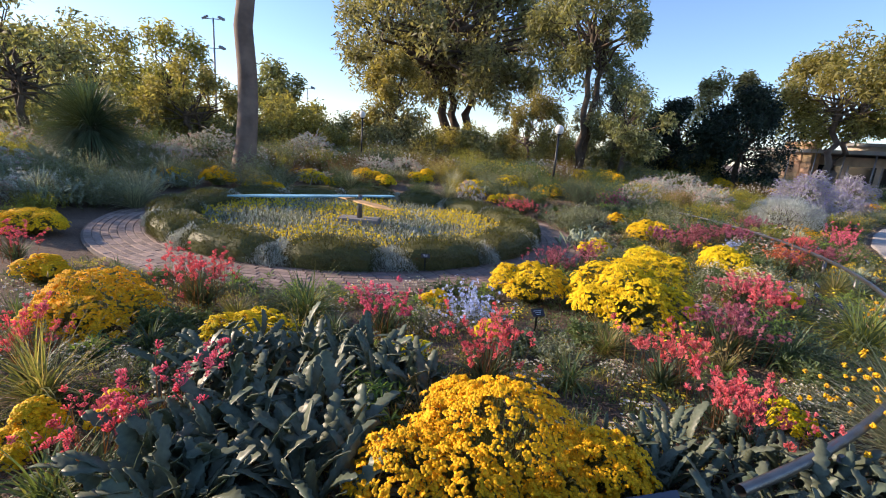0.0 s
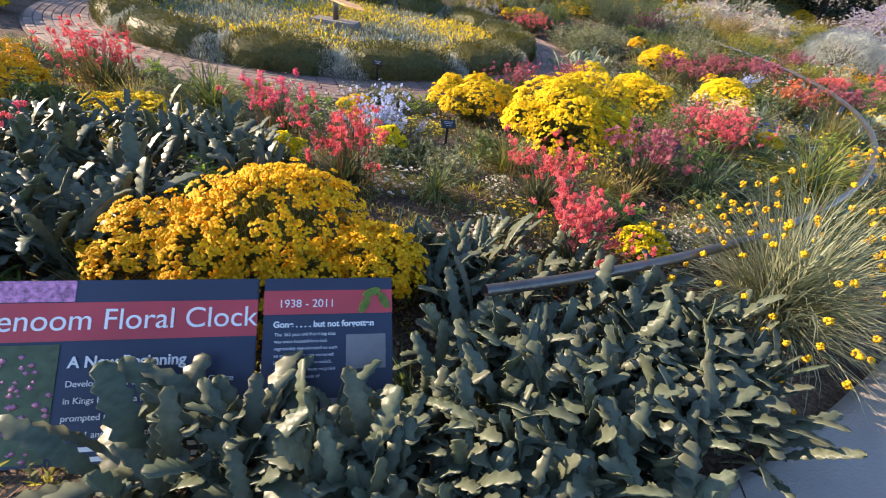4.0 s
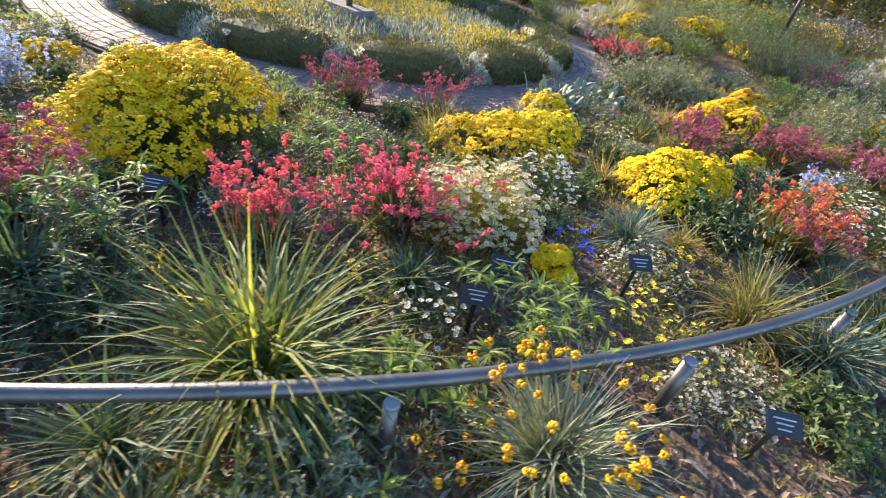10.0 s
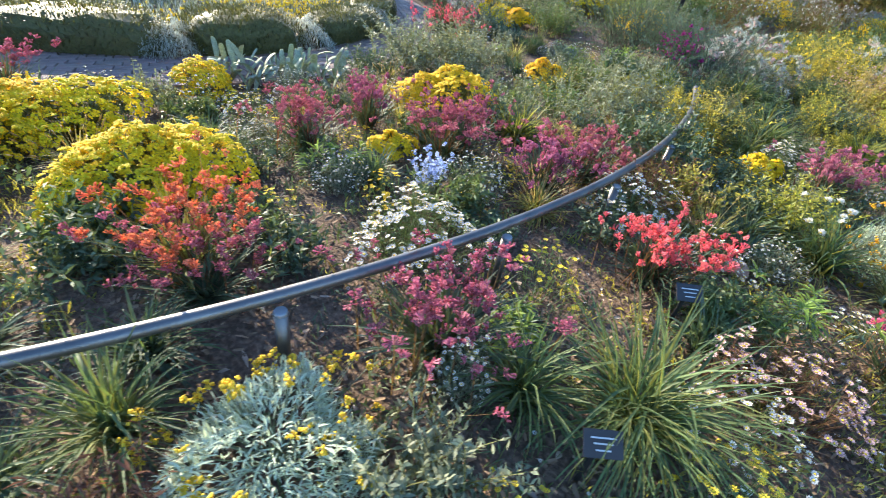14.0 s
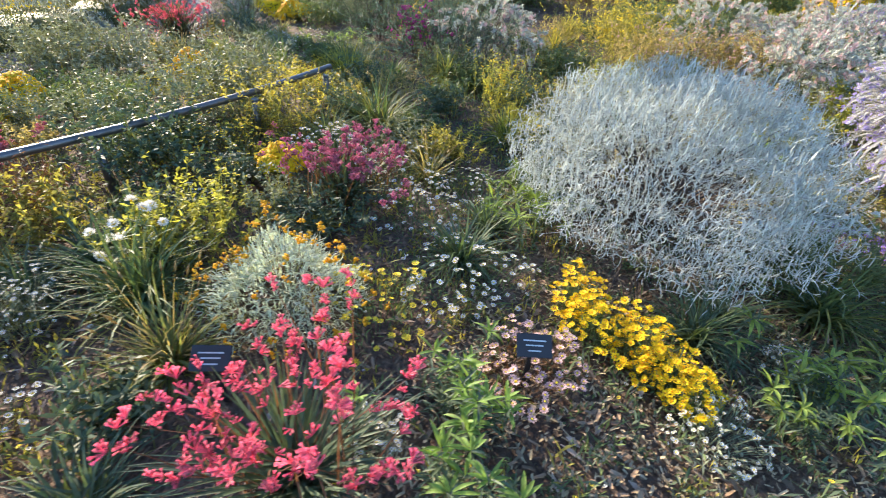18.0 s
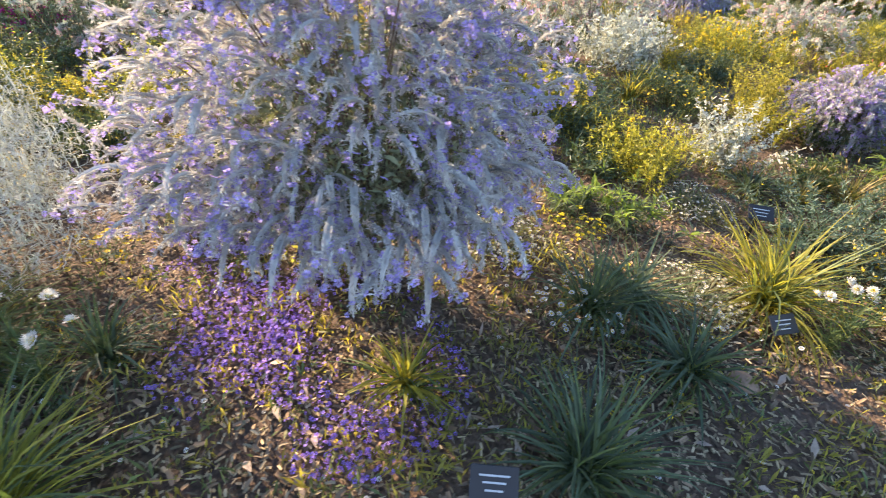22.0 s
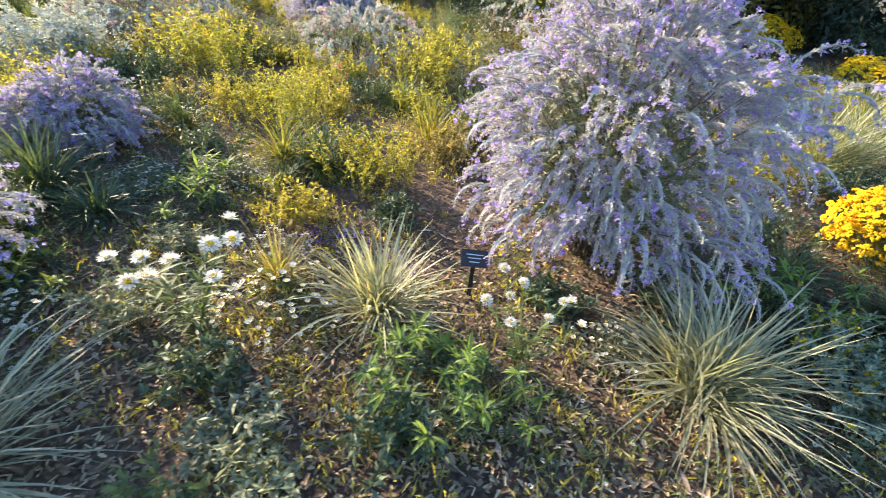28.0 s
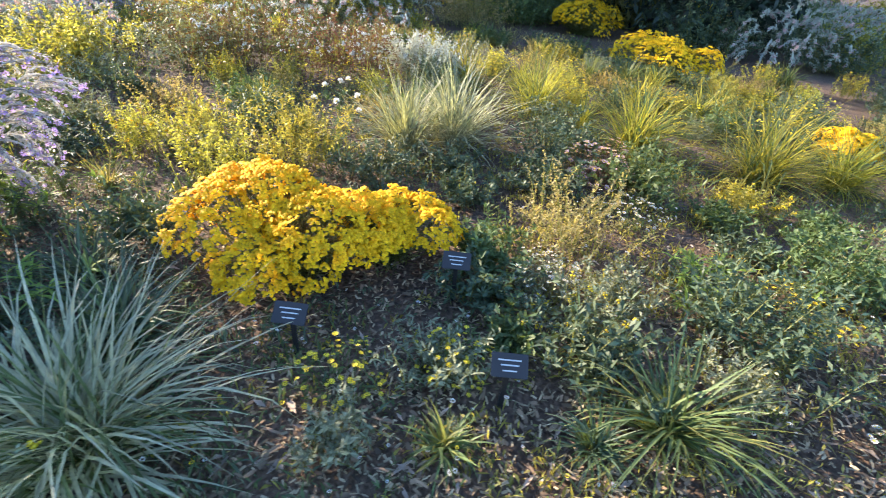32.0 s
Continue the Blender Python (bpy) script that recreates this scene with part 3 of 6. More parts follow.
def daisy_clump(g, r, h, petal="white", leaf="green", size=0.0155, dense=1.0, centre="lemon"):
    ob = thing("daisy_clump")
    n = int(260 * dense * min(2, max(0.3, (r / 0.3) ** 1.6)))
    p, d = dome_points(n, r, h, g, 0.25)
    base = p * [0.55, 0.55, 0.0]
    sv, sf = stems(np.stack([base, base * 0.35 + p * 0.6, p], 1), np.full(n, 0.0014))
    part("stalk_mass", mesh_from("stalk_mass", [(sv, sf, 0)], [LEAF[leaf]]), ob)
    fr = frames_to(d * 0.35 + g.normal(0, 0.3, d.shape) + [0, 0, 1.0], g.uniform(0, 6, n))
    s = g.uniform(0.75, 1.25, n) * size
    fv, ff = scatter(DAISY_V, DAISY_F, p, fr, s)
    cv, cf = scatter(BEAD_V * 0.32, BEAD_F, p + fr[:, :, 2] * 0.002, fr, s)
    part("blossom", mesh_from("blossom", [(fv, ff, 0), (cv, cf, 1)], [PETAL[petal], PETAL[centre]], False), ob, "small daisy flowers")
    m = n * 3
    lp, ld = dome_points(m, r * 0.97, h * 0.82, g, 0.0, 0.7)
    lv, lf, _, _ = ribbons(lp, g.uniform(0, 6.3, m), g.uniform(-0.2, 1.2, m), g.uniform(0.02, 0.055, m), g.uniform(0, 0.8, m), g.uniform(0.004, 0.009, m), 1, 0.3, "leaf")
    part("foliage", mesh_from("foliage", [(lv, lf, 0)], [LEAF[leaf]]), ob)
    tone = {"white": "white", "cream": "creamy white", "blush": "pale pink", "lemon": "small yellow", "purple": "purple", "skyblue": "pale blue", "blue": "deep blue", "lilac": "lilac", "yellow": "golden", "canary": "bright yellow"}[petal]
    return ob, f"low spreading clump dotted with {tone} daisy flowers", "flowering plant"


def pompom_plant(g, r, h, count=9):
    """A few large papery white heads on tall stalks; each head can be picked."""
    ob = thing("white_everlasting")
    az = g.uniform(0, 2 * np.pi, count)
    sv, sq, mid, tips = ribbons(np.zeros((count, 3)), az, g.uniform(1.15, 1.5, count), g.uniform(0.75, 1.15, count) * h * 1.1, g.uniform(0.0, 0.5, count), np.full(count, 0.006), 5, 0.8)
    part("stalk_mass", mesh_from("stalk_mass", [(sv, sq, 0)], [LEAF["green"]]), ob)
    m = 26 * count
    who = g.integers(0, count, m)
    at = mid[who, g.integers(0, 5, m)]
    lv, lf, _, _ = ribbons(at, g.uniform(0, 6.3, m), g.uniform(0.1, 1.1, m), g.uniform(0.04, 0.09, m), g.uniform(0, 0.8, m), g.uniform(0.005, 0.01, m), 3, 0.3, "leaf")
    part("foliage", mesh_from("foliage", [(lv, lf, 0)], [LEAF["green"]]), ob)
    cv, cf = BEAD_V * [0.42, 0.42, 0.45] + [0, 0, 0.15], BEAD_F
    me = mesh_from("flower_head", [(POM_V, POM_F, 0), (cv, cf, 1)], [PETAL["white"], PETAL["lemon"]], False)
    for t in tips:
        head = part("flower_head", me, ob)
        head.location = t
        head.rotation_euler = (g.normal(0, 0.35), g.normal(0, 0.35), g.uniform(0, 6))
        s = g.uniform(0.024, 0.034)
        head.scale = (s, s, s)
    return ob, "tall everlasting with papery white pompom flower heads", "flowering plant"


def flower_spires(g, r, h, petal="skyblue", leaf="grey"):
    ob = thing("flower_spires")
    k = int(55 * max(0.5, r / 0.25))
    az = g.uniform(0, 2 * np.pi, k)
    base = np.stack([g.normal(0, r * 0.4, k), g.normal(0, r * 0.4, k), np.zeros(k)], -1)
    sv, sq, mid, tips = ribbons(base, az, g.uniform(1.1, 1.5, k), g.uniform(0.6, 1.05, k) * h, g.uniform(0, 0.4, k), np.full(k, 0.004), 5, 0.6)
    part("stalk_mass", mesh_from("stalk_mass", [(sv, sq, 0)], [LEAF[leaf]]), ob)
    m = k * 14
    who, u = g.integers(0, k, m), g.integers(2, 6, m)
    at = mid[who, u] + g.normal(0, 0.012, (m, 3))
    fv, ff = scatter(STAR_V, STAR_F, at, frames_to(g.normal(0, 1, (m, 3)) + [0, 0, 0.6], g.uniform(0, 6, m)), g.uniform(0.010, 0.018, m))
    part("blossom", mesh_from("blossom", [(fv, ff, 0)], [PETAL[petal]], False), ob)
    q = k * 16
    who, u = g.integers(0, k, q), g.integers(0, 4, q)
    lv, lf, _, _ = ribbons(mid[who, u], g.uniform(0, 6.3, q), g.uniform(-0.2, 1.1, q), g.uniform(0.03, 0.07, q), g.uniform(0, 1, q), g.uniform(0.005, 0.01, q), 3, 0.3, "leaf")
    part("foliage", mesh_from("foliage", [(lv, lf, 0)], [LEAF[leaf]]), ob)
    return ob, "upright plant with spires of pale blue star flowers", "flowering plant"


PADDLES = {}


def paddle_mesh(g, kind, k):
    """A thick leaf with a toothed edge, one metre long before it is scaled."""
    key = (kind, k)
    if key not in PADDLES:
        one = np.ones(1)
        seg = 17
        v, q, _, _ = ribbons(np.zeros((1, 3)), one * 0, one * 1.25, one, one * g.uniform(0.3, 1.3), one * (0.135 if kind == "banksia" else 0.18), seg, 0.35, "paddle", 0.22 if kind == "banksia" else 0.03)
        low = v - [0.004, 0, 0.012]
        back = q[:, ::-1]
        rim = np.concatenate([np.arange(seg + 1) * 3, (np.arange(seg + 1) * 3 + 2)[::-1]])
        edge = np.stack([rim, np.roll(rim, -1), np.roll(rim, -1) + len(v), rim + len(v)], 1)
        PADDLES[key] = mesh_from("leaf", [(np.concatenate([v, low]), np.concatenate([q, back + len(v), edge]), 0)], [LEAF["banksia" if kind == "banksia" else "sage"]])
    return PADDLES[key]


def paddle_plant(g, r, h, kind="banksia", count=84, tall=1.0):
    """A low plant of upright toothed leaves; each leaf is a piece of its own."""
    ob = thing("banksia" if kind == "banksia" else "silver_leaf_plant")
    m = 14
    base = np.stack([g.normal(0, r * 0.1, m), g.normal(0, r * 0.1, m), np.zeros(m)], -1)
    tip = np.stack([g.normal(0, r * 0.5, m), g.normal(0, r * 0.5, m), np.full(m, h * 0.3)], -1)
    sv, sf = stems(np.stack([base, (base + tip) / 2 + [0, 0, 0.03], tip], 1), np.full(m, 0.007), 5)
    part("branch_mass", mesh_from("branch_mass", [(sv, sf, 0)], [BARK_DARK]), ob)
    for i in range(count):
        a, d = g.uniform(0, 2 * np.pi), r * math.sqrt(g.uniform(0, 1))
        leaf = part("leaf", paddle_mesh(g, kind, int(g.integers(0, 7))), ob)
        s = g.uniform(0.5, 0.95) * h * tall
        leaf.location = (d * math.cos(a), d * math.sin(a), g.uniform(0, 0.35) * h)
        leaf.rotation_euler = (g.normal(0, 0.30), g.normal(0, 0.30), g.uniform(0, 6.3))
        leaf.scale = (s, s * g.uniform(0.8, 1.3), s)
    if kind == "banksia":
        return ob, "low banksia with upright toothed grey-green leaves", "shrub"
    return ob, "clump of upright silvery paddle-shaped leaves", "plant"


def wiry_silver_bush(g, r, h):
    """A lumpy round head of curling silver twigs over a dark hollow, on a narrow base."""
    ob = thing("silver_cushion_bush")
    n = 10500
    d = g.normal(0, 1, (n, 3))
    d /= np.linalg.norm(d, axis=1, keepdims=True)
    d[:, 2] = np.where(d[:, 2] < -0.60, -d[:, 2], d[:, 2])
    lump = 1 + 0.10 * np.sin(d[:, 0] * 7 + 1) * np.sin(d[:, 1] * 6) + 0.08 * np.sin(d[:, 2] * 9 + d[:, 0] * 5)
    depth = 0.55 + 0.42 * g.uniform(0, 1, n) ** 0.5
    p = d * (lump * depth)[:, None] * [r * 0.95, r * 0.95, h * 0.54] + [0, 0, h * 0.45]
    p[:, 2] = np.maximum(p[:, 2], 0.03)
    az = np.arctan2(d[:, 1], d[:, 0]) + g.normal(0, 1.6, n)
    v, q, mid, tips = ribbons(p, az, d[:, 2] * 0.3 + g.normal(0.1, 0.6, n), g.uniform(0.05, 0.13, n), g.normal(0.2, 2.5, n), g.uniform(0.0034, 0.0056, n), 6, 0.8, "blade")
    part("twig_mass", mesh_from("twig_mass", [(v, q, 0)], [LEAF["wire"]]), ob)
    k = 15000
    pick, j = g.integers(0, n, k), g.integers(2, 7, k)
    lv, lf, _, _ = ribbons(mid[pick, j], az[pick] + g.normal(0, 1.0, k), g.normal(0.2, 0.7, k), g.uniform(0.02, 0.06, k), g.normal(0.3, 1.3, k), g.uniform(0.0030, 0.0050, k), 2, 0.6, "blade")
    part("foliage", mesh_from("foliage", [(lv, lf, 0)], [LEAF["wire"]]), ob)
    m = 150
    end, _ = dome_points(m, r * 0.75, h * 0.75, g, 0.0)
    b = g.normal(0, 0.05, (m, 3)) * [1, 1, 0]
    sv, sf = stems(np.stack([b, end * [0.4, 0.4, 0.6] + g.normal(0, 0.03, (m, 3)), end], 1), np.full(m, 0.007), 4)
    part("branch_mass", mesh_from("branch_mass", [(sv, sf, 0)], [BARK_DARK]), ob)
    return ob, "large domed cushion bush of tangled wiry silver twigs", "shrub"


def woolly_shrub(g, r, h, petal="lilac", leaf="wool", branches=150, fill=1.0, coarse=1.0, hem=0.17):
    """Weeping ropes of felted silver leaves with flowers among them, over a shaded hollow."""
    ob = thing("silver_lilac_shrub")
    k = int(branches * min(1.25, max(0.22, (r / 0.9) ** 1.4)))
    d = g.normal(0, 1, (k, 3))
    d /= np.linalg.norm(d, axis=1, keepdims=True)
    d[:, 2] = np.where(d[:, 2] < -0.75, -d[:, 2], d[:, 2])
    lump = 1 + 0.20 * np.sin(d[:, 0] * 4 + 2 * r) * np.sin(d[:, 1] * 4 + 1) + 0.10 * np.sin(d[:, 2] * 7 + d[:, 0] * 3)
    deep = 0.50 + 0.50 * g.uniform(0, 1, k) ** 0.6
    start = d * (deep * lump)[:, None] * [r, r, h * 0.55] + [0, 0, h * 0.50]
    start[:, 2] = np.maximum(start[:, 2], hem * h * g.uniform(0.85, 1.3, k))
    az = np.arctan2(d[:, 1], d[:, 0]) + g.normal(0, 0.45, k)
    el = d[:, 2] * 0.7 + g.normal(0.25, 0.35, k)
    seg = 6
    droop = g.uniform(0.5, 2.2, k)
    sv, sq, mid, tips = ribbons(start, az, el, g.uniform(0.5, 1.2, k) * 0.25 * r ** 0.7, droop, g.uniform(0.017, 0.026, k) * coarse ** 0.5, seg, 0.9)
    trunk = np.stack([g.normal(0, 0.05, k), g.normal(0, 0.05, k), np.zeros(k)], -1)
    some = slice(0, max(12, k // 14))
    tv, tf = stems(np.stack([trunk, start * [0.4, 0.4, 0.6], start], 1)[some], np.full(k, 0.006)[some], 4)
    part("branch_mass", mesh_from("branch_mass", [(sv, sq, 0), (tv, tf, 1)], [LEAF[leaf], BARK]), ob)
    m = int(k * 300 * fill)
    who, u = g.integers(0, k, m), g.uniform(0.0, seg - 0.01, m)
    i = u.astype(int)
    fr = (u - i)[:, None]
    size = coarse * max(1.0, r / 0.9) ** 0.5
    at = mid[who, i] * (1 - fr) + mid[who, i + 1] * fr + g.normal(0, 0.0045 * size, (m, 3))
    el2 = el[who] - droop[who] * (u / seg) ** 1.2 + g.normal(0.10, 0.6, m)
    lv, lf, _, _ = ribbons(at, az[who] + g.normal(0, 1.0, m), el2, g.uniform(0.013, 0.025, m) * size, g.uniform(-0.4, 0.5, m), g.uniform(0.0045, 0.0070, m) * size, 1, 0.5, "leaf")
    part("foliage", mesh_from("foliage", [(lv, lf, 0)], [LEAF[leaf]]), ob, "felted silver leaves")
    # darker filler leaves, added to close the hollow and deepen its shade
    m = k * 7
    pd = g.normal(0, 1, (m, 3))
    pd /= np.linalg.norm(pd, axis=1, keepdims=True)
    at = pd * g.uniform(0.35, 0.72, (m, 1)) * [r, r, h * 0.52] + [0, 0, h * 0.46]
    at[:, 2] = np.maximum(at[:, 2], 0.9 * hem * h)
    lv, lf, _, _ = ribbons(at, g.uniform(0, 6.3, m), g.uniform(-1.2, 0.8, m), g.uniform(0.03, 0.07, m), g.uniform(-0.3, 0.8, m), g.uniform(0.010, 0.018, m), 1, 0.5, "leaf")
    part("low_foliage", mesh_from("low_foliage", [(lv, lf, 0)], [LEAF["grey"]]), ob, "darker grey leaves added to shade the shrub's inside")
    m = int(k * 15 * fill)
    who, i = g.integers(0, k, m), np.minimum(seg, g.integers(2, seg + 3, m))
    at = mid[who, i] + g.normal(0, 0.014, (m, 3))
    fv, ff = scatter(STAR_V * [1, 1, 2.4], STAR_F, at, frames_to(g.normal(0, 1, (m, 3)), g.uniform(0, 6, m)), g.uniform(0.009, 0.016, m) * size)
    part("blossom", mesh_from("blossom", [(fv, ff, 0)], [PETAL[petal]], False), ob, "small tubular flowers")
    return ob, f"weeping shrub of felted silver plumes with {petal} flowers", "flowering shrub"


def felted_mound(g, r, h, leaf="mint", petal="", heads=0):
    """A soft dome of curling felted leaves, with clusters of yellow buttons round it."""
    ob = thing("silver_mound")
    n = int(3400 * min(2.2, max(0.3, (r / 0.35) ** 1.6)))
    p, d = dome_points(n, r * 0.86, h * 0.8, g, 0.0, 0.25)
    big = max(1.0, r / 0.35) ** 0.6
    lv, lf, _, _ = ribbons(p, np.arctan2(d[:, 1], d[:, 0]) + g.normal(0, 0.8, n), g.uniform(0.1, 1.4, n), g.uniform(0.028, 0.06, n) * big, g.normal(0.4, 1.3, n), g.uniform(0.005, 0.008, n) * big, 3, 0.5, "leaf")
    part("foliage", mesh_from("foliage", [(lv, lf, 0)], [LEAF[leaf]]), ob, "curling felted leaves")
    m = 40
    end, _ = dome_points(m, r * 0.6, h * 0.6, g, 0.1)
    sv, sf = stems(np.stack([end * 0.05, end * [0.5, 0.5, 0.6], end], 1), np.full(m, 0.005), 4)
    part("branch_mass", mesh_from("branch_mass", [(sv, sf, 0)], [LEAF["grey"]]), ob)
    if petal:
        hp, hd = dome_points(heads, r * 1.08, h * 1.12, g, 0.05)
        sv, sf = stems(np.stack([hp * 0.55, hp * [0.85, 0.85, 0.8], hp], 1), np.full(heads, 0.0022))
        part("stalk_mass", mesh_from("stalk_mass", [(sv, sf, 0)], [LEAF["grey"]]), ob)
        pos = np.repeat(hp, 9, 0) + g.normal(0, 0.0085, (heads * 9, 3))
        fv, ff = scatter(BEAD_V, BEAD_F, pos, frames_to(g.normal(0, 1, pos.shape), np.zeros(len(pos))), g.uniform(0.006, 0.011, len(pos)))
        part("blossom", mesh_from("blossom", [(fv, ff, 0)], [PETAL[petal]]), ob, "clusters of yellow button flowers")
    tone = {"mint": "minty silver", "silver": "silvery white"}[leaf]
    return ob, f"rounded mound of {tone} felted leaves" + (" with yellow buttons" if petal else " without flowers"), "plant"


def leafy_shrub(g, r, h, leaf="green", petal="", size=0.04, dense=1.0, erect=0.5, narrow=0.22, dots=60, bead=0.010):
    tone = {"green": "green", "deep": "dark_green", "olive": "olive", "grey": "grey_green", "blue": "blue_green", "silver": "silver", "lime": "lime", "yellowgreen": "yellow_green", "rust": "rusty", "straw": "straw_coloured", "golden": "golden_olive", "sage": "sage_green"}[leaf]
    ob = thing(tone + ("_flowering_shrub" if petal else "_shrub"))
    big = max(1.0, r / 0.45)
    size = size * big ** 0.8
    k = int(80 * max(0.4, r / 0.4))
    az = g.uniform(0, 2 * np.pi, k)
    b = np.stack([g.normal(0, r * 0.35, k), g.normal(0, r * 0.35, k), np.zeros(k)], -1)
    sv, sq, mid, tips = ribbons(b, az, g.uniform(0.5 + erect * 0.5, 1.5, k), g.uniform(0.6, 1.08, k) * math.hypot(h, r * (0.9 - erect * 0.6)), g.uniform(0, 0.9, k) * (1 - erect * 0.6), np.full(k, 0.005), 6, 0.8)
    part("branch_mass", mesh_from("branch_mass", [(sv, sq, 0)], [LEAF["olive"]]), ob)
    m = int(2600 * dense * min(1.6, max(0.35, (r / 0.4) ** 1.3)))
    who, u = g.integers(0, k, m), g.uniform(0.8, 5.99, m)
    i = u.astype(int)
    fr = (u - i)[:, None]
    at = mid[who, i] * (1 - fr) + mid[who, i + 1] * fr
    lv, lf, _, _ = ribbons(at, g.uniform(0, 6.3, m), g.uniform(-0.3, 1.2, m), g.uniform(0.6, 1.3, m) * size, g.uniform(-0.2, 1.0, m), g.uniform(0.8, 1.4, m) * size * narrow * 1.25, 1, 0.4, "leaf")
    part("foliage", mesh_from("foliage", [(lv, lf, 0)], [LEAF[leaf]]), ob)
    if petal:
        n = int(dots * min(3, max(0.3, (r / 0.4) ** 1.5)))
        bead = bead * big ** 0.5
        who = g.integers(0, k, n)
        at = np.repeat(mid[who, g.integers(3, 7, n)], 5, 0) + g.normal(0, bead * 0.9, (n * 5, 3))
        fv, ff = scatter(BEAD_V, BEAD_F, at, frames_to(g.normal(0, 1, at.shape), np.zeros(len(at))), g.uniform(0.6, 1.2, len(at)) * bead)
        part("blossom", mesh_from("blossom", [(fv, ff, 0)], [PETAL[petal]]), ob)
    return ob, f"small-leaved {tone.replace('_', ' ')} bushy shrub" + (f" with {petal} flowers" if petal else " without flowers"), "shrub"


def whorl_plant(g, r, h, leaf="lime"):
    """Soft stems that end in star-like whorls of pale leaves."""
    ob = thing("whorl_leaf_plant")
    k = int(24 * max(0.5, r / 0.25))
    b = np.stack([g.normal(0, r * 0.5, k), g.normal(0, r * 0.5, k), np.zeros(k)], -1)
    sv, sq, mid, tips = ribbons(b, g.uniform(0, 6.3, k), g.uniform(1.0, 1.5, k), g.uniform(0.55, 1.05, k) * h, g.uniform(0, 0.6, k), np.full(k, 0.006), 5, 0.8)
    part("stalk_mass", mesh_from("stalk_mass", [(sv, sq, 0)], [LEAF["green"]]), ob)
    w = 9
    at = np.repeat(tips, w, 0)
    lv, lf, _, _ = ribbons(at, g.uniform(0, 6.3, k * w), g.uniform(0.0, 1.0, k * w), g.uniform(0.05, 0.11, k * w), g.uniform(0.2, 1.5, k * w), g.uniform(0.011, 0.018, k * w), 4, 0.4, "leaf")
    part("tip_foliage", mesh_from("tip_foliage", [(lv, lf, 0)], [LEAF[leaf]]), ob, "pale lime leaves at the tips")
    m = k * 34
    who, u = g.integers(0, k, m), g.integers(0, 6, m)
    lv, lf, _, _ = ribbons(mid[who, u] + g.normal(0, 0.01, (m, 3)), g.uniform(0, 6.3, m), g.uniform(-0.2, 0.9, m), g.uniform(0.04, 0.09, m), g.uniform(0, 1.2, m), g.uniform(0.006, 0.011, m), 3, 0.4, "leaf")
    part("low_foliage", mesh_from("low_foliage", [(lv, lf, 0)], [LEAF["deep"]]), ob)
    return ob, "soft leafy plant with star-like whorls of lime tip leaves", "plant"


def needle_shrub(g, r, h, leaf="deep"):
    """Stout shoots ringed with short needles, like bottle brushes."""
    ob = thing("needle_shrub")
    k = int(60 * max(0.5, r / 0.4))
    b = np.stack([g.normal(0, r * 0.25, k), g.normal(0, r * 0.25, k), np.zeros(k)], -1)
    sv, sq, mid, tips = ribbons(b, g.uniform(0, 6.3, k), g.uniform(0.4, 1.35, k), g.uniform(0.6, 1.05, k) * math.hypot(r, h), g.uniform(0.1, 0.9, k), np.full(k, 0.008), 7, 0.8)
    part("branch_mass", mesh_from("branch_mass", [(sv, sq, 0)], [BARK_DARK]), ob)
    m = k * 150
    who, u = g.integers(0, k, m), g.uniform(1.5, 6.99, m)
    i = u.astype(int)
    fr = (u - i)[:, None]
    at = mid[who, i] * (1 - fr) + mid[who, i + 1] * fr
    lv, lf, _, _ = ribbons(at, g.uniform(0, 6.3, m), g.uniform(-0.4, 1.3, m), g.uniform(0.02, 0.045, m), g.uniform(-0.3, 0.5, m), g.uniform(0.004, 0.008, m), 1, 0.5, "leaf")
    part("needle_mass", mesh_from("needle_mass", [(lv, lf, 0)], [LEAF[leaf]]), ob)
    return ob, "dense dark shrub with bottle-brush shoots of short needles", "shrub"


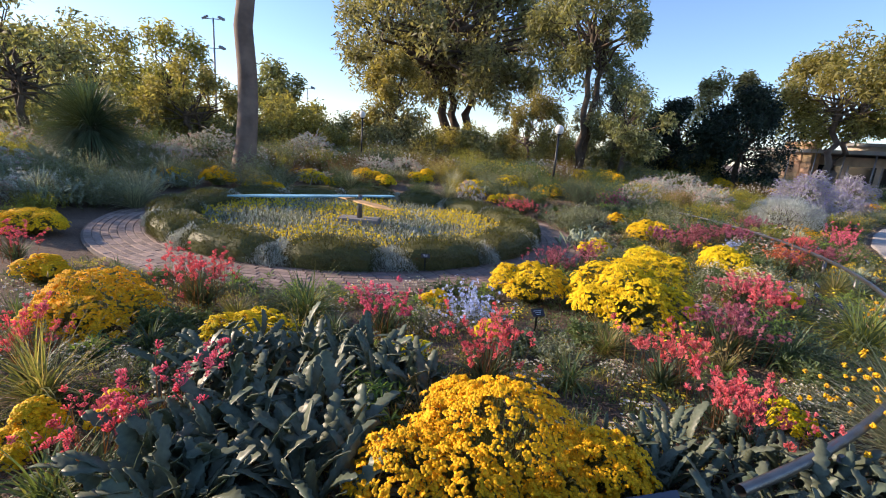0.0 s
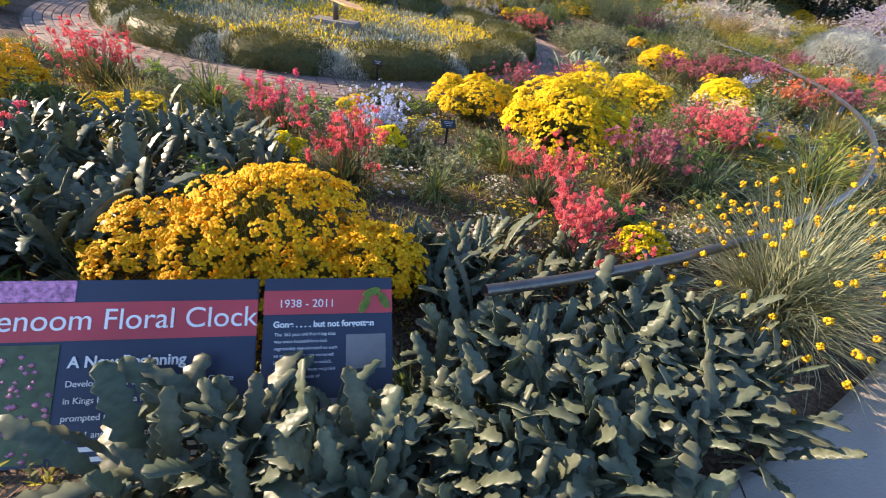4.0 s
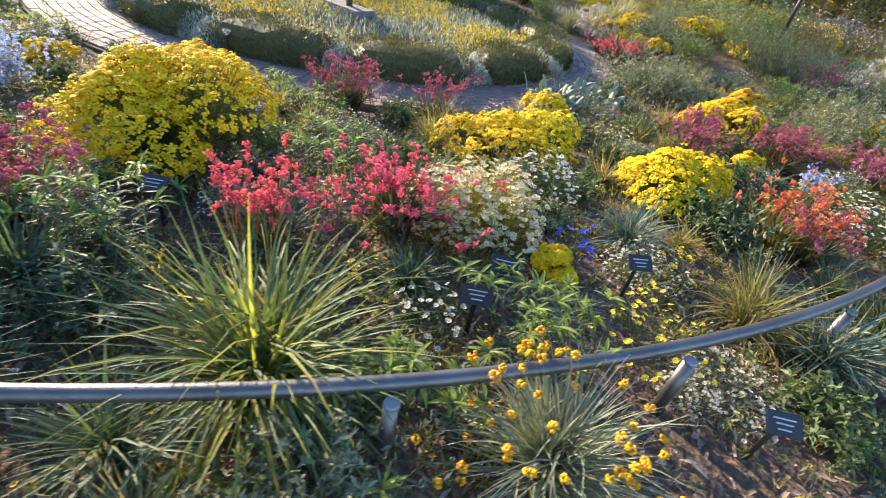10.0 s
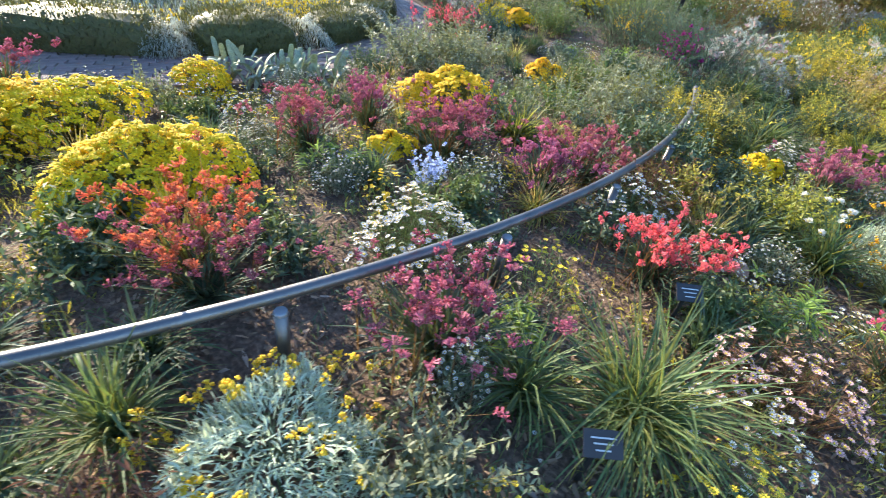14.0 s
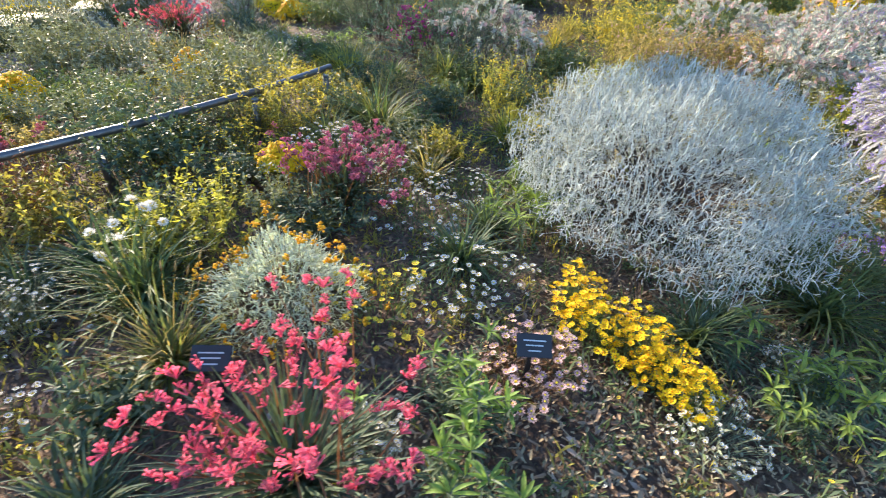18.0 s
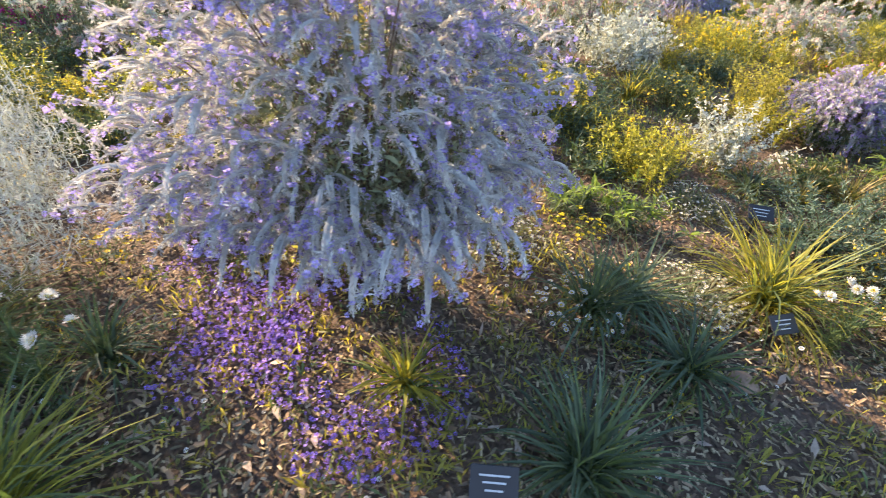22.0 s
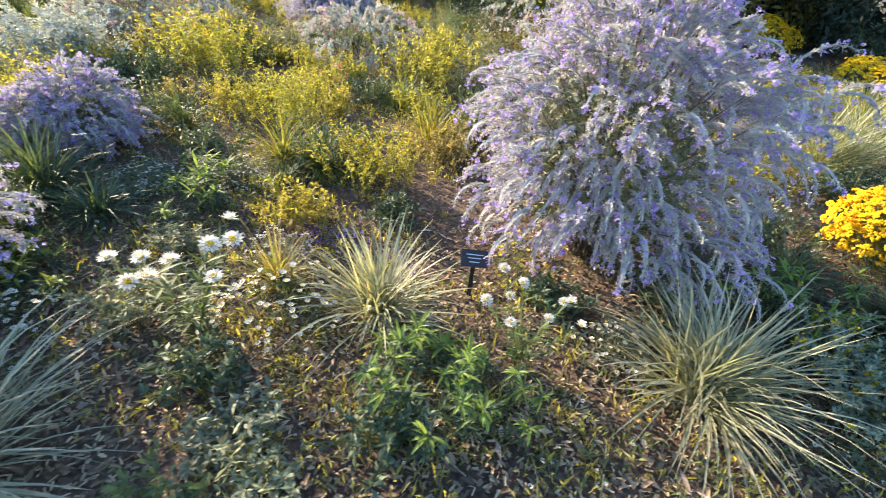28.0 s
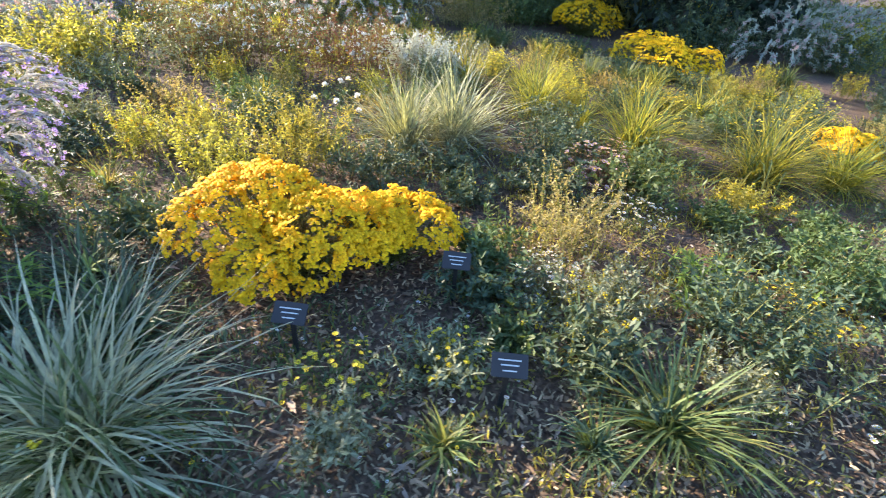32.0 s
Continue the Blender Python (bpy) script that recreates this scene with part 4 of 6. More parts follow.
KINDS = {
    "golden": (everlasting_bush, {}),
    "golden_thin": (everlasting_bush, {"petal": "canary", "cover": 0.5}),
    "amber": (everlasting_bush, {"petal": "amber"}),
    "canary": (everlasting_bush, {"petal": "canary"}),
    "canary_small": (daisy_clump, {"petal": "canary", "leaf": "green", "size": 0.017, "dense": 1.5, "centre": "amber"}),
    "paw": (kangaroo_paw, {}),
    "paw_dark": (kangaroo_paw, {"petal": "maroon", "leaf": "deep", "count": 1.1}),
    "paw_orange": (kangaroo_paw, {"petal": "orange", "leaf": "olive"}),
    "tuft_green": (grass_tuft, {"leaf": "green", "second": "olive", "bend": 1.7}),
    "tuft_deep": (grass_tuft, {"leaf": "deep", "second": "green"}),
    "tuft_blue": (grass_tuft, {"leaf": "blue", "second": "grey"}),
    "tuft_olive": (grass_tuft, {"leaf": "olive", "second": "straw", "spikes": 26}),
    "tuft_grey": (grass_tuft, {"leaf": "pale", "second": "grey", "width": 0.0105, "dense": 1.2, "bend": 0.9}),
    "tuft_spike": (grass_tuft, {"leaf": "deep", "second": "green", "spikes": 34, "bend": 1.7}),
    "tuft_arching": (grass_tuft, {"leaf": "green", "second": "yellowgreen", "width": 0.012, "dense": 1.25, "bend": 1.9}),
    "tuft_lime": (grass_tuft, {"leaf": "yellowgreen", "second": "green", "dense": 1.1}),
    "tuft_broad": (grass_tuft, {"leaf": "pale", "second": "green", "width": 0.0095, "dense": 1.5, "bend": 1.7}),
    "button": (button_tuft, {}),
    "daisy_white": (daisy_clump, {"petal": "white"}),
    "daisy_cream": (daisy_clump, {"petal": "cream", "leaf": "yellowgreen", "dense": 1.7, "size": 0.019}),
    "daisy_pink": (daisy_clump, {"petal": "blush", "leaf": "rust", "dense": 0.7, "size": 0.016}),
    "daisy_yellow": (daisy_clump, {"petal": "lemon", "dense": 0.4, "size": 0.014}),
    "daisy_fine": (daisy_clump, {"petal": "white", "leaf": "grey", "size": 0.0085, "dense": 1.2}),
    "daisy_sparse": (daisy_clump, {"petal": "white", "leaf": "green", "size": 0.014, "dense": 0.4}),
    "blue_spot": (daisy_clump, {"petal": "blue", "leaf": "green", "size": 0.02, "dense": 0.25, "centre": "blue"}),
    "pompom": (pompom_plant, {}),
    "spires": (flower_spires, {}),
    "banksia": (paddle_plant, {"kind": "banksia", "tall": 1.18}),
    "silver_paddle": (paddle_plant, {"kind": "silver", "count": 58, "tall": 0.85}),
    "cushion": (wiry_silver_bush, {}),
    "woolly": (woolly_shrub, {"branches": 1750, "fill": 0.36}),
    "woolly_raised": (woolly_shrub, {"branches": 1950, "fill": 0.36, "hem": 0.38}),
    "woolly_white": (woolly_shrub, {"petal": "blush", "leaf": "silver", "branches": 170, "fill": 0.24, "coarse": 2.2}),
    "silver_shrub": (leafy_shrub, {"leaf": "silver", "size": 0.042, "erect": 0.7, "dense": 1.7, "narrow": 0.28}),
    "mint_yellow": (felted_mound, {"petal": "lemon", "heads": 85}),
    "blue_yellow": (felted_mound, {"leaf": "mint", "petal": "button", "heads": 70}),
    "grey_yellow": (leafy_shrub, {"leaf": "sage", "petal": "lemon", "size": 0.032, "erect": 0.2, "dense": 2.6, "dots": 80, "narrow": 0.28, "bead": 0.012}),
    "silver_mound": (felted_mound, {"leaf": "silver"}),
    "yellow_dot": (leafy_shrub, {"leaf": "grey", "petal": "lemon", "size": 0.027, "erect": 0.1, "dots": 120, "dense": 2.0, "bead": 0.0075}),
    "yg_shrub": (leafy_shrub, {"leaf": "yellowgreen", "size": 0.035, "erect": 0.9, "narrow": 0.3}),
    "yg_flower": (leafy_shrub, {"leaf": "yellowgreen", "petal": "lemon", "size": 0.03, "erect": 0.9, "dots": 55, "bead": 0.008}),
    "dark_shrub": (needle_shrub, {}),
    "grey_needle": (needle_shrub, {"leaf": "blue"}),
    "green_shrub": (leafy_shrub, {"leaf": "green", "size": 0.05}),
    "deep_low": (leafy_shrub, {"leaf": "deep", "size": 0.045, "erect": 0.2}),
    "grey_low": (leafy_shrub, {"leaf": "grey", "size": 0.035, "erect": 0.2, "dense": 1.2}),
    "straw_low": (leafy_shrub, {"leaf": "straw", "size": 0.025, "erect": 0.4, "dense": 1.4, "narrow": 0.3}),
    "straw_bright": (leafy_shrub, {"leaf": "straw", "size": 0.028, "erect": 0.8, "dense": 1.8, "narrow": 0.25, "petal": "blush", "dots": 60, "bead": 0.008}),
    "rust_low": (leafy_shrub, {"leaf": "rust", "size": 0.05, "erect": 0.5, "narrow": 0.1}),
    "red_shrub": (leafy_shrub, {"leaf": "rust", "petal": "white", "size": 0.03, "erect": 0.85, "dots": 40}),
    "whorl": (whorl_plant, {}),
    "magenta": (leafy_shrub, {"leaf": "deep", "petal": "magenta", "size": 0.03, "dots": 260, "bead": 0.014}),
    "orange_spot": (leafy_shrub, {"leaf": "olive", "petal": "orange", "size": 0.03, "dots": 60}),
}
MADE = {}


def grow(kind, x, y, r, h, variants=2):
    """A plant of that kind at a place, r wide from its middle and h high; alike ones share their meshes."""
    key = (kind, round(r / 0.09), round(h / 0.12))
    pool = MADE.setdefault(key, [])
    z = float(ground_z(x, y))
    turn = pose(x, y, z, 0, 0, float(rng.uniform(0, 360)))
    if len(pool) >= variants:
        src, r0, h0 = pool[int(rng.integers(0, len(pool)))]
        return copy_thing(src, turn @ Matrix.Diagonal((r / r0, r / r0, h / h0, 1)))
    maker, options = KINDS[kind]
    ob, label, category = maker(np.random.default_rng(int(rng.integers(1, 1 << 30))), r, h, **options)
    ob.matrix_basis = turn
    tagged(ob, label, category, group=label.split(" with ")[0])
    pool.append((ob, r, h))
    return ob


# ---------------------------------------------------------------- ground, path, paved ring
def spread(lo, hi, step, far):
    mid = np.arange(lo, hi + step / 2, step)
    out = np.array([2.0, 6, 14, 30, 60, 120, 240, 480, far])
    return np.concatenate([lo - out[::-1], mid, hi + out])


gx, gy = spread(-14, 30, 0.25, 1500), spread(-3, 34, 0.25, 1500)
X, Y = np.meshgrid(gx, gy)
ripple = 0.018 * np.sin(X * 2.3 + 1.7 * np.sin(Y * 1.1)) * np.sin(Y * 2.9) + rng.normal(0, 0.006, X.shape)
Z = ground_z(X, Y) + np.where(np.hypot(X - CLOCK[0], Y - CLOCK[1]) < 5.1, -0.03, ripple) - 0.012
nx, ny = len(gx), len(gy)
i = (np.arange(ny - 1)[:, None] * nx + np.arange(nx - 1)[None, :]).ravel()
ground = new("ground", mesh_from("ground", [(np.stack([X, Y, Z], -1).reshape(-1, 3), np.stack([i, i + 1, i + nx + 1, i + nx], 1), 0)], [SOIL]))
tagged(ground, "dark brown garden soil under bark mulch and leaf litter", "ground", kind="structure")

a = np.radians(np.linspace(-150, -36, 40))
arc = 9.55 - 0.57 * np.clip((np.degrees(a) + 68) / 32, 0, 1)
edge = np.concatenate([np.stack([-1.8 + arc * np.cos(a), 9.8 + arc * np.sin(a)], 1),
                       [[6.25, 5.25], [6.85, 6.10], [7.55, 7.15], [9.15, 9.10], [10.85, 11.45], [12.6, 13.32], [14.62, 15.22], [16.5, 16.45], [18.6, 17.85], [20.1, 18.70], [22.5, 19.6], [26, 20.1], [32, 19.0], [60, 9]]])
d = np.gradient(edge, axis=0)
nrm = np.stack([d[:, 1], -d[:, 0]], 1) / np.linalg.norm(d, axis=1, keepdims=True)
cols = [0.0, 0.06, 1.2, 2.4, 3.34, 3.4]
rows_ = [np.column_stack([edge + nrm * c, np.full(len(edge), z)]) for c, z in zip([0, 0, *cols[1:-1], 3.4], [-0.05, 0.018, 0.025, 0.03, 0.03, 0.025, -0.05])]
v = np.stack(rows_, 1).reshape(-1, 3)
k = 7
i = (np.arange(len(edge) - 1)[:, None] * k + np.arange(k - 1)[None, :]).ravel()
path = new("pavement", mesh_from("pavement", [(v, np.stack([i, i + k, i + k + 1, i + 1], 1), 0)], [PAVING]))
tagged(path, "pale concrete garden path with worn sandy surface", "path", kind="structure")

ring_in, ring_out, zr = 4.05, 5.0, -0.22
a = np.linspace(0, 2 * np.pi, 97)[:-1]
v = np.concatenate([np.stack([CLOCK[0] + r * np.cos(a), CLOCK[1] + r * np.sin(a), np.full(96, z)], 1) for r, z in ((ring_out + 0.02, zr - 0.2), (ring_out + 0.02, zr), (ring_in - 0.02, zr), (ring_in - 0.02, zr - 0.2))])
j = np.arange(96)
q = np.concatenate([np.stack([c * 96 + j, c * 96 + (j + 1) % 96, (c + 1) * 96 + (j + 1) % 96, (c + 1) * 96 + j], 1) for c in range(3)])
ring = new("paved_ring", mesh_from("paved_ring", [(v, q, 0)], [SAND], False))
tagged(ring, "circular brick-paved walk around the floral clock", "paving", kind="structure")


# ---------------------------------------------------------------- low rail
def rail():
    ob = thing("low_rail")
    ang = np.radians(np.linspace(-64.6, 16.5, 90))
    pts = np.stack([RAIL_C[0] + RAIL_R * np.cos(ang), RAIL_C[1] + RAIL_R * np.sin(ang), 0.34 + 0 * ang], 1)
    v, q = tube(pts, np.full(len(pts), 0.026), 14)
    caps = [(v, q, 0)]
    part("rail_tube", mesh_from("rail_tube", caps, [STEEL]), ob, "weathered grey steel tube")
    for deg in (-59.5, -52.5, -45.5, -38.5, -31.2, -24.0, -17.0, -10.1, -3.5, 3.3, 10.3, 15.6):
        r = radians(deg)
        x, y = RAIL_C[0] + (RAIL_R + 0.05) * math.cos(r), RAIL_C[1] + (RAIL_R + 0.05) * math.sin(r)
        bm = cone_bm(0.026, 0.026, 0.36, (x, y, -0.06), 14)
        post = bm_part("post", bm, STEEL, ob)
        cap = cone_bm(0.028, 0.024, 0.012, (x, y, 0.299), 14)
        bm_part("cap", cap, POLE, post, "pale post cap")
    return tagged(ob, "low curved grey steel tube rail on short posts", "rail")


rail()


# ---------------------------------------------------------------- floral clock
def carpet():
    g = np.random.default_rng(5)
    n = 15000
    a, r = g.uniform(0, 2 * np.pi, n), 3.45 * np.sqrt(g.uniform(0, 1, n))
    base = np.stack([CLOCK[0] + r * np.cos(a), CLOCK[1] + r * np.sin(a), np.full(n, -0.25)], 1)
    v, q, mid, tips = ribbons(base, g.uniform(0, 6.3, n), g.uniform(0.9, 1.5, n), g.uniform(0.12, 0.24, n), g.uniform(0, 0.8, n), g.uniform(0.012, 0.024, n), 3, 0.4, "leaf")
    m = 15000
    pick = g.integers(0, n, m)
    patch = np.sin(tips[pick, 0] * 2.1) + np.sin(tips[pick, 1] * 1.7 + 1) + g.normal(0, 0.8, m)
    pick = pick[patch > 0.3]
    fv, ff = scatter(BEAD_V * [1, 1, 1.8], BEAD_F, tips[pick], frames_to(g.normal(0, 0.3, (len(pick), 3)) + [0, 0, 1], np.zeros(len(pick))), g.uniform(0.012, 0.024, len(pick)))
    pale = np.arange(len(q)) % 5 < 2
    ob = new("flower_carpet", mesh_from("flower_carpet", [(v, q[pale], 0), (v, q[~pale], 1), (fv, ff, 2)], [LEAF["silver"], LEAF["grey"], PETAL["lemon"]]))
    return tagged(ob, "dense carpet of grey foliage and soft yellow flowers", "flower bed", kind="stuff")


carpet()


def hedge(g, length, depth, h):
    """A clipped mound: dark core under a skin of tiny leaves."""
    ob = thing("clipped_hedge")
    bm = bmesh.new()
    bmesh.ops.create_icosphere(bm, subdivisions=3, radius=1)
    for w in bm.verts:
        x, y, z = w.co
        f = (abs(x) ** 4 + abs(y) ** 4 + abs(z) ** 4) ** -0.25
        b = 0.9 + 0.05 * math.sin(7 * x + 3) * math.sin(5 * y)
        w.co = Vector((x * f * length / 2 * b, y * f * depth / 2 * b, max(0, z) * f * h * b))
    bm_part("core", bm, LEAF["hedge"], ob)
    n = 4500
    d = g.normal(0, 1, (n, 3))
    d[:, 2] = np.abs(d[:, 2])
    d /= np.linalg.norm(d, axis=1, keepdims=True)
    f = (np.abs(d) ** 4).sum(1) ** -0.25
    p = d * f[:, None] * [length / 2, depth / 2, h] * g.uniform(0.9, 1.03, (n, 1))
    v, q, _, _ = ribbons(p, np.arctan2(d[:, 1], d[:, 0]) + g.normal(0, 0.8, n), g.uniform(0.2, 1.3, n), g.uniform(0.03, 0.07, n), g.uniform(-0.3, 0.6, n), g.uniform(0.010, 0.018, n), 2, 0.3, "leaf")
    part("foliage", mesh_from("foliage", [(v, q, 0)], [LEAF["hedge"]]), ob)
    return tagged(ob, "clipped dark green hedge mound edging the clock", "hedge", group="hour hedges")


hedges = []
for hour in range(14):
    deg = -90 + hour * 360 / 14 + 6
    r = radians(deg)
    m = pose(CLOCK[0] + 3.68 * math.cos(r), CLOCK[1] + 3.68 * math.sin(r), -0.25, 0, 0, deg + 90)
    if hour < 3:
        h = hedge(np.random.default_rng(hour + 20), 1.40 + 0.16 * hour, 0.86, 0.44)
        h.matrix_basis = m
        hedges.append(h)
    else:
        copy_thing(hedges[hour % 3], m @ Matrix.Diagonal((1, 1, 0.9 + 0.05 * (hour % 4), 1)))
    r = radians(deg + 180 / 14)
    grow("silver_mound", CLOCK[0] + 3.75 * math.cos(r), CLOCK[1] + 3.75 * math.sin(r), 0.46, 0.34)


def clock_works():
    ob = thing("clock_hands")
    hx, hy = -1.9, 9.95
    bm_part("plinth", box_bm(0.9, 0.5, 0.14, (hx, hy, -0.12), 0.02), STONE, ob, "grey stone plinth")
    bm_part("spindle", cone_bm(0.06, 0.05, 0.52, (hx, hy, -0.07), 16), STEEL, ob)

    def hand(name, a, b, w, z, mat):
        a, b = Vector((*a, z)), Vector((*b, z))
        m = Matrix.Translation((a + b) / 2) @ pose(0, 0, 0, 0, 0, math.degrees(math.atan2(b.y - a.y, b.x - a.x)))
        bm = bmesh.new()
        ln = (b - a).length
        outline = [(-ln / 2, -w * 0.35), (ln * 0.30, -w * 0.6), (ln / 2, 0), (ln * 0.30, w * 0.6), (-ln / 2, w * 0.35)]
        f = bm.faces.new([bm.verts.new((x, y, 0)) for x, y in outline])
        up = bmesh.ops.extrude_face_region(bm, geom=[f])
        bmesh.ops.translate(bm, vec=(0, 0, 0.03), verts=[e for e in up["geom"] if isinstance(e, bmesh.types.BMVert)])
        bmesh.ops.recalc_face_normals(bm, faces=bm.faces[:])
        bm.transform(m)
        bm_part(name, bm, mat, ob)

    hand("minute_hand", (-1.25, 10.51), (-4.17, 8.57), 0.24, 0.40, HAND_BLUE)
    hand("hour_hand", (-2.5, 10.35), (-1.05, 8.85), 0.22, 0.33, HAND_WOOD)
    return tagged(ob, "blue and timber clock hands on a stone plinth", "clock")


clock_works()


# ---------------------------------------------------------------- signs and labels
def text_mesh(words, size, bold=0.0):
    cu = bpy.data.curves.new("words", "FONT")
    cu.body, cu.size, cu.extrude, cu.offset = words, size, 0.0006, bold
    tmp = bpy.data.objects.new("words", cu)
    scene.collection.objects.link(tmp)
    dg = bpy.context.evaluated_depsgraph_get()
    me = bpy.data.meshes.new_from_object(tmp.evaluated_get(dg))
    bpy.data.objects.remove(tmp)
    return me


def sign_words(words, size, x, y, parent, bold=0.0):
    me = text_mesh(words, size, bold)
    me.materials.clear()
    me.materials.append(INK)
    t = part("lettering", me, parent)
    t.location = (x, y, 0.010)
    return t


def sign_panel(m, w, h, band_top, band_h, label):
    """A sloping reading panel: y runs up the slope from the top edge, z out of its face."""
    ob = thing("information_sign")
    ob.matrix_basis = m
    bm_part("panel", box_bm(w, h, 0.012, (w / 2, -h / 2, 0), 0.003), NAVY, ob, "dark navy printed panel")
    bm_part("band", box_bm(w, band_h, 0.004, (w / 2, -band_top - band_h / 2, 0.006)), RED, ob, "red title band")
    for x in (w * 0.2, w * 0.8):
        up = m.to_3x3().inverted() @ Vector((0, 0, 1))
        leg = cone_bm(0.02, 0.02, 0.5, (0, 0, -0.5), 12)
        leg.transform(Matrix.Translation((x, -h * 0.45, -0.012)) @ up.to_track_quat("Z", "Y").to_matrix().to_4x4())
        bm_part("post", leg, BLACK, ob)
    return tagged(ob, label, "sign", group="reading panels beside the bed")


sx = Vector((0.966, 0.257, 0.025)).normalized()
sdown = Vector((0.20, -0.70, -0.672)).normalized()
sn = sx.cross(-sdown).normalized()
sy = sn.cross(sx)
SIGN = Matrix((sx, sy, sn)).transposed().to_4x4()


def sign_at(along):
    return Matrix.Translation(Vector((-0.446, 1.171, 0.404)) + sx * along) @ SIGN


s1 = sign_panel(sign_at(0), 1.03, 0.58, 0.075, 0.125, "navy and red floral clock information panel among banksia leaves")
sign_words("Wittenoom Floral Clock", 0.098, 0.05, -0.165, s1)
sign_words("A New Beginning", 0.050, 0.46, -0.285, s1, 0.0012)
for row, words in enumerate(("Development of the State Reception Centre", "in Kings Park and a new alfresco cafe area", "prompted the removal of the Floral Clock", "in 2011 and its relocation here in 2014,")):
    sign_words(words, 0.028, 0.46, -0.345 - 0.052 * row, s1)
for row in range(2):
    bm_part("text_line", box_bm(0.45, 0.014, 0.003, (0.735, -0.535 - 0.03 * row, 0.008)), INK, s1)
bm_part("photograph", box_bm(0.42, 0.36, 0.003, (0.22, -0.39, 0.0075)), LEAF["deep"], s1, "photograph of pink flowers")
bm_part("photograph", box_bm(0.44, 0.07, 0.003, (0.235, -0.037, 0.0075)), PHOTO_PINK, s1, "strip photograph of pink flowers")
g = np.random.default_rng(3)
spots = np.stack([g.uniform(0.04, 0.43, 90), -g.uniform(0.24, 0.56, 90), np.full(90, 0.0105)], 1)
SPOT = mesh_from("printed_flower", [(BEAD_V * [1, 0.75, 0.1], BEAD_F, 0)], [PHOTO_PINK])
for at in spots:
    dot = part("printed_flower", SPOT, s1)
    dot.location, dot.scale = at, (g.uniform(0.007, 0.016),) * 3

s2 = sign_panel(sign_at(1.05), 0.45, 0.58, 0.045, 0.085, "small navy and red panel with a white leaf motif")
sign_words("1938 - 2011", 0.040, 0.05, -0.105, s2)
sign_words("Gone . . . . but not forgotten", 0.030, 0.035, -0.175, s2, 0.001)
for row, words in enumerate(("The 363 year old Karri log that", "was once located here had", "regrettably deteriorated to such", "an extent that it was removed", "in 2001. Converted to mulch,", "the Karri log has been recycled", "into the garden beds of", "Kings Park.")):
    sign_words(words, 0.0165, 0.04, -0.205 - 0.024 * row, s2)
bm_part("photograph", box_bm(0.14, 0.12, 0.003, (0.355, -0.265, 0.008)), STONE, s2, "small photograph of a log")
bm_part("photograph", box_bm(0.20, 0.11, 0.003, (0.30, -0.475, 0.008)), STONE, s2, "pale photograph")
for x, y, a in ((0.375, -0.055, 20), (0.42, -0.085, -60), (0.35, -0.10, 60)):
    bm = cone_bm(0.02, 0.02, 0.002, (0, 0, 0), 20)
    bm.transform(Matrix.Translation((x, y, 0.0105)) @ pose(0, 0, 0, 0, 0, a) @ Matrix.Diagonal((1.7, 0.75, 1, 1)))
    bm_part("leaf_motif", bm, LEAF["lime"], s2, "printed pale green leaf")

s3 = sign_panel(sign_at(-1.06), 1.03, 0.58, 0.11, 0.16, "navy panel with a broad red band beside the bed")
for row in range(4):
    bm_part("text_line", box_bm(0.42, 0.014, 0.003, (0.75, -0.37 - 0.05 * row, 0.008)), INK, s3)


def label_plate():
    ob = thing("plant_label")
    bm_part("stake", box_bm(0.022, 0.008, 0.26, (0, 0.012, 0.12), 0.002), BLACK, ob)
    tilt = pose(0, 0, 0, 38, 0, 0)
    plate = bm_part("plate", box_bm(0.135, 0.088, 0.006, (0, 0, 0.25), 0.002, tilt), PLATE, ob, "dark engraved plate")
    for k, (w, y) in enumerate(((0.085, 0.018), (0.065, 0.0), (0.05, -0.02))):
        at = Vector((0, 0, 0.25)) + tilt.to_3x3() @ Vector((0, y, 0.0042))
        bm_part("text_line", box_bm(w, 0.005, 0.001, at, 0, tilt), PLATE_INK, plate)
    return tagged(ob, "small dark plant label on a black stake", "plant label", group="plant labels")


LABEL = label_plate()
first = True
for x, y, yaw, *low in ((4.51, 5.22, 30), (4.98, 5.83, 45), (5.72, 5.26, 30), (3.01, 4.35, 35), (7.40, 7.79, 40), (7.37, 8.85, 40), (8.63, 10.24, 42), (9.43, 11.06, 38),
                  (10.60, 12.28, 48), (10.90, 13.82, 30), (12.77, 14.79, 45, 0.13), (12.06, 13.37, 30), (12.58, 15.55, 20), (14.56, 15.76, 50), (16.26, 18.23, 25),
                  (19.80, 19.73, 22), (18.95, 19.56, 20), (-1.18, 6.45, 0), (-0.25, 6.60, 8), (0.97, 4.17, 20), (4.55, 4.94, 35), (19.37, 20.23, 20)):
    m = pose(x, y, float(ground_z(x, y)) + 0.01 - sum(low), 0, 0, yaw)
    if first:
        LABEL.matrix_basis, first = m, False
    else:
        copy_thing(LABEL, m)


# ---------------------------------------------------------------- trees and distance
def limb_line(g, a, b, n=7, wobble=0.06):
    a, b = np.array(a, float), np.array(b, float)
    u = np.linspace(0, 1, n)[:, None]
    ln = np.linalg.norm(b - a)
    return a + (b - a) * u + g.normal(0, wobble * ln, (n, 3)) * np.sin(np.pi * u) * [1, 1, 0.4]


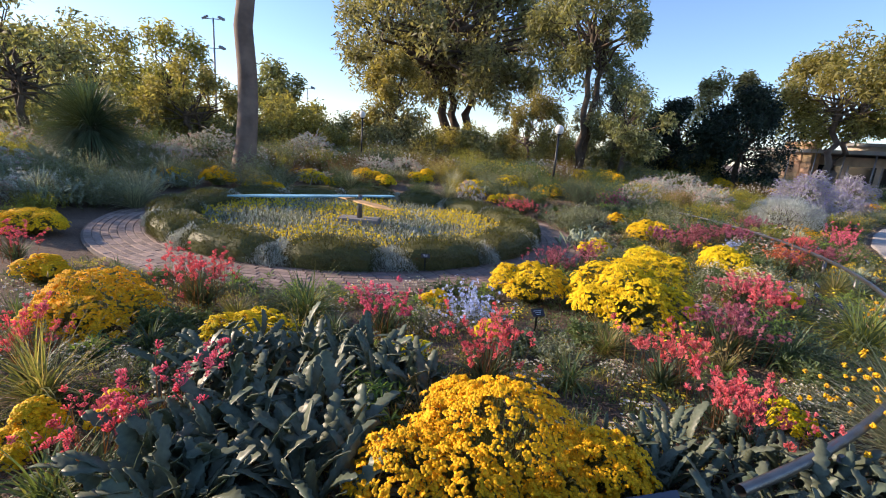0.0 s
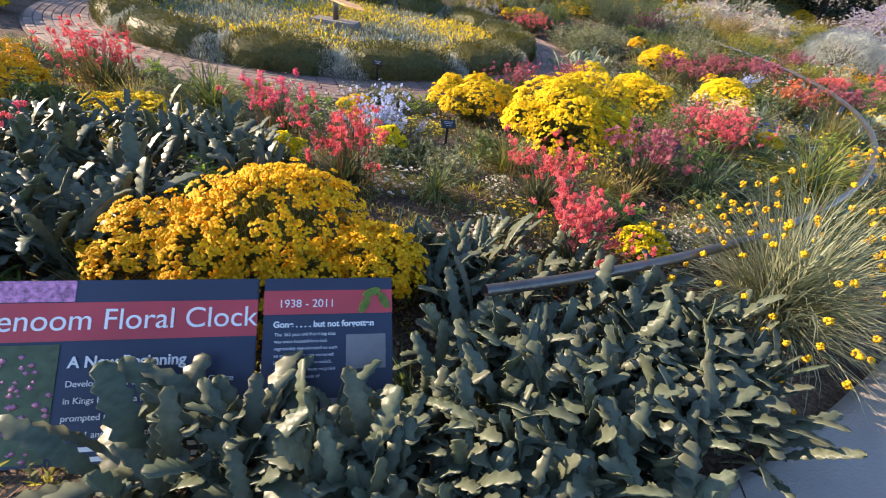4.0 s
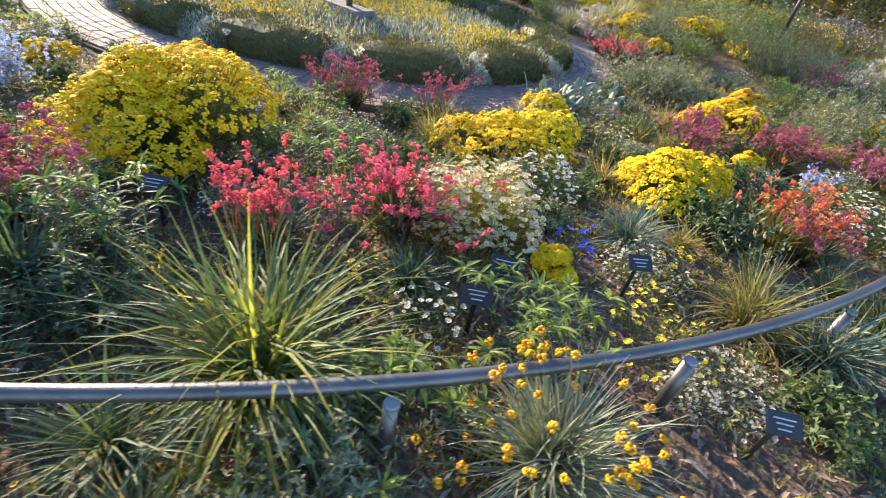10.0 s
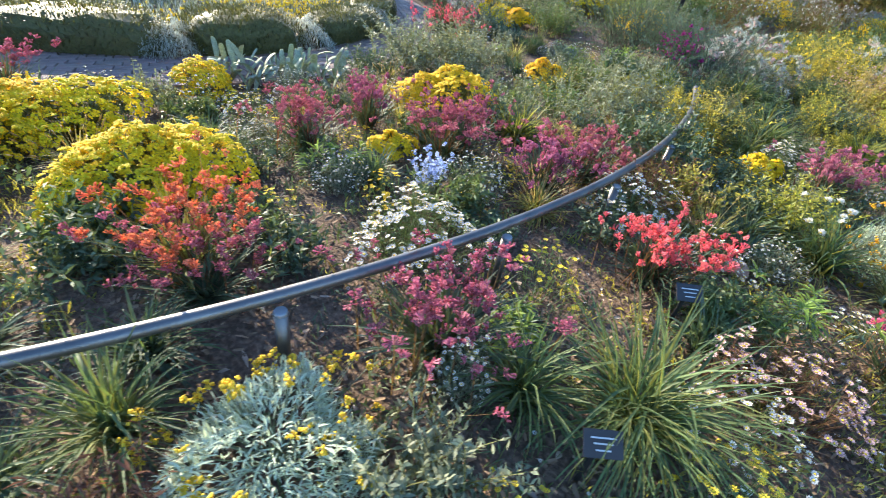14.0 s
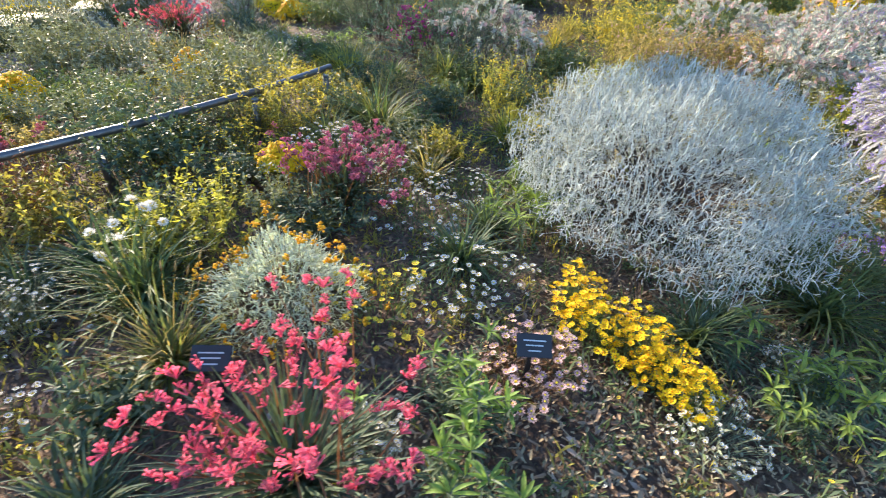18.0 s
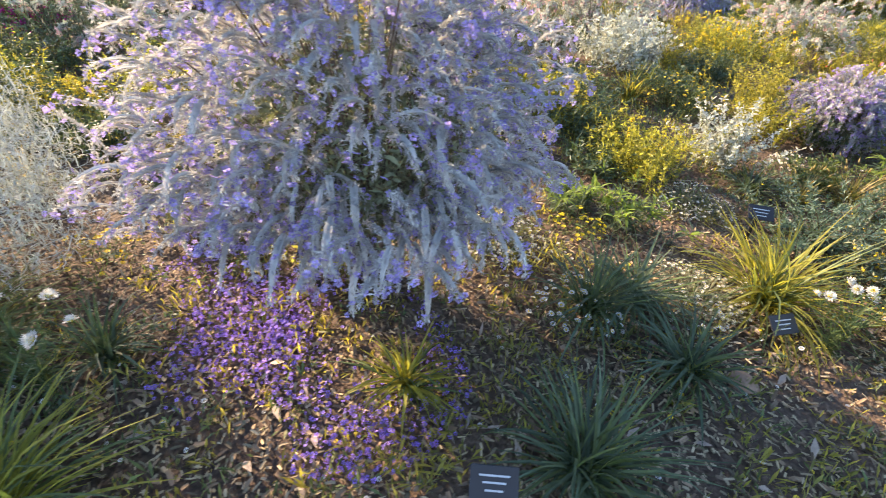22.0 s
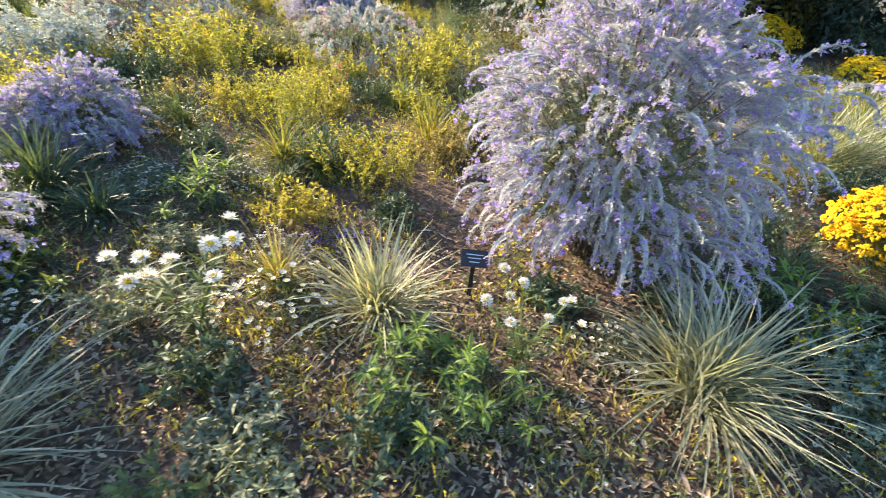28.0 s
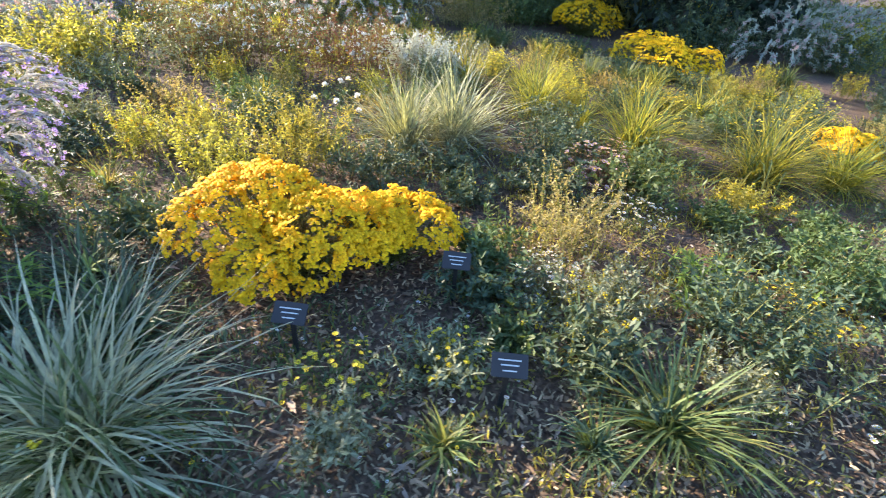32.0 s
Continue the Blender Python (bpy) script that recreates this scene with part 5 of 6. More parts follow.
def clumps_of_leaves(g, centres, radii, per, size, narrow=0.2, droop=1.4, squash=1.0):
    n = len(centres) * per
    c = np.repeat(centres, per, 0)
    d = g.normal(0, 1, (n, 3))
    d /= np.linalg.norm(d, axis=1, keepdims=True)
    p = c + d * np.repeat(radii, per)[:, None] * (g.uniform(0, 1, (n, 1)) ** 0.45) * [1, 1, squash]
    az, el = g.uniform(0, 6.3, n), g.uniform(-1.2, 0.5, n)
    ln, w = (g.uniform(0.6, 1.3, n) * size)[:, None], (g.uniform(0.7, 1.3, n) * size * narrow)[:, None]
    way = np.stack([np.cos(az) * np.cos(el), np.sin(az) * np.cos(el), np.sin(el)], 1)
    side = np.cross(way, g.normal(0, 1, (n, 3)))
    side /= np.linalg.norm(side, axis=1, keepdims=True)
    v = np.stack([p, p + way * ln * 0.45 + side * w, p + way * ln - [0, 0, 0.12] * ln, p + way * ln * 0.45 - side * w], 1).reshape(-1, 3)
    return v, np.arange(n * 4).reshape(-1, 4)


def tree(seed, x, y, height, crown_r, trunk_r, crown_base, leaf="gum", trunks=1, clumps=26, per=260, size=0.30, lean=(0, 0), bark=None, label="gum tree", weep=0.0, clump_r=0.22):
    g = np.random.default_rng(seed)
    ob = thing("tree")
    ob.location = (x, y, -0.05)
    bark = bark or BARK
    wood, tips = [], []
    for k in range(trunks):
        a = g.uniform(0, 6.3)
        off = np.array([math.cos(a), math.sin(a), 0]) * (0.35 * trunk_r if trunks > 1 else 0)
        top = np.array([lean[0] + (crown_r * 0.25 * math.cos(a) if trunks > 1 else 0), lean[1] + (crown_r * 0.25 * math.sin(a) if trunks > 1 else 0), crown_base + (height - crown_base) * 0.35])
        line = limb_line(g, off, top, 10, 0.025)
        r = np.linspace(trunk_r, trunk_r * 0.55, 10) / (1 + 0.35 * (trunks - 1))
        r[0] *= 1.25
        wood.append((*tube(line, r, 14), 0))
        tips.append(top)
    part("trunk", mesh_from("trunk", wood, [bark]), ob)
    cen = []
    limbs = []
    for k in range(clumps):
        a, u = g.uniform(0, 2 * np.pi), g.uniform(0, 1)
        rr = crown_r * math.sqrt(g.uniform(0.08, 1)) * (0.25 + 0.75 * math.sin(math.pi * min(1, u * 0.78 + 0.2)))
        c = np.array([lean[0] + rr * math.cos(a), lean[1] + rr * math.sin(a), crown_base + (height - crown_base) * u])
        cen.append(c)
        t = tips[k % len(tips)]
        s = t * (0.72 + 0.28 * g.uniform(0, 1))
        limbs.append((*tube(limb_line(g, s, c, 6, 0.07), np.linspace(trunk_r * 0.28, trunk_r * 0.05, 6), 7), 0))
    part("branch_mass", mesh_from("branch_mass", limbs, [bark]), ob)
    cen = np.array(cen) + g.normal(0, crown_r * 0.04, (clumps, 3))
    rad = g.uniform(0.6, 1.2, clumps) * crown_r * clump_r
    if weep:
        cen = np.concatenate([cen, cen - [0, 0, weep * 0.5], cen - [0, 0, weep]])
        rad = np.concatenate([rad, rad * 0.7, rad * 0.5])
        per = per // 2
    v, q = clumps_of_leaves(g, cen, rad * 1.1, per, size, 0.16, 1.4, 1.25)
    part("crown", mesh_from("crown", [(v, q, 0)], [LEAF[leaf]]), ob, "uneven open crown of narrow leaves")
    return tagged(ob, label, "tree")


tree(1, -7.0, 15.5, 15.0, 3.4, 0.36, 8.5, "gum", 1, 22, 260, 0.3, (0.4, 0.3), BARK, "tall gum with a smooth straight brown trunk")
tree(2, 0.54, 47.0, 17.5, 12.5, 0.88, 6.5, "gum", 3, 150, 230, 0.54, (-1.0, 0), BARK_DARK, "large spreading gum with several dark leaning trunks", 0.0, 0.115)
tree(3, 9.0, 32.5, 14.0, 4.2, 0.34, 7.5, "gum", 2, 40, 300, 0.38, (0, 0), BARK_DARK, "gum tree with open drooping crown")
# trees given "golden" leaves carry warm sunlight in their leaf colour
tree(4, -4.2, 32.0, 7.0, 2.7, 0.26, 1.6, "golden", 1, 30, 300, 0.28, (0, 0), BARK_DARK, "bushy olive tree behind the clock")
tree(5, 11.6, 34.0, 7.8, 2.9, 0.18, 2.2, "grey", 2, 30, 240, 0.26, (0, 0), BARK_DARK, "weeping grey-leaved tree with trailing twigs", 1.2)
tree(6, 5.75, 32.5, 5.4, 2.8, 0.16, 1.0, "golden", 2, 34, 260, 0.22, (0, 0), BARK, "sunlit golden-olive weeping shrub tree", 0.8)
tree(7, 20.0, 32.5, 6.6, 3.2, 0.25, 0.7, "dark", 1, 50, 330, 0.26, (0, 0), BARK_DARK, "dense dark evergreen tree")
tree(8, 16.6, 34.0, 6.2, 2.8, 0.25, 0.7, "dark", 1, 50, 330, 0.26, (0, 0), BARK_DARK, "dense dark evergreen tree")
tree(9, 35.5, 44.0, 13.0, 6.0, 0.45, 5.5, "golden", 2, 44, 320, 0.5, (0, 0), BARK, "tall gum with low golden sunlight put into its leaf colour")
tree(10, 25.5, 45.0, 10.0, 3.8, 0.35, 3.0, "gum", 1, 26, 300, 0.45, (0, 0), BARK, "gum tree behind the building")
tree(11, -23.5, 26.0, 5.9, 3.2, 0.3, 1.5, "gum", 1, 34, 130, 0.34, (0, 0), BARK_DARK, "leafy tree backlit by low sun")
tree(12, -27.0, 36.0, 8.2, 4.6, 0.35, 2.5, "golden", 2, 34, 150, 0.42, (0, 0), BARK_DARK, "spreading tree backlit by low sun")
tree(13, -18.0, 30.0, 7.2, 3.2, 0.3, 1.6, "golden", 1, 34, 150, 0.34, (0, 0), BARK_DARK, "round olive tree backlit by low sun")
tree(14, -15.8, 42.0, 6.6, 3.6, 0.3, 1.6, "gum", 1, 26, 260, 0.42, (0, 0), BARK_DARK, "distant round gum tree beyond the beds")
tree(15, -13.5, 24.5, 4.6, 2.4, 0.2, 1.0, "golden", 2, 26, 240, 0.24, (0, 0), BARK_DARK, "bushy yellow-green tree behind the beds")
tree(16, 11.2, 30.5, 6.6, 2.6, 0.2, 1.6, "gum", 1, 26, 260, 0.28, (0, 0), BARK_DARK, "grey-green gum behind the beds")


# added beyond the left edge of the view to throw shade towards the clock
tree(17, -19.0, 11.0, 4.9, 2.6, 0.2, 1.4, "gum", 1, 34, 130, 0.34, (0, 0), BARK_DARK, "unseen leafy gum added to shade the clock")


far_a = tree(21, -12.0, 33.0, 3.6, 2.6, 0.12, 0.3, "golden", 3, 34, 150, 0.30, (0, 0), BARK_DARK, "bushy sunlit shrub closing the garden behind", 0, 0.3)
far_b = tree(22, -20.0, 33.0, 3.0, 2.8, 0.12, 0.2, "gum", 3, 34, 150, 0.30, (0, 0), BARK_DARK, "bushy dark olive shrub closing the garden behind", 0, 0.3)
fg = np.random.default_rng(31)
for k in range(46):
    a = radians(-30 + 84 * k / 45 + fg.uniform(-1, 1))
    dist = fg.uniform(27, 40) if a > -0.1 else fg.uniform(36, 46)
    s = fg.uniform(0.5, 1.0)
    copy_thing((far_a, far_b)[k % 2], pose(-dist * math.sin(a), dist * math.cos(a) + 2, -0.05, 0, 0, fg.uniform(0, 360)) @ Matrix.Diagonal((s, s, s * fg.uniform(0.8, 1.1), 1)))

tree(18, -15.5, 16.8, 5.9, 2.6, 0.2, 1.6, "gum", 2, 36, 120, 0.26, (0, 0), BARK_DARK, "leafy gum beside the grass tree")


def grass_tree():
    g = np.random.default_rng(8)
    ob = thing("grass_tree")
    ob.location = (-9.8, 12.6, 0)
    v, q = tube([[0, 0, 0], [0.03, 0, 0.5], [0, 0.02, 1.25]], [0.2, 0.17, 0.16], 14)
    part("trunk", mesh_from("trunk", [(v, q, 0)], [BARK_DARK]), ob)
    n = 2600
    b = np.repeat([[0, 0, 1.28]], n, 0)
    v, q, _, _ = ribbons(b, g.uniform(0, 6.3, n), g.uniform(-0.6, 1.5, n), g.uniform(1.2, 1.75, n), g.uniform(0.2, 1.2, n), np.full(n, 0.02), 5, 0.4)
    part("skirt", mesh_from("skirt", [(v, q, 0)], [LEAF["deep"]]), ob, "dense skirt of needle leaves")
    return tagged(ob, "grass tree with a round skirt of dark needles", "grass tree")


grass_tree()


def floodlight_mast(x, y, h, r, heads):
    ob = thing("floodlight_mast")
    bm_part("mast", cone_bm(r, r * 0.5, h, (x, y, 0), 12), POLE, ob)
    for k in range(heads):
        z = h - 0.1 - (k // 2) * 3.0
        side = -1 if k % 2 else 1
        bm_part("arm", box_bm(0.9, 0.08, 0.08, (x + side * 0.45, y, z), 0.01), POLE, ob)
        bm_part("lamp_head", box_bm(0.7, 0.4, 0.22, (x + side * 0.9, y, z + 0.12), 0.04, pose(0, 0, 0, 20, side * 25, 0)), POLE, ob)
    return tagged(ob, "tall grey steel mast with floodlight heads", "light mast")


floodlight_mast(-27.0, 53.6, 13.0, 0.16, 4)
floodlight_mast(-23.7, 76.4, 8.6, 0.12, 1)


def globe_lamp(x, y, h):
    ob = thing("street_lamp")
    bm_part("pole", cone_bm(0.05, 0.04, h - 0.2, (x, y, 0), 12), BLACK, ob)
    bm_part("collar", cone_bm(0.08, 0.10, 0.06, (x, y, h - 0.22), 14), BLACK, ob)
    bm = bmesh.new()
    bmesh.ops.create_uvsphere(bm, u_segments=20, v_segments=12, radius=0.17, matrix=Matrix.Translation((x, y, h)) @ Matrix.Diagonal((1, 1, 1.12, 1)))
    for f in bm.faces:
        f.smooth = True
    bm_part("globe", bm, GLOBE, ob, "opal glass globe")
    return tagged(ob, "slim garden lamp post with an opal globe", "street lamp")


globe_lamp(-4.9, 25.5, 2.85)
globe_lamp(4.2, 18.5, 2.55)


def pavilion():
    """A low building with deep eaves, sandstone piers and glass behind."""
    ob = thing("pavilion")
    m = pose(37.5, 46.0, 0, 0, 0, -68)
    def put(name, bm, mat, label=""):
        bm.transform(m)
        return bm_part(name, bm, mat, ob, label)
    put("wall", box_bm(18, 0.3, 3.4, (0, 2.5, 1.7)), RENDER)
    put("wall", box_bm(0.3, 9, 3.4, (-8.85, 7, 1.7)), RENDER)
    put("wall", box_bm(0.3, 9, 3.4, (8.85, 7, 1.7)), RENDER)
    put("wall", box_bm(18, 0.3, 3.4, (0, 11.5, 1.7)), RENDER)
    put("roof", box_bm(21, 13, 0.35, (0, 6, 3.75), 0.04), ROOF, "flat roof with a deep pale fascia")
    put("upper_roof", box_bm(10, 7, 0.3, (3, 7, 4.7), 0.03), ROOF)
    put("upper_wall", box_bm(8.5, 6, 0.7, (3, 7, 4.25)), RENDER)
    for k in range(6):
        w = put("window", box_bm(2.2, 0.1, 2.3, (-7 + k * 2.8, 2.33, 1.35), 0.01), GLASS_DARK)
        fr = box_bm(0.09, 0.14, 2.4, (-8.2 + k * 2.8, 2.3, 1.35))
        fr.transform(m)
        bm_part("mullion", fr, POLE, w)
    for k in range(8):
        put("post", cone_bm(0.06, 0.06, 3.6, (-9 + k * 2.5, -0.2, 0), 12), POLE)
    for z in range(9):
        for q in range(3):
            put("block", box_bm(0.98 - 0.1 * ((z + q) % 2), 1.3, 0.50, (-4.5 + q * 1.0, 0.8, 0.26 + z * 0.52), 0.03), SANDSTONE)
    return tagged(ob, "low cream pavilion with flat roof and sandstone pier", "building")


pavilion()


# ---------------------------------------------------------------- beds behind the clock
g = np.random.default_rng(11)
BACK = ["grey_low", "deep_low", "rust_low", "golden", "yg_shrub", "woolly_white", "grey_low", "green_shrub", "silver_paddle", "tuft_grey", "golden_thin"]
for k in range(85):
    a, r = g.uniform(radians(38), radians(215)), g.uniform(5.5, 9.8)
    kind = BACK[int(g.integers(0, len(BACK)))]
    grow(kind, CLOCK[0] + r * math.cos(a), CLOCK[1] + r * math.sin(a), g.choice([0.45, 0.63]), g.choice([0.36, 0.6]) * (1.4 if r > 8.5 else 1), 2)
for k in range(120):
    a, r = g.uniform(radians(58), radians(200)), g.uniform(10.0, 17.5)
    x, y = CLOCK[0] + r * math.cos(a), CLOCK[1] + r * math.sin(a)
    grow(["yg_flower", "green_shrub", "red_shrub", "deep_low", "woolly_white", "straw_low", "grey_low", "yg_shrub"][int(g.integers(0, 8))], x, y, g.choice([0.9, 1.17]), g.choice([0.96, 1.44]) * (1.0 if r > 12 else 0.75), 2)
for k in range(40):
    a, r = g.uniform(radians(150), radians(212)), g.uniform(5.6, 11.5)
    grow(["grey_low", "silver_paddle", "grey_low", "tuft_grey", "woolly_white"][int(g.integers(0, 5))], CLOCK[0] + r * math.cos(a), CLOCK[1] + r * math.sin(a), g.choice([0.54, 0.72]), g.choice([0.48, 0.72]), 2)
for k in range(70):
    u = g.uniform(0, 1)
    x, y = 3 + 30 * u + g.normal(0, 1.5), 24 + 9 * u + g.uniform(0, 7)
    grow(["yg_flower", "green_shrub", "woolly_white", "straw_low", "deep_low", "yg_shrub", "golden"][int(g.integers(0, 7))], x, y, g.choice([0.9, 1.17]), g.choice([0.72, 0.96]), 2)


# ---------------------------------------------------------------- planting, along the walk
grow("amber", -3.05, 3.67, 0.56, 0.50)
grow("golden", -4.40, 4.77, 0.28, 0.40)
grow("paw", -2.48, 4.48, 0.47, 0.60)
grow("tuft_green", -1.32, 4.32, 0.43, 0.50)
grow("golden_thin", -1.62, 3.59, 0.39, 0.30)
grow("golden", -6.51, 7.01, 0.54, 0.35)
grow("paw", -5.32, 5.43, 0.21, 0.50)
grow("tuft_olive", -2.32, 2.41, 0.28, 0.55)
grow("paw", -2.60, 2.61, 0.11, 0.55)
grow("amber", -2.02, 2.01, 0.19, 0.42)
grow("amber", -1.69, 2.16, 0.12, 0.45)
grow("paw", -1.36, 2.04, 0.13, 0.60)
grow("paw", -1.55, 1.81, 0.12, 0.50)
grow("tuft_green", -1.20, 1.45, 0.27, 0.36)
grow("tuft_green", -1.62, 1.66, 0.27, 0.36)
grow("daisy_fine", -2.12, 2.80, 0.13, 0.20)
grow("banksia", -1.45, 2.67, 0.31, 0.38)
grow("banksia", -1.16, 3.05, 0.35, 0.36)
grow("banksia", -0.66, 3.09, 0.36, 0.36)
grow("banksia", -0.25, 2.80, 0.25, 0.36)
grow("banksia", -1.07, 1.88, 0.31, 0.42)
grow("banksia", -0.82, 2.25, 0.32, 0.42)
grow("banksia", -0.51, 1.83, 0.26, 0.42)
grow("banksia", -1.05, 1.58, 0.21, 0.40)
grow("paw", 0.39, 3.05, 0.32, 0.55)
grow("golden_thin", -0.20, 3.38, 0.17, 0.35)
grow("golden_thin", 0.51, 3.94, 0.19, 0.35)
grow("paw", -0.48, 3.98, 0.27, 0.50)
grow("golden_thin", -0.07, 4.82, 0.23, 0.35)
grow("spires", 0.36, 4.39, 0.31, 0.45)
grow("paw", 1.75, 3.17, 0.28, 0.50)
grow("paw_dark", 2.64, 3.86, 0.39, 0.50)
grow("paw", 3.75, 5.31, 0.54, 0.45)
grow("golden_thin", 2.38, 2.77, 0.22, 0.22)
grow("paw", 1.90, 2.69, 0.20, 0.40)
grow("tuft_green", 1.01, 3.09, 0.21, 0.30)
grow("button", 2.98, 2.31, 0.71, 0.52)
grow("banksia", 1.61, 2.26, 0.38, 0.30)
grow("banksia", 1.18, 2.08, 0.27, 0.30)
grow("banksia", 1.83, 1.63, 0.33, 0.34)
grow("banksia", 1.43, 1.49, 0.27, 0.34)
grow("banksia", 2.19, 1.92, 0.27, 0.34)
grow("banksia", 1.28, 1.07, 0.26, 0.34)
grow("banksia", 1.66, 1.21, 0.27, 0.34)
grow("banksia", 2.11, 1.50, 0.26, 0.34)
grow("banksia", 0.94, 0.92, 0.22, 0.34)
grow("banksia", 0.56, 0.89, 0.22, 0.34)
grow("banksia", 1.55, 0.95, 0.24, 0.32)
grow("banksia", 1.95, 1.22, 0.24, 0.32)
grow("banksia", 2.35, 1.52, 0.24, 0.32)
grow("banksia", 1.20, 0.80, 0.24, 0.32)
grow("banksia", 2.45, 1.80, 0.24, 0.32)
grow("tuft_spike", 3.55, 3.11, 0.50, 0.50)
grow("tuft_arching", 4.16, 4.17, 0.52, 0.52)
grow("button", 5.14, 4.64, 0.38, 0.34)
grow("paw", 1.89, 2.43, 0.23, 0.48)
grow("golden_thin", 3.48, 7.51, 0.55, 0.40)
grow("grey_low", 3.61, 11.88, 0.74, 0.35)
grow("whorl", 3.05, 4.09, 0.18, 0.45)
grow("tuft_deep", 3.12, 3.76, 0.33, 0.35)
grow("daisy_cream", 4.12, 5.75, 0.32, 0.42)
grow("daisy_white", 4.08, 6.52, 0.27, 0.35)
grow("golden_thin", 3.37, 7.05, 0.60, 0.42)
grow("golden_thin", 3.00, 8.68, 0.37, 0.40)
grow("paw_orange", 5.56, 7.34, 0.30, 0.52)
grow("whorl", 4.79, 5.12, 0.27, 0.40)
grow("golden", 4.60, 5.72, 0.14, 0.20)
grow("blue_spot", 4.61, 5.88, 0.11, 0.30)
grow("daisy_fine", 4.98, 6.11, 0.25, 0.20)
grow("tuft_olive", 5.56, 6.18, 0.33, 0.32)
grow("tuft_blue", 5.93, 6.21, 0.31, 0.38)
grow("paw_dark", 1.71, 6.77, 0.45, 0.50)
grow("paw_dark", 2.41, 7.36, 0.23, 0.50)
grow("grey_low", 3.21, 11.37, 0.80, 0.35)
grow("dark_shrub", 4.66, 16.58, 0.92, 0.60)
grow("golden", 2.26, 15.16, 0.38, 0.40)
grow("deep_low", 3.44, 3.83, 0.25, 0.30)
grow("tuft_deep", 4.09, 3.69, 0.25, 0.30)
grow("daisy_sparse", 4.41, 4.83, 0.19, 0.20)
grow("daisy_yellow", 5.15, 6.32, 0.18, 0.18)
grow("tuft_blue", 4.79, 6.41, 0.30, 0.30)
grow("paw_dark", 4.51, 9.38, 0.31, 0.45)
grow("paw_dark", 5.37, 9.60, 0.36, 0.45)
grow("daisy_white", 6.13, 8.30, 0.35, 0.30)
grow("paw_dark", 5.78, 7.31, 0.23, 0.42)
grow("paw_dark", 6.29, 10.03, 0.40, 0.42)
grow("paw_dark", 6.67, 7.86, 0.39, 0.45)
grow("mint_yellow", 6.62, 7.10, 0.35, 0.27)
grow("tuft_green", 6.18, 6.79, 0.24, 0.40)
grow("rust_low", 6.51, 6.66, 0.17, 0.25)
grow("daisy_fine", 5.59, 5.63, 0.25, 0.10)
grow("daisy_fine", 5.45, 5.40, 0.15, 0.10)
grow("dark_shrub", 4.53, 15.06, 1.00, 0.65)
grow("grey_needle", 5.73, 15.05, 1.12, 0.55)
grow("yg_shrub", 6.67, 11.80, 0.28, 0.60)
grow("daisy_fine", 6.88, 7.75, 0.12, 0.30)
grow("daisy_yellow", 6.76, 8.53, 0.21, 0.28)
grow("paw", 7.14, 9.15, 0.36, 0.42)
grow("daisy_white", 6.81, 9.69, 0.33, 0.30)
grow("tuft_green", 7.44, 8.18, 0.43, 0.50)
grow("tuft_green", 7.06, 7.93, 0.25, 0.40)
grow("daisy_pink", 7.95, 8.75, 0.23, 0.28)
grow("paw", 8.32, 9.39, 0.25, 0.50)
grow("yg_shrub", 7.64, 10.65, 0.34, 0.42)
grow("tuft_green", 7.91, 10.29, 0.39, 0.30)
grow("golden", 7.25, 11.46, 0.20, 0.32)
grow("paw_dark", 7.80, 11.54, 0.42, 0.45)
grow("blue_yellow", 8.34, 10.72, 0.36, 0.36)
grow("paw_dark", 6.20, 9.56, 0.35, 0.40)
grow("paw_dark", 5.39, 9.37, 0.29, 0.42)
grow("paw_dark", 4.64, 8.64, 0.37, 0.45)
grow("golden_thin", 5.12, 9.06, 0.19, 0.30)
grow("golden", 4.58, 12.20, 0.25, 0.42)
grow("paw", 2.14, 13.19, 0.70, 0.50)
grow("tuft_deep", 7.54, 8.80, 0.16, 0.30)
grow("daisy_fine", 5.93, 9.06, 0.22, 0.30)
grow("spires", 5.71, 8.87, 0.11, 0.30)
grow("rust_low", 7.84, 8.82, 0.21, 0.25)
grow("daisy_pink", 7.66, 8.64, 0.13, 0.30)
grow("paw", 9.07, 10.24, 0.33, 0.60)
grow("yg_shrub", 7.07, 10.21, 0.26, 0.40)
grow("daisy_sparse", 8.35, 11.63, 0.27, 0.28)
grow("tuft_green", 7.13, 12.49, 0.47, 0.45)
grow("daisy_white", 7.41, 11.77, 0.28, 0.30)
grow("tuft_deep", 8.76, 11.52, 0.25, 0.30)
grow("whorl", 7.84, 9.27, 0.16, 0.30)
grow("daisy_sparse", 8.87, 11.39, 0.33, 0.22)
grow("canary_small", 9.38, 11.62, 0.13, 0.24)
grow("canary_small", 9.52, 11.52, 0.15, 0.22)
grow("canary_small", 9.72, 11.55, 0.16, 0.22)
grow("canary_small", 9.86, 11.47, 0.14, 0.18)
grow("canary_small", 9.96, 11.44, 0.12, 0.18)
grow("tuft_deep", 7.68, 10.47, 0.17, 0.30)
grow("yg_flower", 7.42, 13.82, 0.33, 0.60)
grow("magenta", 5.40, 14.92, 0.30, 0.70)
grow("yg_flower", 7.27, 17.40, 0.97, 0.80)
grow("woolly_white", 6.27, 15.40, 0.67, 0.70)
grow("woolly_white", 9.78, 21.00, 0.99, 0.80)
grow("straw_bright", 8.10, 16.60, 0.70, 0.60)
grow("straw_bright", 8.90, 17.60, 0.80, 0.60)
grow("woolly_white", 9.60, 16.60, 0.66, 0.70)
grow("woolly_white", 8.30, 18.60, 0.90, 0.80)
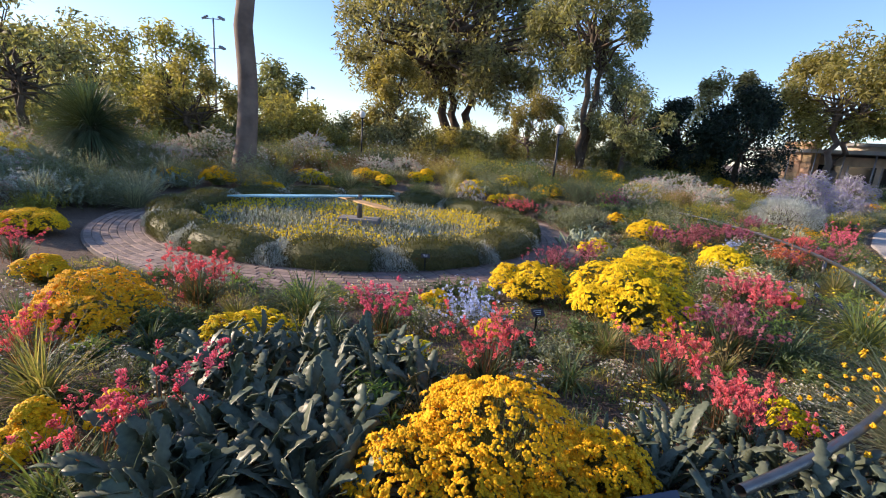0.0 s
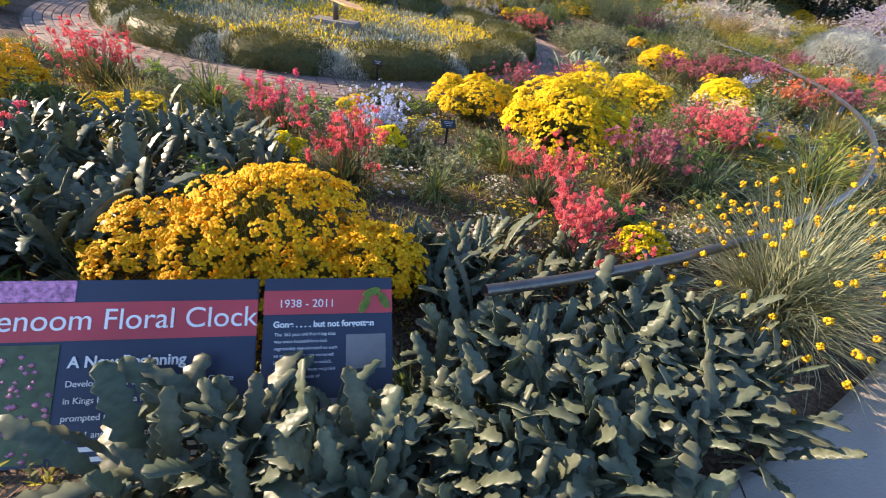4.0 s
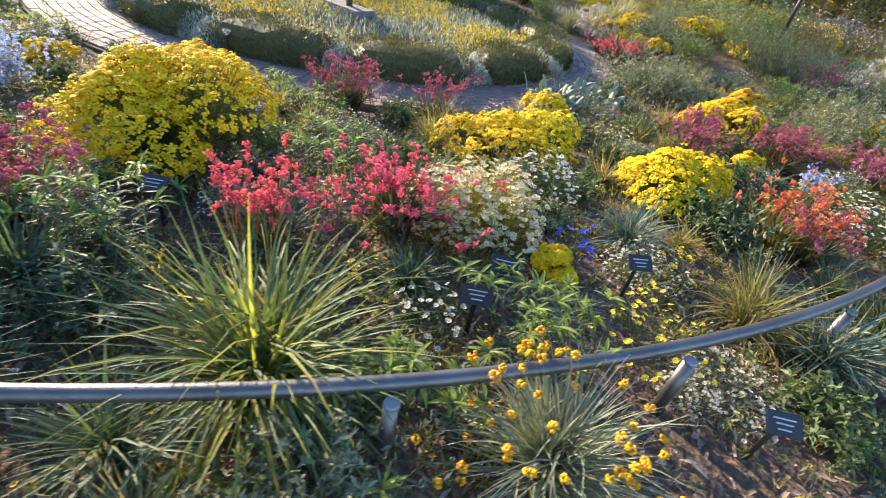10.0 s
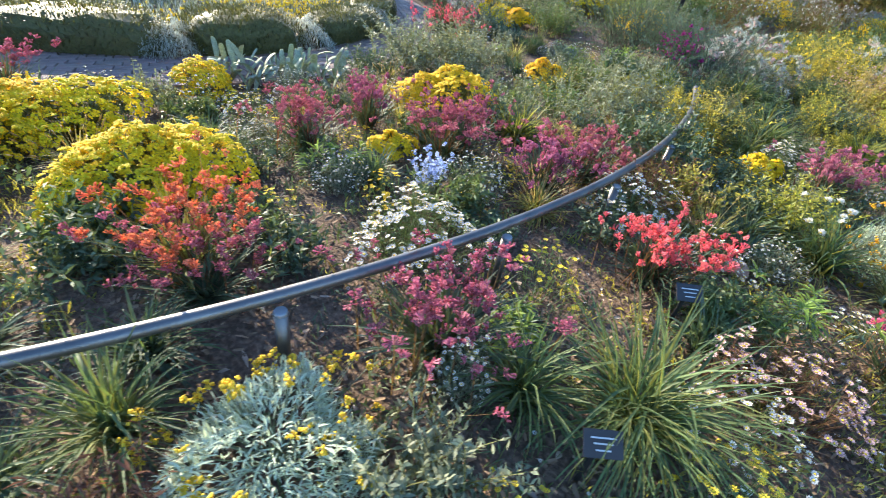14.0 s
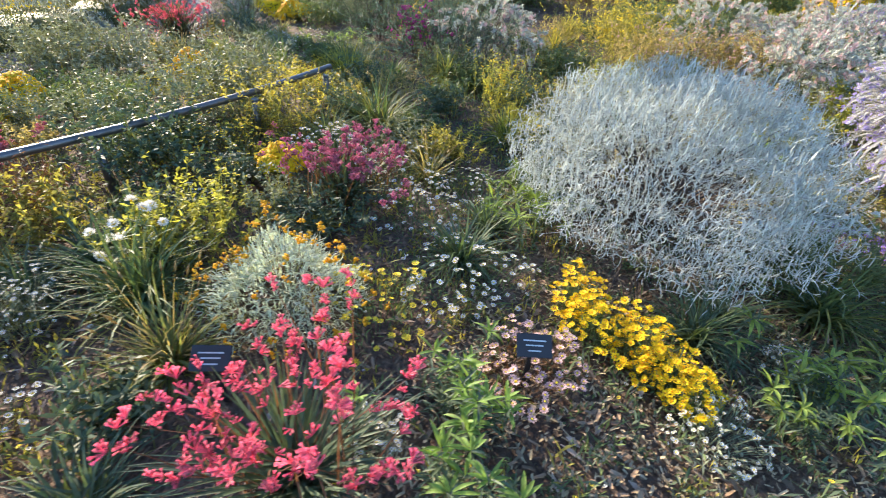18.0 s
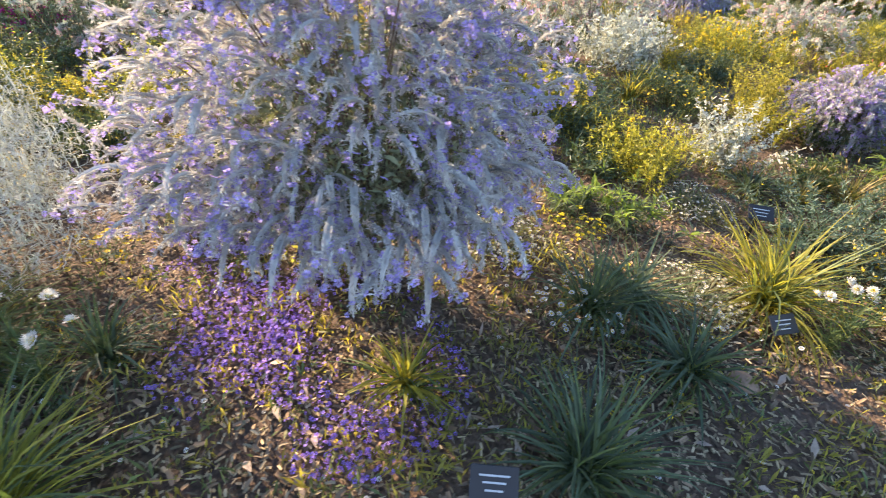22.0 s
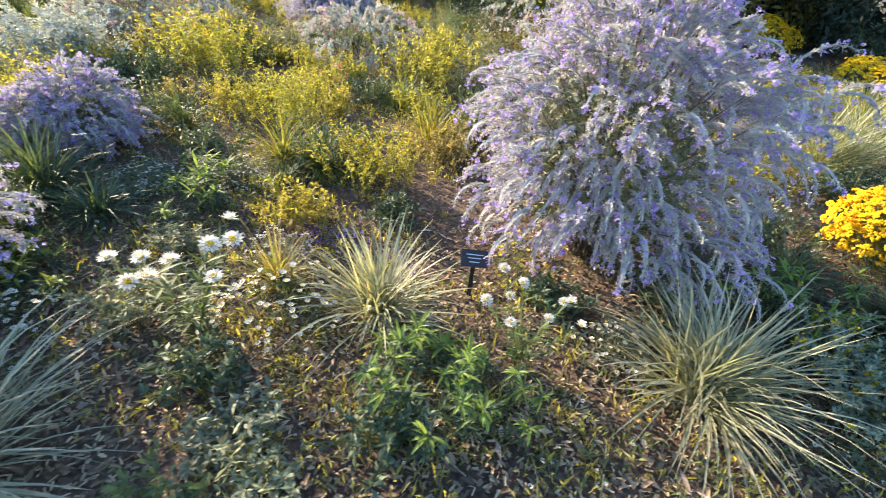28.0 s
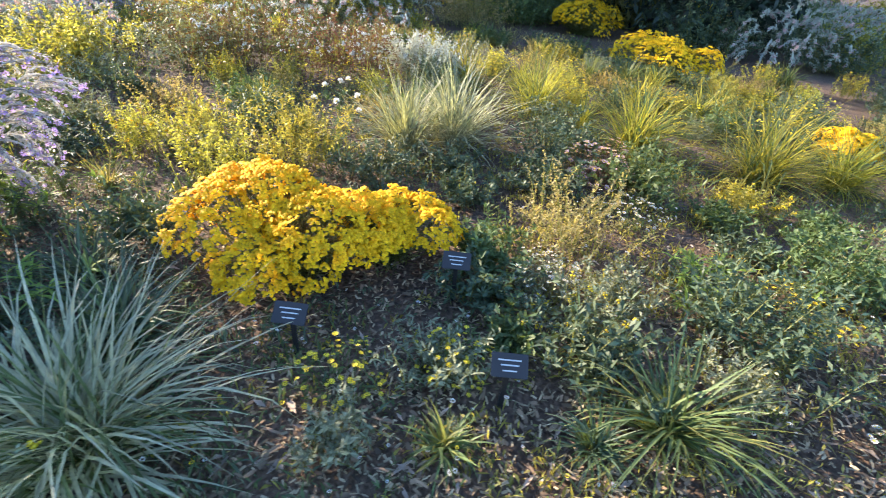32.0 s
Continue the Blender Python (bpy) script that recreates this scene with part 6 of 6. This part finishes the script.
grow("straw_bright", 9.30, 15.40, 0.50, 0.45)
grow("yg_shrub", 8.30, 14.60, 0.40, 0.55)
grow("whorl", 9.34, 10.70, 0.26, 0.22)
grow("whorl", 10.31, 11.74, 0.26, 0.22)
grow("daisy_fine", 10.09, 11.35, 0.18, 0.14)
grow("daisy_fine", 9.15, 10.50, 0.13, 0.16)
grow("daisy_pink", 9.41, 11.12, 0.23, 0.20)
grow("tuft_green", 10.34, 12.43, 0.30, 0.40)
grow("pompom", 7.80, 10.35, 0.08, 0.35)
grow("pompom", 10.50, 12.86, 0.10, 0.42)
grow("tuft_lime", 10.91, 12.55, 0.37, 0.42)
grow("daisy_sparse", 10.48, 13.82, 0.20, 0.15)
grow("tuft_lime", 11.57, 13.63, 0.15, 0.25)
grow("tuft_deep", 9.89, 11.82, 0.24, 0.28)
grow("daisy_fine", 10.28, 11.95, 0.15, 0.12)
grow("whorl", 10.63, 12.07, 0.11, 0.20)
grow("tuft_deep", 9.95, 12.06, 0.16, 0.25)
grow("tuft_lime", 12.73, 15.08, 0.36, 0.45)
grow("tuft_deep", 12.25, 13.70, 0.30, 0.34)
grow("tuft_deep", 12.48, 14.37, 0.20, 0.30)
grow("tuft_deep", 12.02, 14.47, 0.22, 0.40)
grow("tuft_deep", 10.55, 13.05, 0.16, 0.30)
grow("yg_shrub", 11.76, 16.24, 0.48, 0.35)
grow("silver_shrub", 12.27, 16.74, 0.26, 0.50)
grow("woolly", 13.08, 18.14, 0.41, 0.50)
grow("silver_shrub", 10.85, 19.17, 0.71, 0.55)
grow("yg_shrub", 10.84, 13.95, 0.16, 0.30)
grow("yellow_dot", 14.06, 16.08, 0.53, 0.38)
grow("yellow_dot", 14.18, 15.50, 0.41, 0.34)
grow("yellow_dot", 13.38, 15.65, 0.44, 0.34)
grow("yellow_dot", 13.99, 15.86, 0.43, 0.30)
grow("yellow_dot", 13.78, 15.44, 0.37, 0.30)
grow("tuft_lime", 13.53, 15.01, 0.30, 0.30)
grow("yg_shrub", 10.40, 16.71, 0.75, 0.30)
grow("yg_flower", 11.90, 16.01, 0.28, 0.50)
grow("woolly_white", 9.66, 18.31, 0.60, 0.70)
grow("grey_needle", 12.95, 15.79, 0.39, 0.34)
grow("tuft_deep", 12.16, 14.69, 0.30, 0.25)
grow("daisy_yellow", 11.72, 15.10, 0.17, 0.12)
grow("pompom", 12.99, 14.90, 0.11, 0.36)
grow("daisy_sparse", 11.96, 14.41, 0.20, 0.15)
grow("tuft_grey", 15.30, 16.48, 0.42, 0.50)
grow("pompom", 15.38, 17.33, 0.12, 0.40)
grow("grey_low", 15.06, 17.25, 0.22, 0.20)
grow("tuft_grey", 15.95, 17.86, 0.33, 0.40)
grow("yg_flower", 13.80, 19.48, 0.50, 0.50)
grow("yg_flower", 15.08, 19.05, 0.49, 0.40)
grow("tuft_green", 14.71, 18.90, 0.27, 0.40)
grow("woolly_white", 12.63, 22.14, 0.93, 0.60)
grow("grey_low", 14.53, 22.98, 0.82, 0.40)
grow("yg_shrub", 10.83, 16.83, 0.58, 0.40)
grow("tuft_deep", 13.69, 17.58, 0.45, 0.40)
grow("tuft_grey", 17.38, 18.21, 0.44, 0.45)
grow("pompom", 16.65, 17.92, 0.17, 0.40)
grow("yg_flower", 11.86, 20.22, 0.87, 0.60)
grow("yg_shrub", 13.96, 21.74, 0.82, 0.60)
grow("yg_shrub", 12.39, 18.18, 0.41, 0.60)
grow("yg_shrub", 15.05, 18.29, 0.27, 0.22)
grow("orange_spot", 13.32, 20.58, 0.23, 0.30)
grow("deep_low", 15.60, 17.17, 0.15, 0.20)
grow("woolly", 10.58, 23.96, 0.86, 0.60)
grow("woolly_white", 9.12, 20.85, 0.69, 0.50)
grow("tuft_lime", 14.37, 18.86, 0.30, 0.35)
grow("whorl", 16.37, 17.58, 0.19, 0.25)
grow("deep_low", 16.37, 17.34, 0.12, 0.20)
grow("grey_low", 16.17, 16.95, 0.14, 0.15)
grow("tuft_green", 14.00, 16.86, 0.22, 0.30)
grow("golden", 19.99, 27.53, 0.89, 0.50)
grow("grey_yellow", 18.02, 18.50, 0.24, 0.22)
grow("grey_yellow", 18.36, 18.55, 0.30, 0.24)
grow("whorl", 17.80, 19.05, 0.32, 0.30)
grow("tuft_deep", 17.80, 19.45, 0.28, 0.30)
grow("yg_shrub", 17.71, 21.08, 0.37, 0.55)
grow("pompom", 17.74, 21.52, 0.15, 0.50)
grow("silver_shrub", 17.31, 24.23, 0.43, 0.50)
grow("red_shrub", 16.47, 23.55, 0.85, 0.80)
grow("whorl", 16.61, 17.66, 0.15, 0.25)
grow("tuft_deep", 18.31, 19.28, 0.36, 0.30)
grow("tuft_broad", 18.64, 18.90, 0.58, 0.46)
grow("tuft_grey", 18.48, 22.23, 0.67, 0.45)
grow("straw_low", 19.71, 21.06, 0.41, 0.40)
grow("yg_shrub", 17.41, 20.60, 0.30, 0.50)
grow("red_shrub", 15.07, 23.13, 1.20, 0.80)
grow("silver_shrub", 16.82, 24.44, 0.47, 0.50)
grow("woolly_white", 22.55, 35.03, 1.85, 1.00)
grow("tuft_lime", 19.96, 23.12, 0.70, 0.35)
grow("grey_yellow", 17.92, 18.80, 0.24, 0.22)
grow("grey_low", 19.49, 19.78, 0.22, 0.22)
grow("daisy_yellow", 19.56, 19.80, 0.15, 0.20)
grow("tuft_green", 20.39, 19.91, 0.28, 0.38)
grow("deep_low", 20.74, 20.68, 0.43, 0.36)
grow("green_shrub", 21.18, 21.40, 0.39, 0.38)
grow("yellow_dot", 19.99, 20.37, 0.20, 0.30)
grow("tuft_green", 19.68, 19.47, 0.11, 0.20)
grow("daisy_yellow", 19.20, 19.52, 0.17, 0.20)
grow("woolly_white", 22.20, 30.80, 1.33, 0.90)
grow("tuft_grey", 18.18, 21.89, 0.57, 0.45)
grow("tuft_lime", 18.83, 23.67, 0.62, 0.40)
grow("tuft_lime", 20.99, 23.01, 0.79, 0.35)
grow("tuft_lime", 21.64, 23.26, 0.47, 0.40)
grow("golden", 21.85, 24.23, 0.34, 0.40)
grow("daisy_pink", 19.75, 22.21, 0.29, 0.30)
grow("grey_low", 19.34, 19.33, 0.16, 0.15)
grow("deep_low", 19.48, 20.30, 0.20, 0.25)
grow("amber", 0.36, 1.92, 0.73, 0.54)
grow("canary", 2.00, 4.80, 0.76, 0.84)
grow("canary", 1.15, 5.55, 0.50, 0.60)
grow("canary", 4.70, 7.50, 0.58, 0.43)
grow("canary", 4.62, 10.35, 0.55, 0.50)
grow("silver_paddle", 2.83, 9.28, 0.40, 0.40)
grow("silver_paddle", 3.08, 9.83, 0.35, 0.40)
grow("daisy_cream", 3.95, 5.60, 0.30, 0.40)
grow("cushion", 9.38, 12.65, 0.95, 0.98)
grow("woolly_raised", 10.96, 14.10, 0.76, 1.45)
grow("woolly", 14.05, 16.60, 0.62, 0.98)
grow("woolly", 16.64, 19.10, 0.76, 1.45)
grow("deep_low", 6.58, 10.90, 0.54, 0.36)
grow("grey_low", 5.83, 11.93, 0.74, 0.35)
grow("rust_low", 6.74, 10.07, 0.44, 0.35)
grow("woolly_white", 13.55, 27.56, 1.52, 0.80)
grow("yg_shrub", 26.89, 42.73, 2.35, 0.80)
grow("green_shrub", 7.40, 19.52, 1.08, 0.50)
grow("straw_low", 6.10, 37.09, 1.81, 0.70)
grow("straw_low", 9.79, 39.14, 1.67, 0.60)
grow("woolly_white", -11.31, 17.14, 1.69, 0.80)
grow("grey_low", -8.99, 10.71, 1.00, 0.70)
grow("grey_low", -7.46, 9.72, 0.92, 0.60)
grow("silver_shrub", -8.46, 9.22, 0.58, 0.60)
grow("tuft_grey", -6.81, 9.85, 0.74, 0.60)
grow("rust_low", -10.93, 21.41, 0.92, 0.90)
grow("grey_low", -6.16, 14.49, 1.25, 0.90)
grow("deep_low", -5.80, 23.01, 1.27, 0.80)
grow("yg_shrub", -10.50, 33.47, 2.05, 0.90)
grow("golden", -5.57, 14.36, 0.45, 0.30)
grow("golden", -4.14, 16.47, 0.36, 0.30)
grow("paw", 3.50, 4.66, 0.27, 0.50)
grow("amber", 18.45, 20.08, 0.60, 0.66)
grow("amber", 18.88, 20.42, 0.38, 0.50)
grow("tuft_green", 10.17, 12.71, 0.43, 0.40)


# ---------------------------------------------------------------- low growth between the plants
def bed_mask(x, y):
    """Which places lie in the beds, between the paved ring and the path, and how far from the path."""
    x, y = np.atleast_1d(x), np.atleast_1d(y)
    pts = np.stack([x, y], 1)
    fine = np.concatenate([np.linspace(edge[i], edge[i + 1], 8)[:-1] for i in range(len(edge) - 1)])
    way = np.gradient(fine, axis=0)
    out = np.stack([way[:, 1], -way[:, 0]], 1) / np.linalg.norm(way, axis=1, keepdims=True)
    j = np.concatenate([np.argmin(np.hypot(fine[:, 0] - p[:, :1], fine[:, 1] - p[:, 1:]), 1) for p in np.array_split(pts, max(1, len(pts) // 4000))])
    gap = ((pts - fine[j]) * out[j]).sum(1)
    return (gap < -0.10) & (np.hypot(x - CLOCK[0], y - CLOCK[1]) > 5.1), -gap


g = np.random.default_rng(23)
FILL = ["tuft_deep", "daisy_sparse", "deep_low", "daisy_yellow", "grey_low", "green_shrub", "daisy_fine", "tuft_olive", "whorl"]
FILL_FAR = ["tuft_lime", "tuft_green", "yg_shrub", "deep_low", "green_shrub", "grey_low", "yg_flower", "straw_low", "deep_low", "daisy_yellow"]
taken = [(o.location.x, o.location.y, r) for pool in MADE.values() for o, r, h in pool]
taken += [(o.location.x, o.location.y, 0.3) for o in scene.objects if o.parent is None and "category" in o]
taken = np.array(taken + [(10.98, 13.45, 1.1)])
X, Y, S = g.uniform(0, 1, 9000), g.uniform(0, 1, 9000), g.uniform(0, 1, 9000)
X, Y = np.where(S < 0.45, -4 + 13 * X, 6 + 22 * X), np.where(S < 0.45, 0.8 + 13.5 * Y, 8 + 20 * Y)
inside, gap = bed_mask(X, Y)
count = 0
for x, y, ok, near in zip(X, Y, inside, gap):
    if not ok or count >= 900:
        continue
    if np.min(np.hypot(taken[:, 0] - x, taken[:, 1] - y) - taken[:, 2] * 0.7) < 0.06 or near < 0.3 or (near < 1.0 and g.uniform() < 0.45) or abs(math.hypot(x - RAIL_C[0], y - RAIL_C[1]) - RAIL_R) < 0.1:
        continue
    far = near > 3.0 and x > 5
    kinds = FILL_FAR if far else FILL
    r = float(g.choice([0.18, 0.27])) * (1.35 if far else 1)
    grow(kinds[int(g.integers(0, len(kinds)))], x, y, r, float(g.choice([0.12, 0.24])) * (1.5 if far else 1), 2)
    taken = np.vstack([taken, [x, y, r]])
    count += 1


def ground_herbs(n, seed):
    """Low weedy growth that fills the gaps: short blades and small leaves, with specks of flower."""
    g = np.random.default_rng(seed)
    each = 16
    tries = n // each * 6
    x, y = g.uniform(-5, 29, tries), g.uniform(0.8, 28, tries)
    inside, gap = bed_mask(x, y)
    thick = np.sin(x * 1.9 + np.sin(y * 1.3)) + np.sin(y * 2.3 + 1.5 * np.sin(x * 1.1)) + g.normal(0, 0.5, tries)
    keep = inside & (thick > -1.1) & (gap > 0.2) & (g.uniform(0, 1, tries) < np.clip(1.6 - gap / 5, 0.1, 1))
    x, y = np.repeat(x[keep][:n // each], each), np.repeat(y[keep][:n // each], each)
    m = len(x)
    big = np.repeat(g.uniform(0.5, 1.3, m // each), each)
    x, y = x + g.normal(0, 0.035, m) * big, y + g.normal(0, 0.035, m) * big
    p = np.stack([x, y, ground_z(x, y) - 0.01 + g.uniform(0, 0.05, m) * big], 1)
    v, q, _, tips = ribbons(p, g.uniform(0, 6.3, m), g.uniform(0.3, 1.5, m), g.uniform(0.03, 0.085, m) * big, g.uniform(0, 1.2, m), g.uniform(0.006, 0.013, m), 1, 0.4, "leaf")
    tone = np.clip(np.floor((np.sin(x * 0.9 + y * 0.7) + np.repeat(g.normal(0, 0.7, m // each), each)) * 1.1 + 2), 0, 3).astype(int)
    groups = []
    face = np.arange(m)
    for c in range(4):
        groups.append((v, q[tone[face] == c], c))
    dots = g.integers(0, m, n // 40)
    fv, ff = scatter(DAISY_V, DAISY_F, tips[dots], frames_to(g.normal(0, 0.3, (len(dots), 3)) + [0, 0, 1], np.zeros(len(dots))), g.uniform(0.006, 0.012, len(dots)))
    cut = len(ff) // 27 * 18
    groups += [(fv, ff[:cut], 4), (fv, ff[cut:], 5)]
    ob = new("ground_herbs", mesh_from("ground_herbs", groups, [LEAF["deep"], LEAF["green"], LEAF["yellowgreen"], LEAF["olive"], PETAL["white"], PETAL["lemon"]]))
    return tagged(ob, "low mixed herbs and seedlings with specks of flower", "ground cover", kind="stuff")


ground_herbs(330000, 51)


def litter(name, n, seed, size, mat, label, flat, west=-4):
    """Bark chips and fallen leaves lying on the soil."""
    g = np.random.default_rng(seed)
    x, y = g.uniform(west, 24, n * 5), g.uniform(0.3 if west < 0 else 8.5, 24, n * 5)
    inside, d = bed_mask(x, y)
    keep = inside & (g.uniform(0, 1, n * 5) < np.clip(1.7 - d / 1.6, 0.10, 1))
    x, y = x[keep][:n], y[keep][:n]
    m = len(x)
    p = np.stack([x, y, ground_z(x, y) + g.uniform(0.0, 0.02, m)], 1)
    v, q, _, _ = ribbons(p, g.uniform(0, 6.3, m), g.normal(0.05, 0.25, m), g.uniform(0.6, 1.4, m) * size, g.normal(0.2, 0.5, m), g.uniform(0.6, 1.4, m) * size * flat, 2, 0.5, "leaf" if mat == LITTER else "chip", 0, g.normal(0, 0.3, m))
    return tagged(new(name, mesh_from(name, [(v, q, 0)], [mat])), label, "mulch", kind="stuff")


litter("bark_mulch", 50000, 41, 0.04, CHIP, "brown bark chips spread between the plants", 0.35)
litter("wood_chip_mulch", 70000, 43, 0.026, CHIP_PALE, "pale brown wood chips mulching the silver beds", 0.32, 9.0)
litter("leaf_litter", 4500, 42, 0.07, LITTER, "dry fallen leaves scattered on the soil", 0.3)


def fallen_petals(x, y, r, n, seed):
    """Flowers dropped by the lilac shrub, lying on the mulch and on the weeds in it."""
    g = np.random.default_rng(seed)
    a, d = g.uniform(0, 6.3, n), r * g.uniform(0, 1, n) ** 0.65
    px, py = x + d * np.cos(a) * 1.25, y + d * np.sin(a) * 0.8
    thick = np.sin(px * 7.1) + np.sin(py * 8.3 + px * 2) + g.normal(0, 0.6, n)
    px, py = px[thick > 0.0], py[thick > 0.0]
    m = len(px)
    at = np.stack([px, py, ground_z(px, py) + 0.012 + np.abs(g.normal(0, 0.02, m))], 1)
    v, f = scatter(STAR_V * [1, 1, 1.5], STAR_F, at, frames_to(g.normal(0, 0.7, (m, 3)) + [0, 0, 1], g.uniform(0, 6, m)), g.uniform(0.006, 0.0115, m))
    ob = new("fallen_petals", mesh_from("fallen_petals", [(v, f, 0)], [PETAL["purple"]], False))
    return tagged(ob, "violet flowers fallen on the mulch under the shrub", "petals", kind="stuff")


fallen_petals(11.02, 13.56, 0.66, 5200, 61)
fallen_petals(15.55, 18.1, 0.35, 700, 62)


def stone(x, y, s, seed):
    bm = bmesh.new()
    bmesh.ops.create_icosphere(bm, subdivisions=3, radius=1)
    for w in bm.verts:
        w.co *= 1 + 0.25 * noise.noise(w.co * 1.3 + Vector((seed, 0, 0)))
        w.co = Vector((w.co.x * s, w.co.y * s * 0.8, w.co.z * s * 0.55))
    for f in bm.faces:
        f.smooth = True
    ob = bpy.data.meshes.new("rock")
    bm.to_mesh(ob)
    bm.free()
    ob.materials.append(ROCK)
    r = new("rock", ob)
    r.location = (x, y, s * 0.3)
    return tagged(r, "rounded reddish brown rock lying in mulch", "rock", group="rocks")


stone(14.93, 15.93, 0.07, 1)
stone(12.68, 14.45, 0.06, 2)
stone(7.5, 9.75, 0.09, 3)
stone(10.95, 14.15, 0.07, 4)


# ---------------------------------------------------------------- pavers of the ring
def paver_mesh(w, d):
    bm = box_bm(w, d, 0.03, (0, 0, 0.0))
    top = [e for e in bm.edges if all(v.co.z > 0 for v in e.verts)]
    bmesh.ops.bevel(bm, geom=top, offset=0.006, segments=1, affect="EDGES")
    me = bpy.data.meshes.new("brick")
    bm.to_mesh(me)
    bm.free()
    me.materials.append(BRICK)
    return me


PAVER = paver_mesh(0.222, 0.108)
pv = np.array([w.co[:] for w in PAVER.vertices])
rest_v, rest_f, made = [], [], 0
g = np.random.default_rng(17)
flat = [list(p.vertices) for p in PAVER.polygons]
for course in range(8):
    r = ring_in + 0.06 + course * 0.1165
    n = int(2 * math.pi * r / 0.232)
    for k in range(n):
        deg = (k + 0.5 * (course % 2)) * 360 / n
        t = radians(deg)
        m = pose(CLOCK[0] + r * math.cos(t), CLOCK[1] + r * math.sin(t), zr + 0.006 + g.uniform(-0.003, 0.003), g.normal(0, 0.5), g.normal(0, 0.5), deg + 90)
        if made < 300 and (278 < deg < 350):
            b = part("brick", PAVER, ring)
            b.matrix_basis = m
            made += 1
        else:
            base = len(rest_v)
            rest_v += [(m @ w.co)[:] for w in PAVER.vertices]
            rest_f += [[i + base for i in f] for f in flat]
me = bpy.data.meshes.new("bricks")
me.from_pydata(rest_v, [], rest_f)
me.materials.append(BRICK)
tagged(part("bricks", me, ring), kind="stuff")
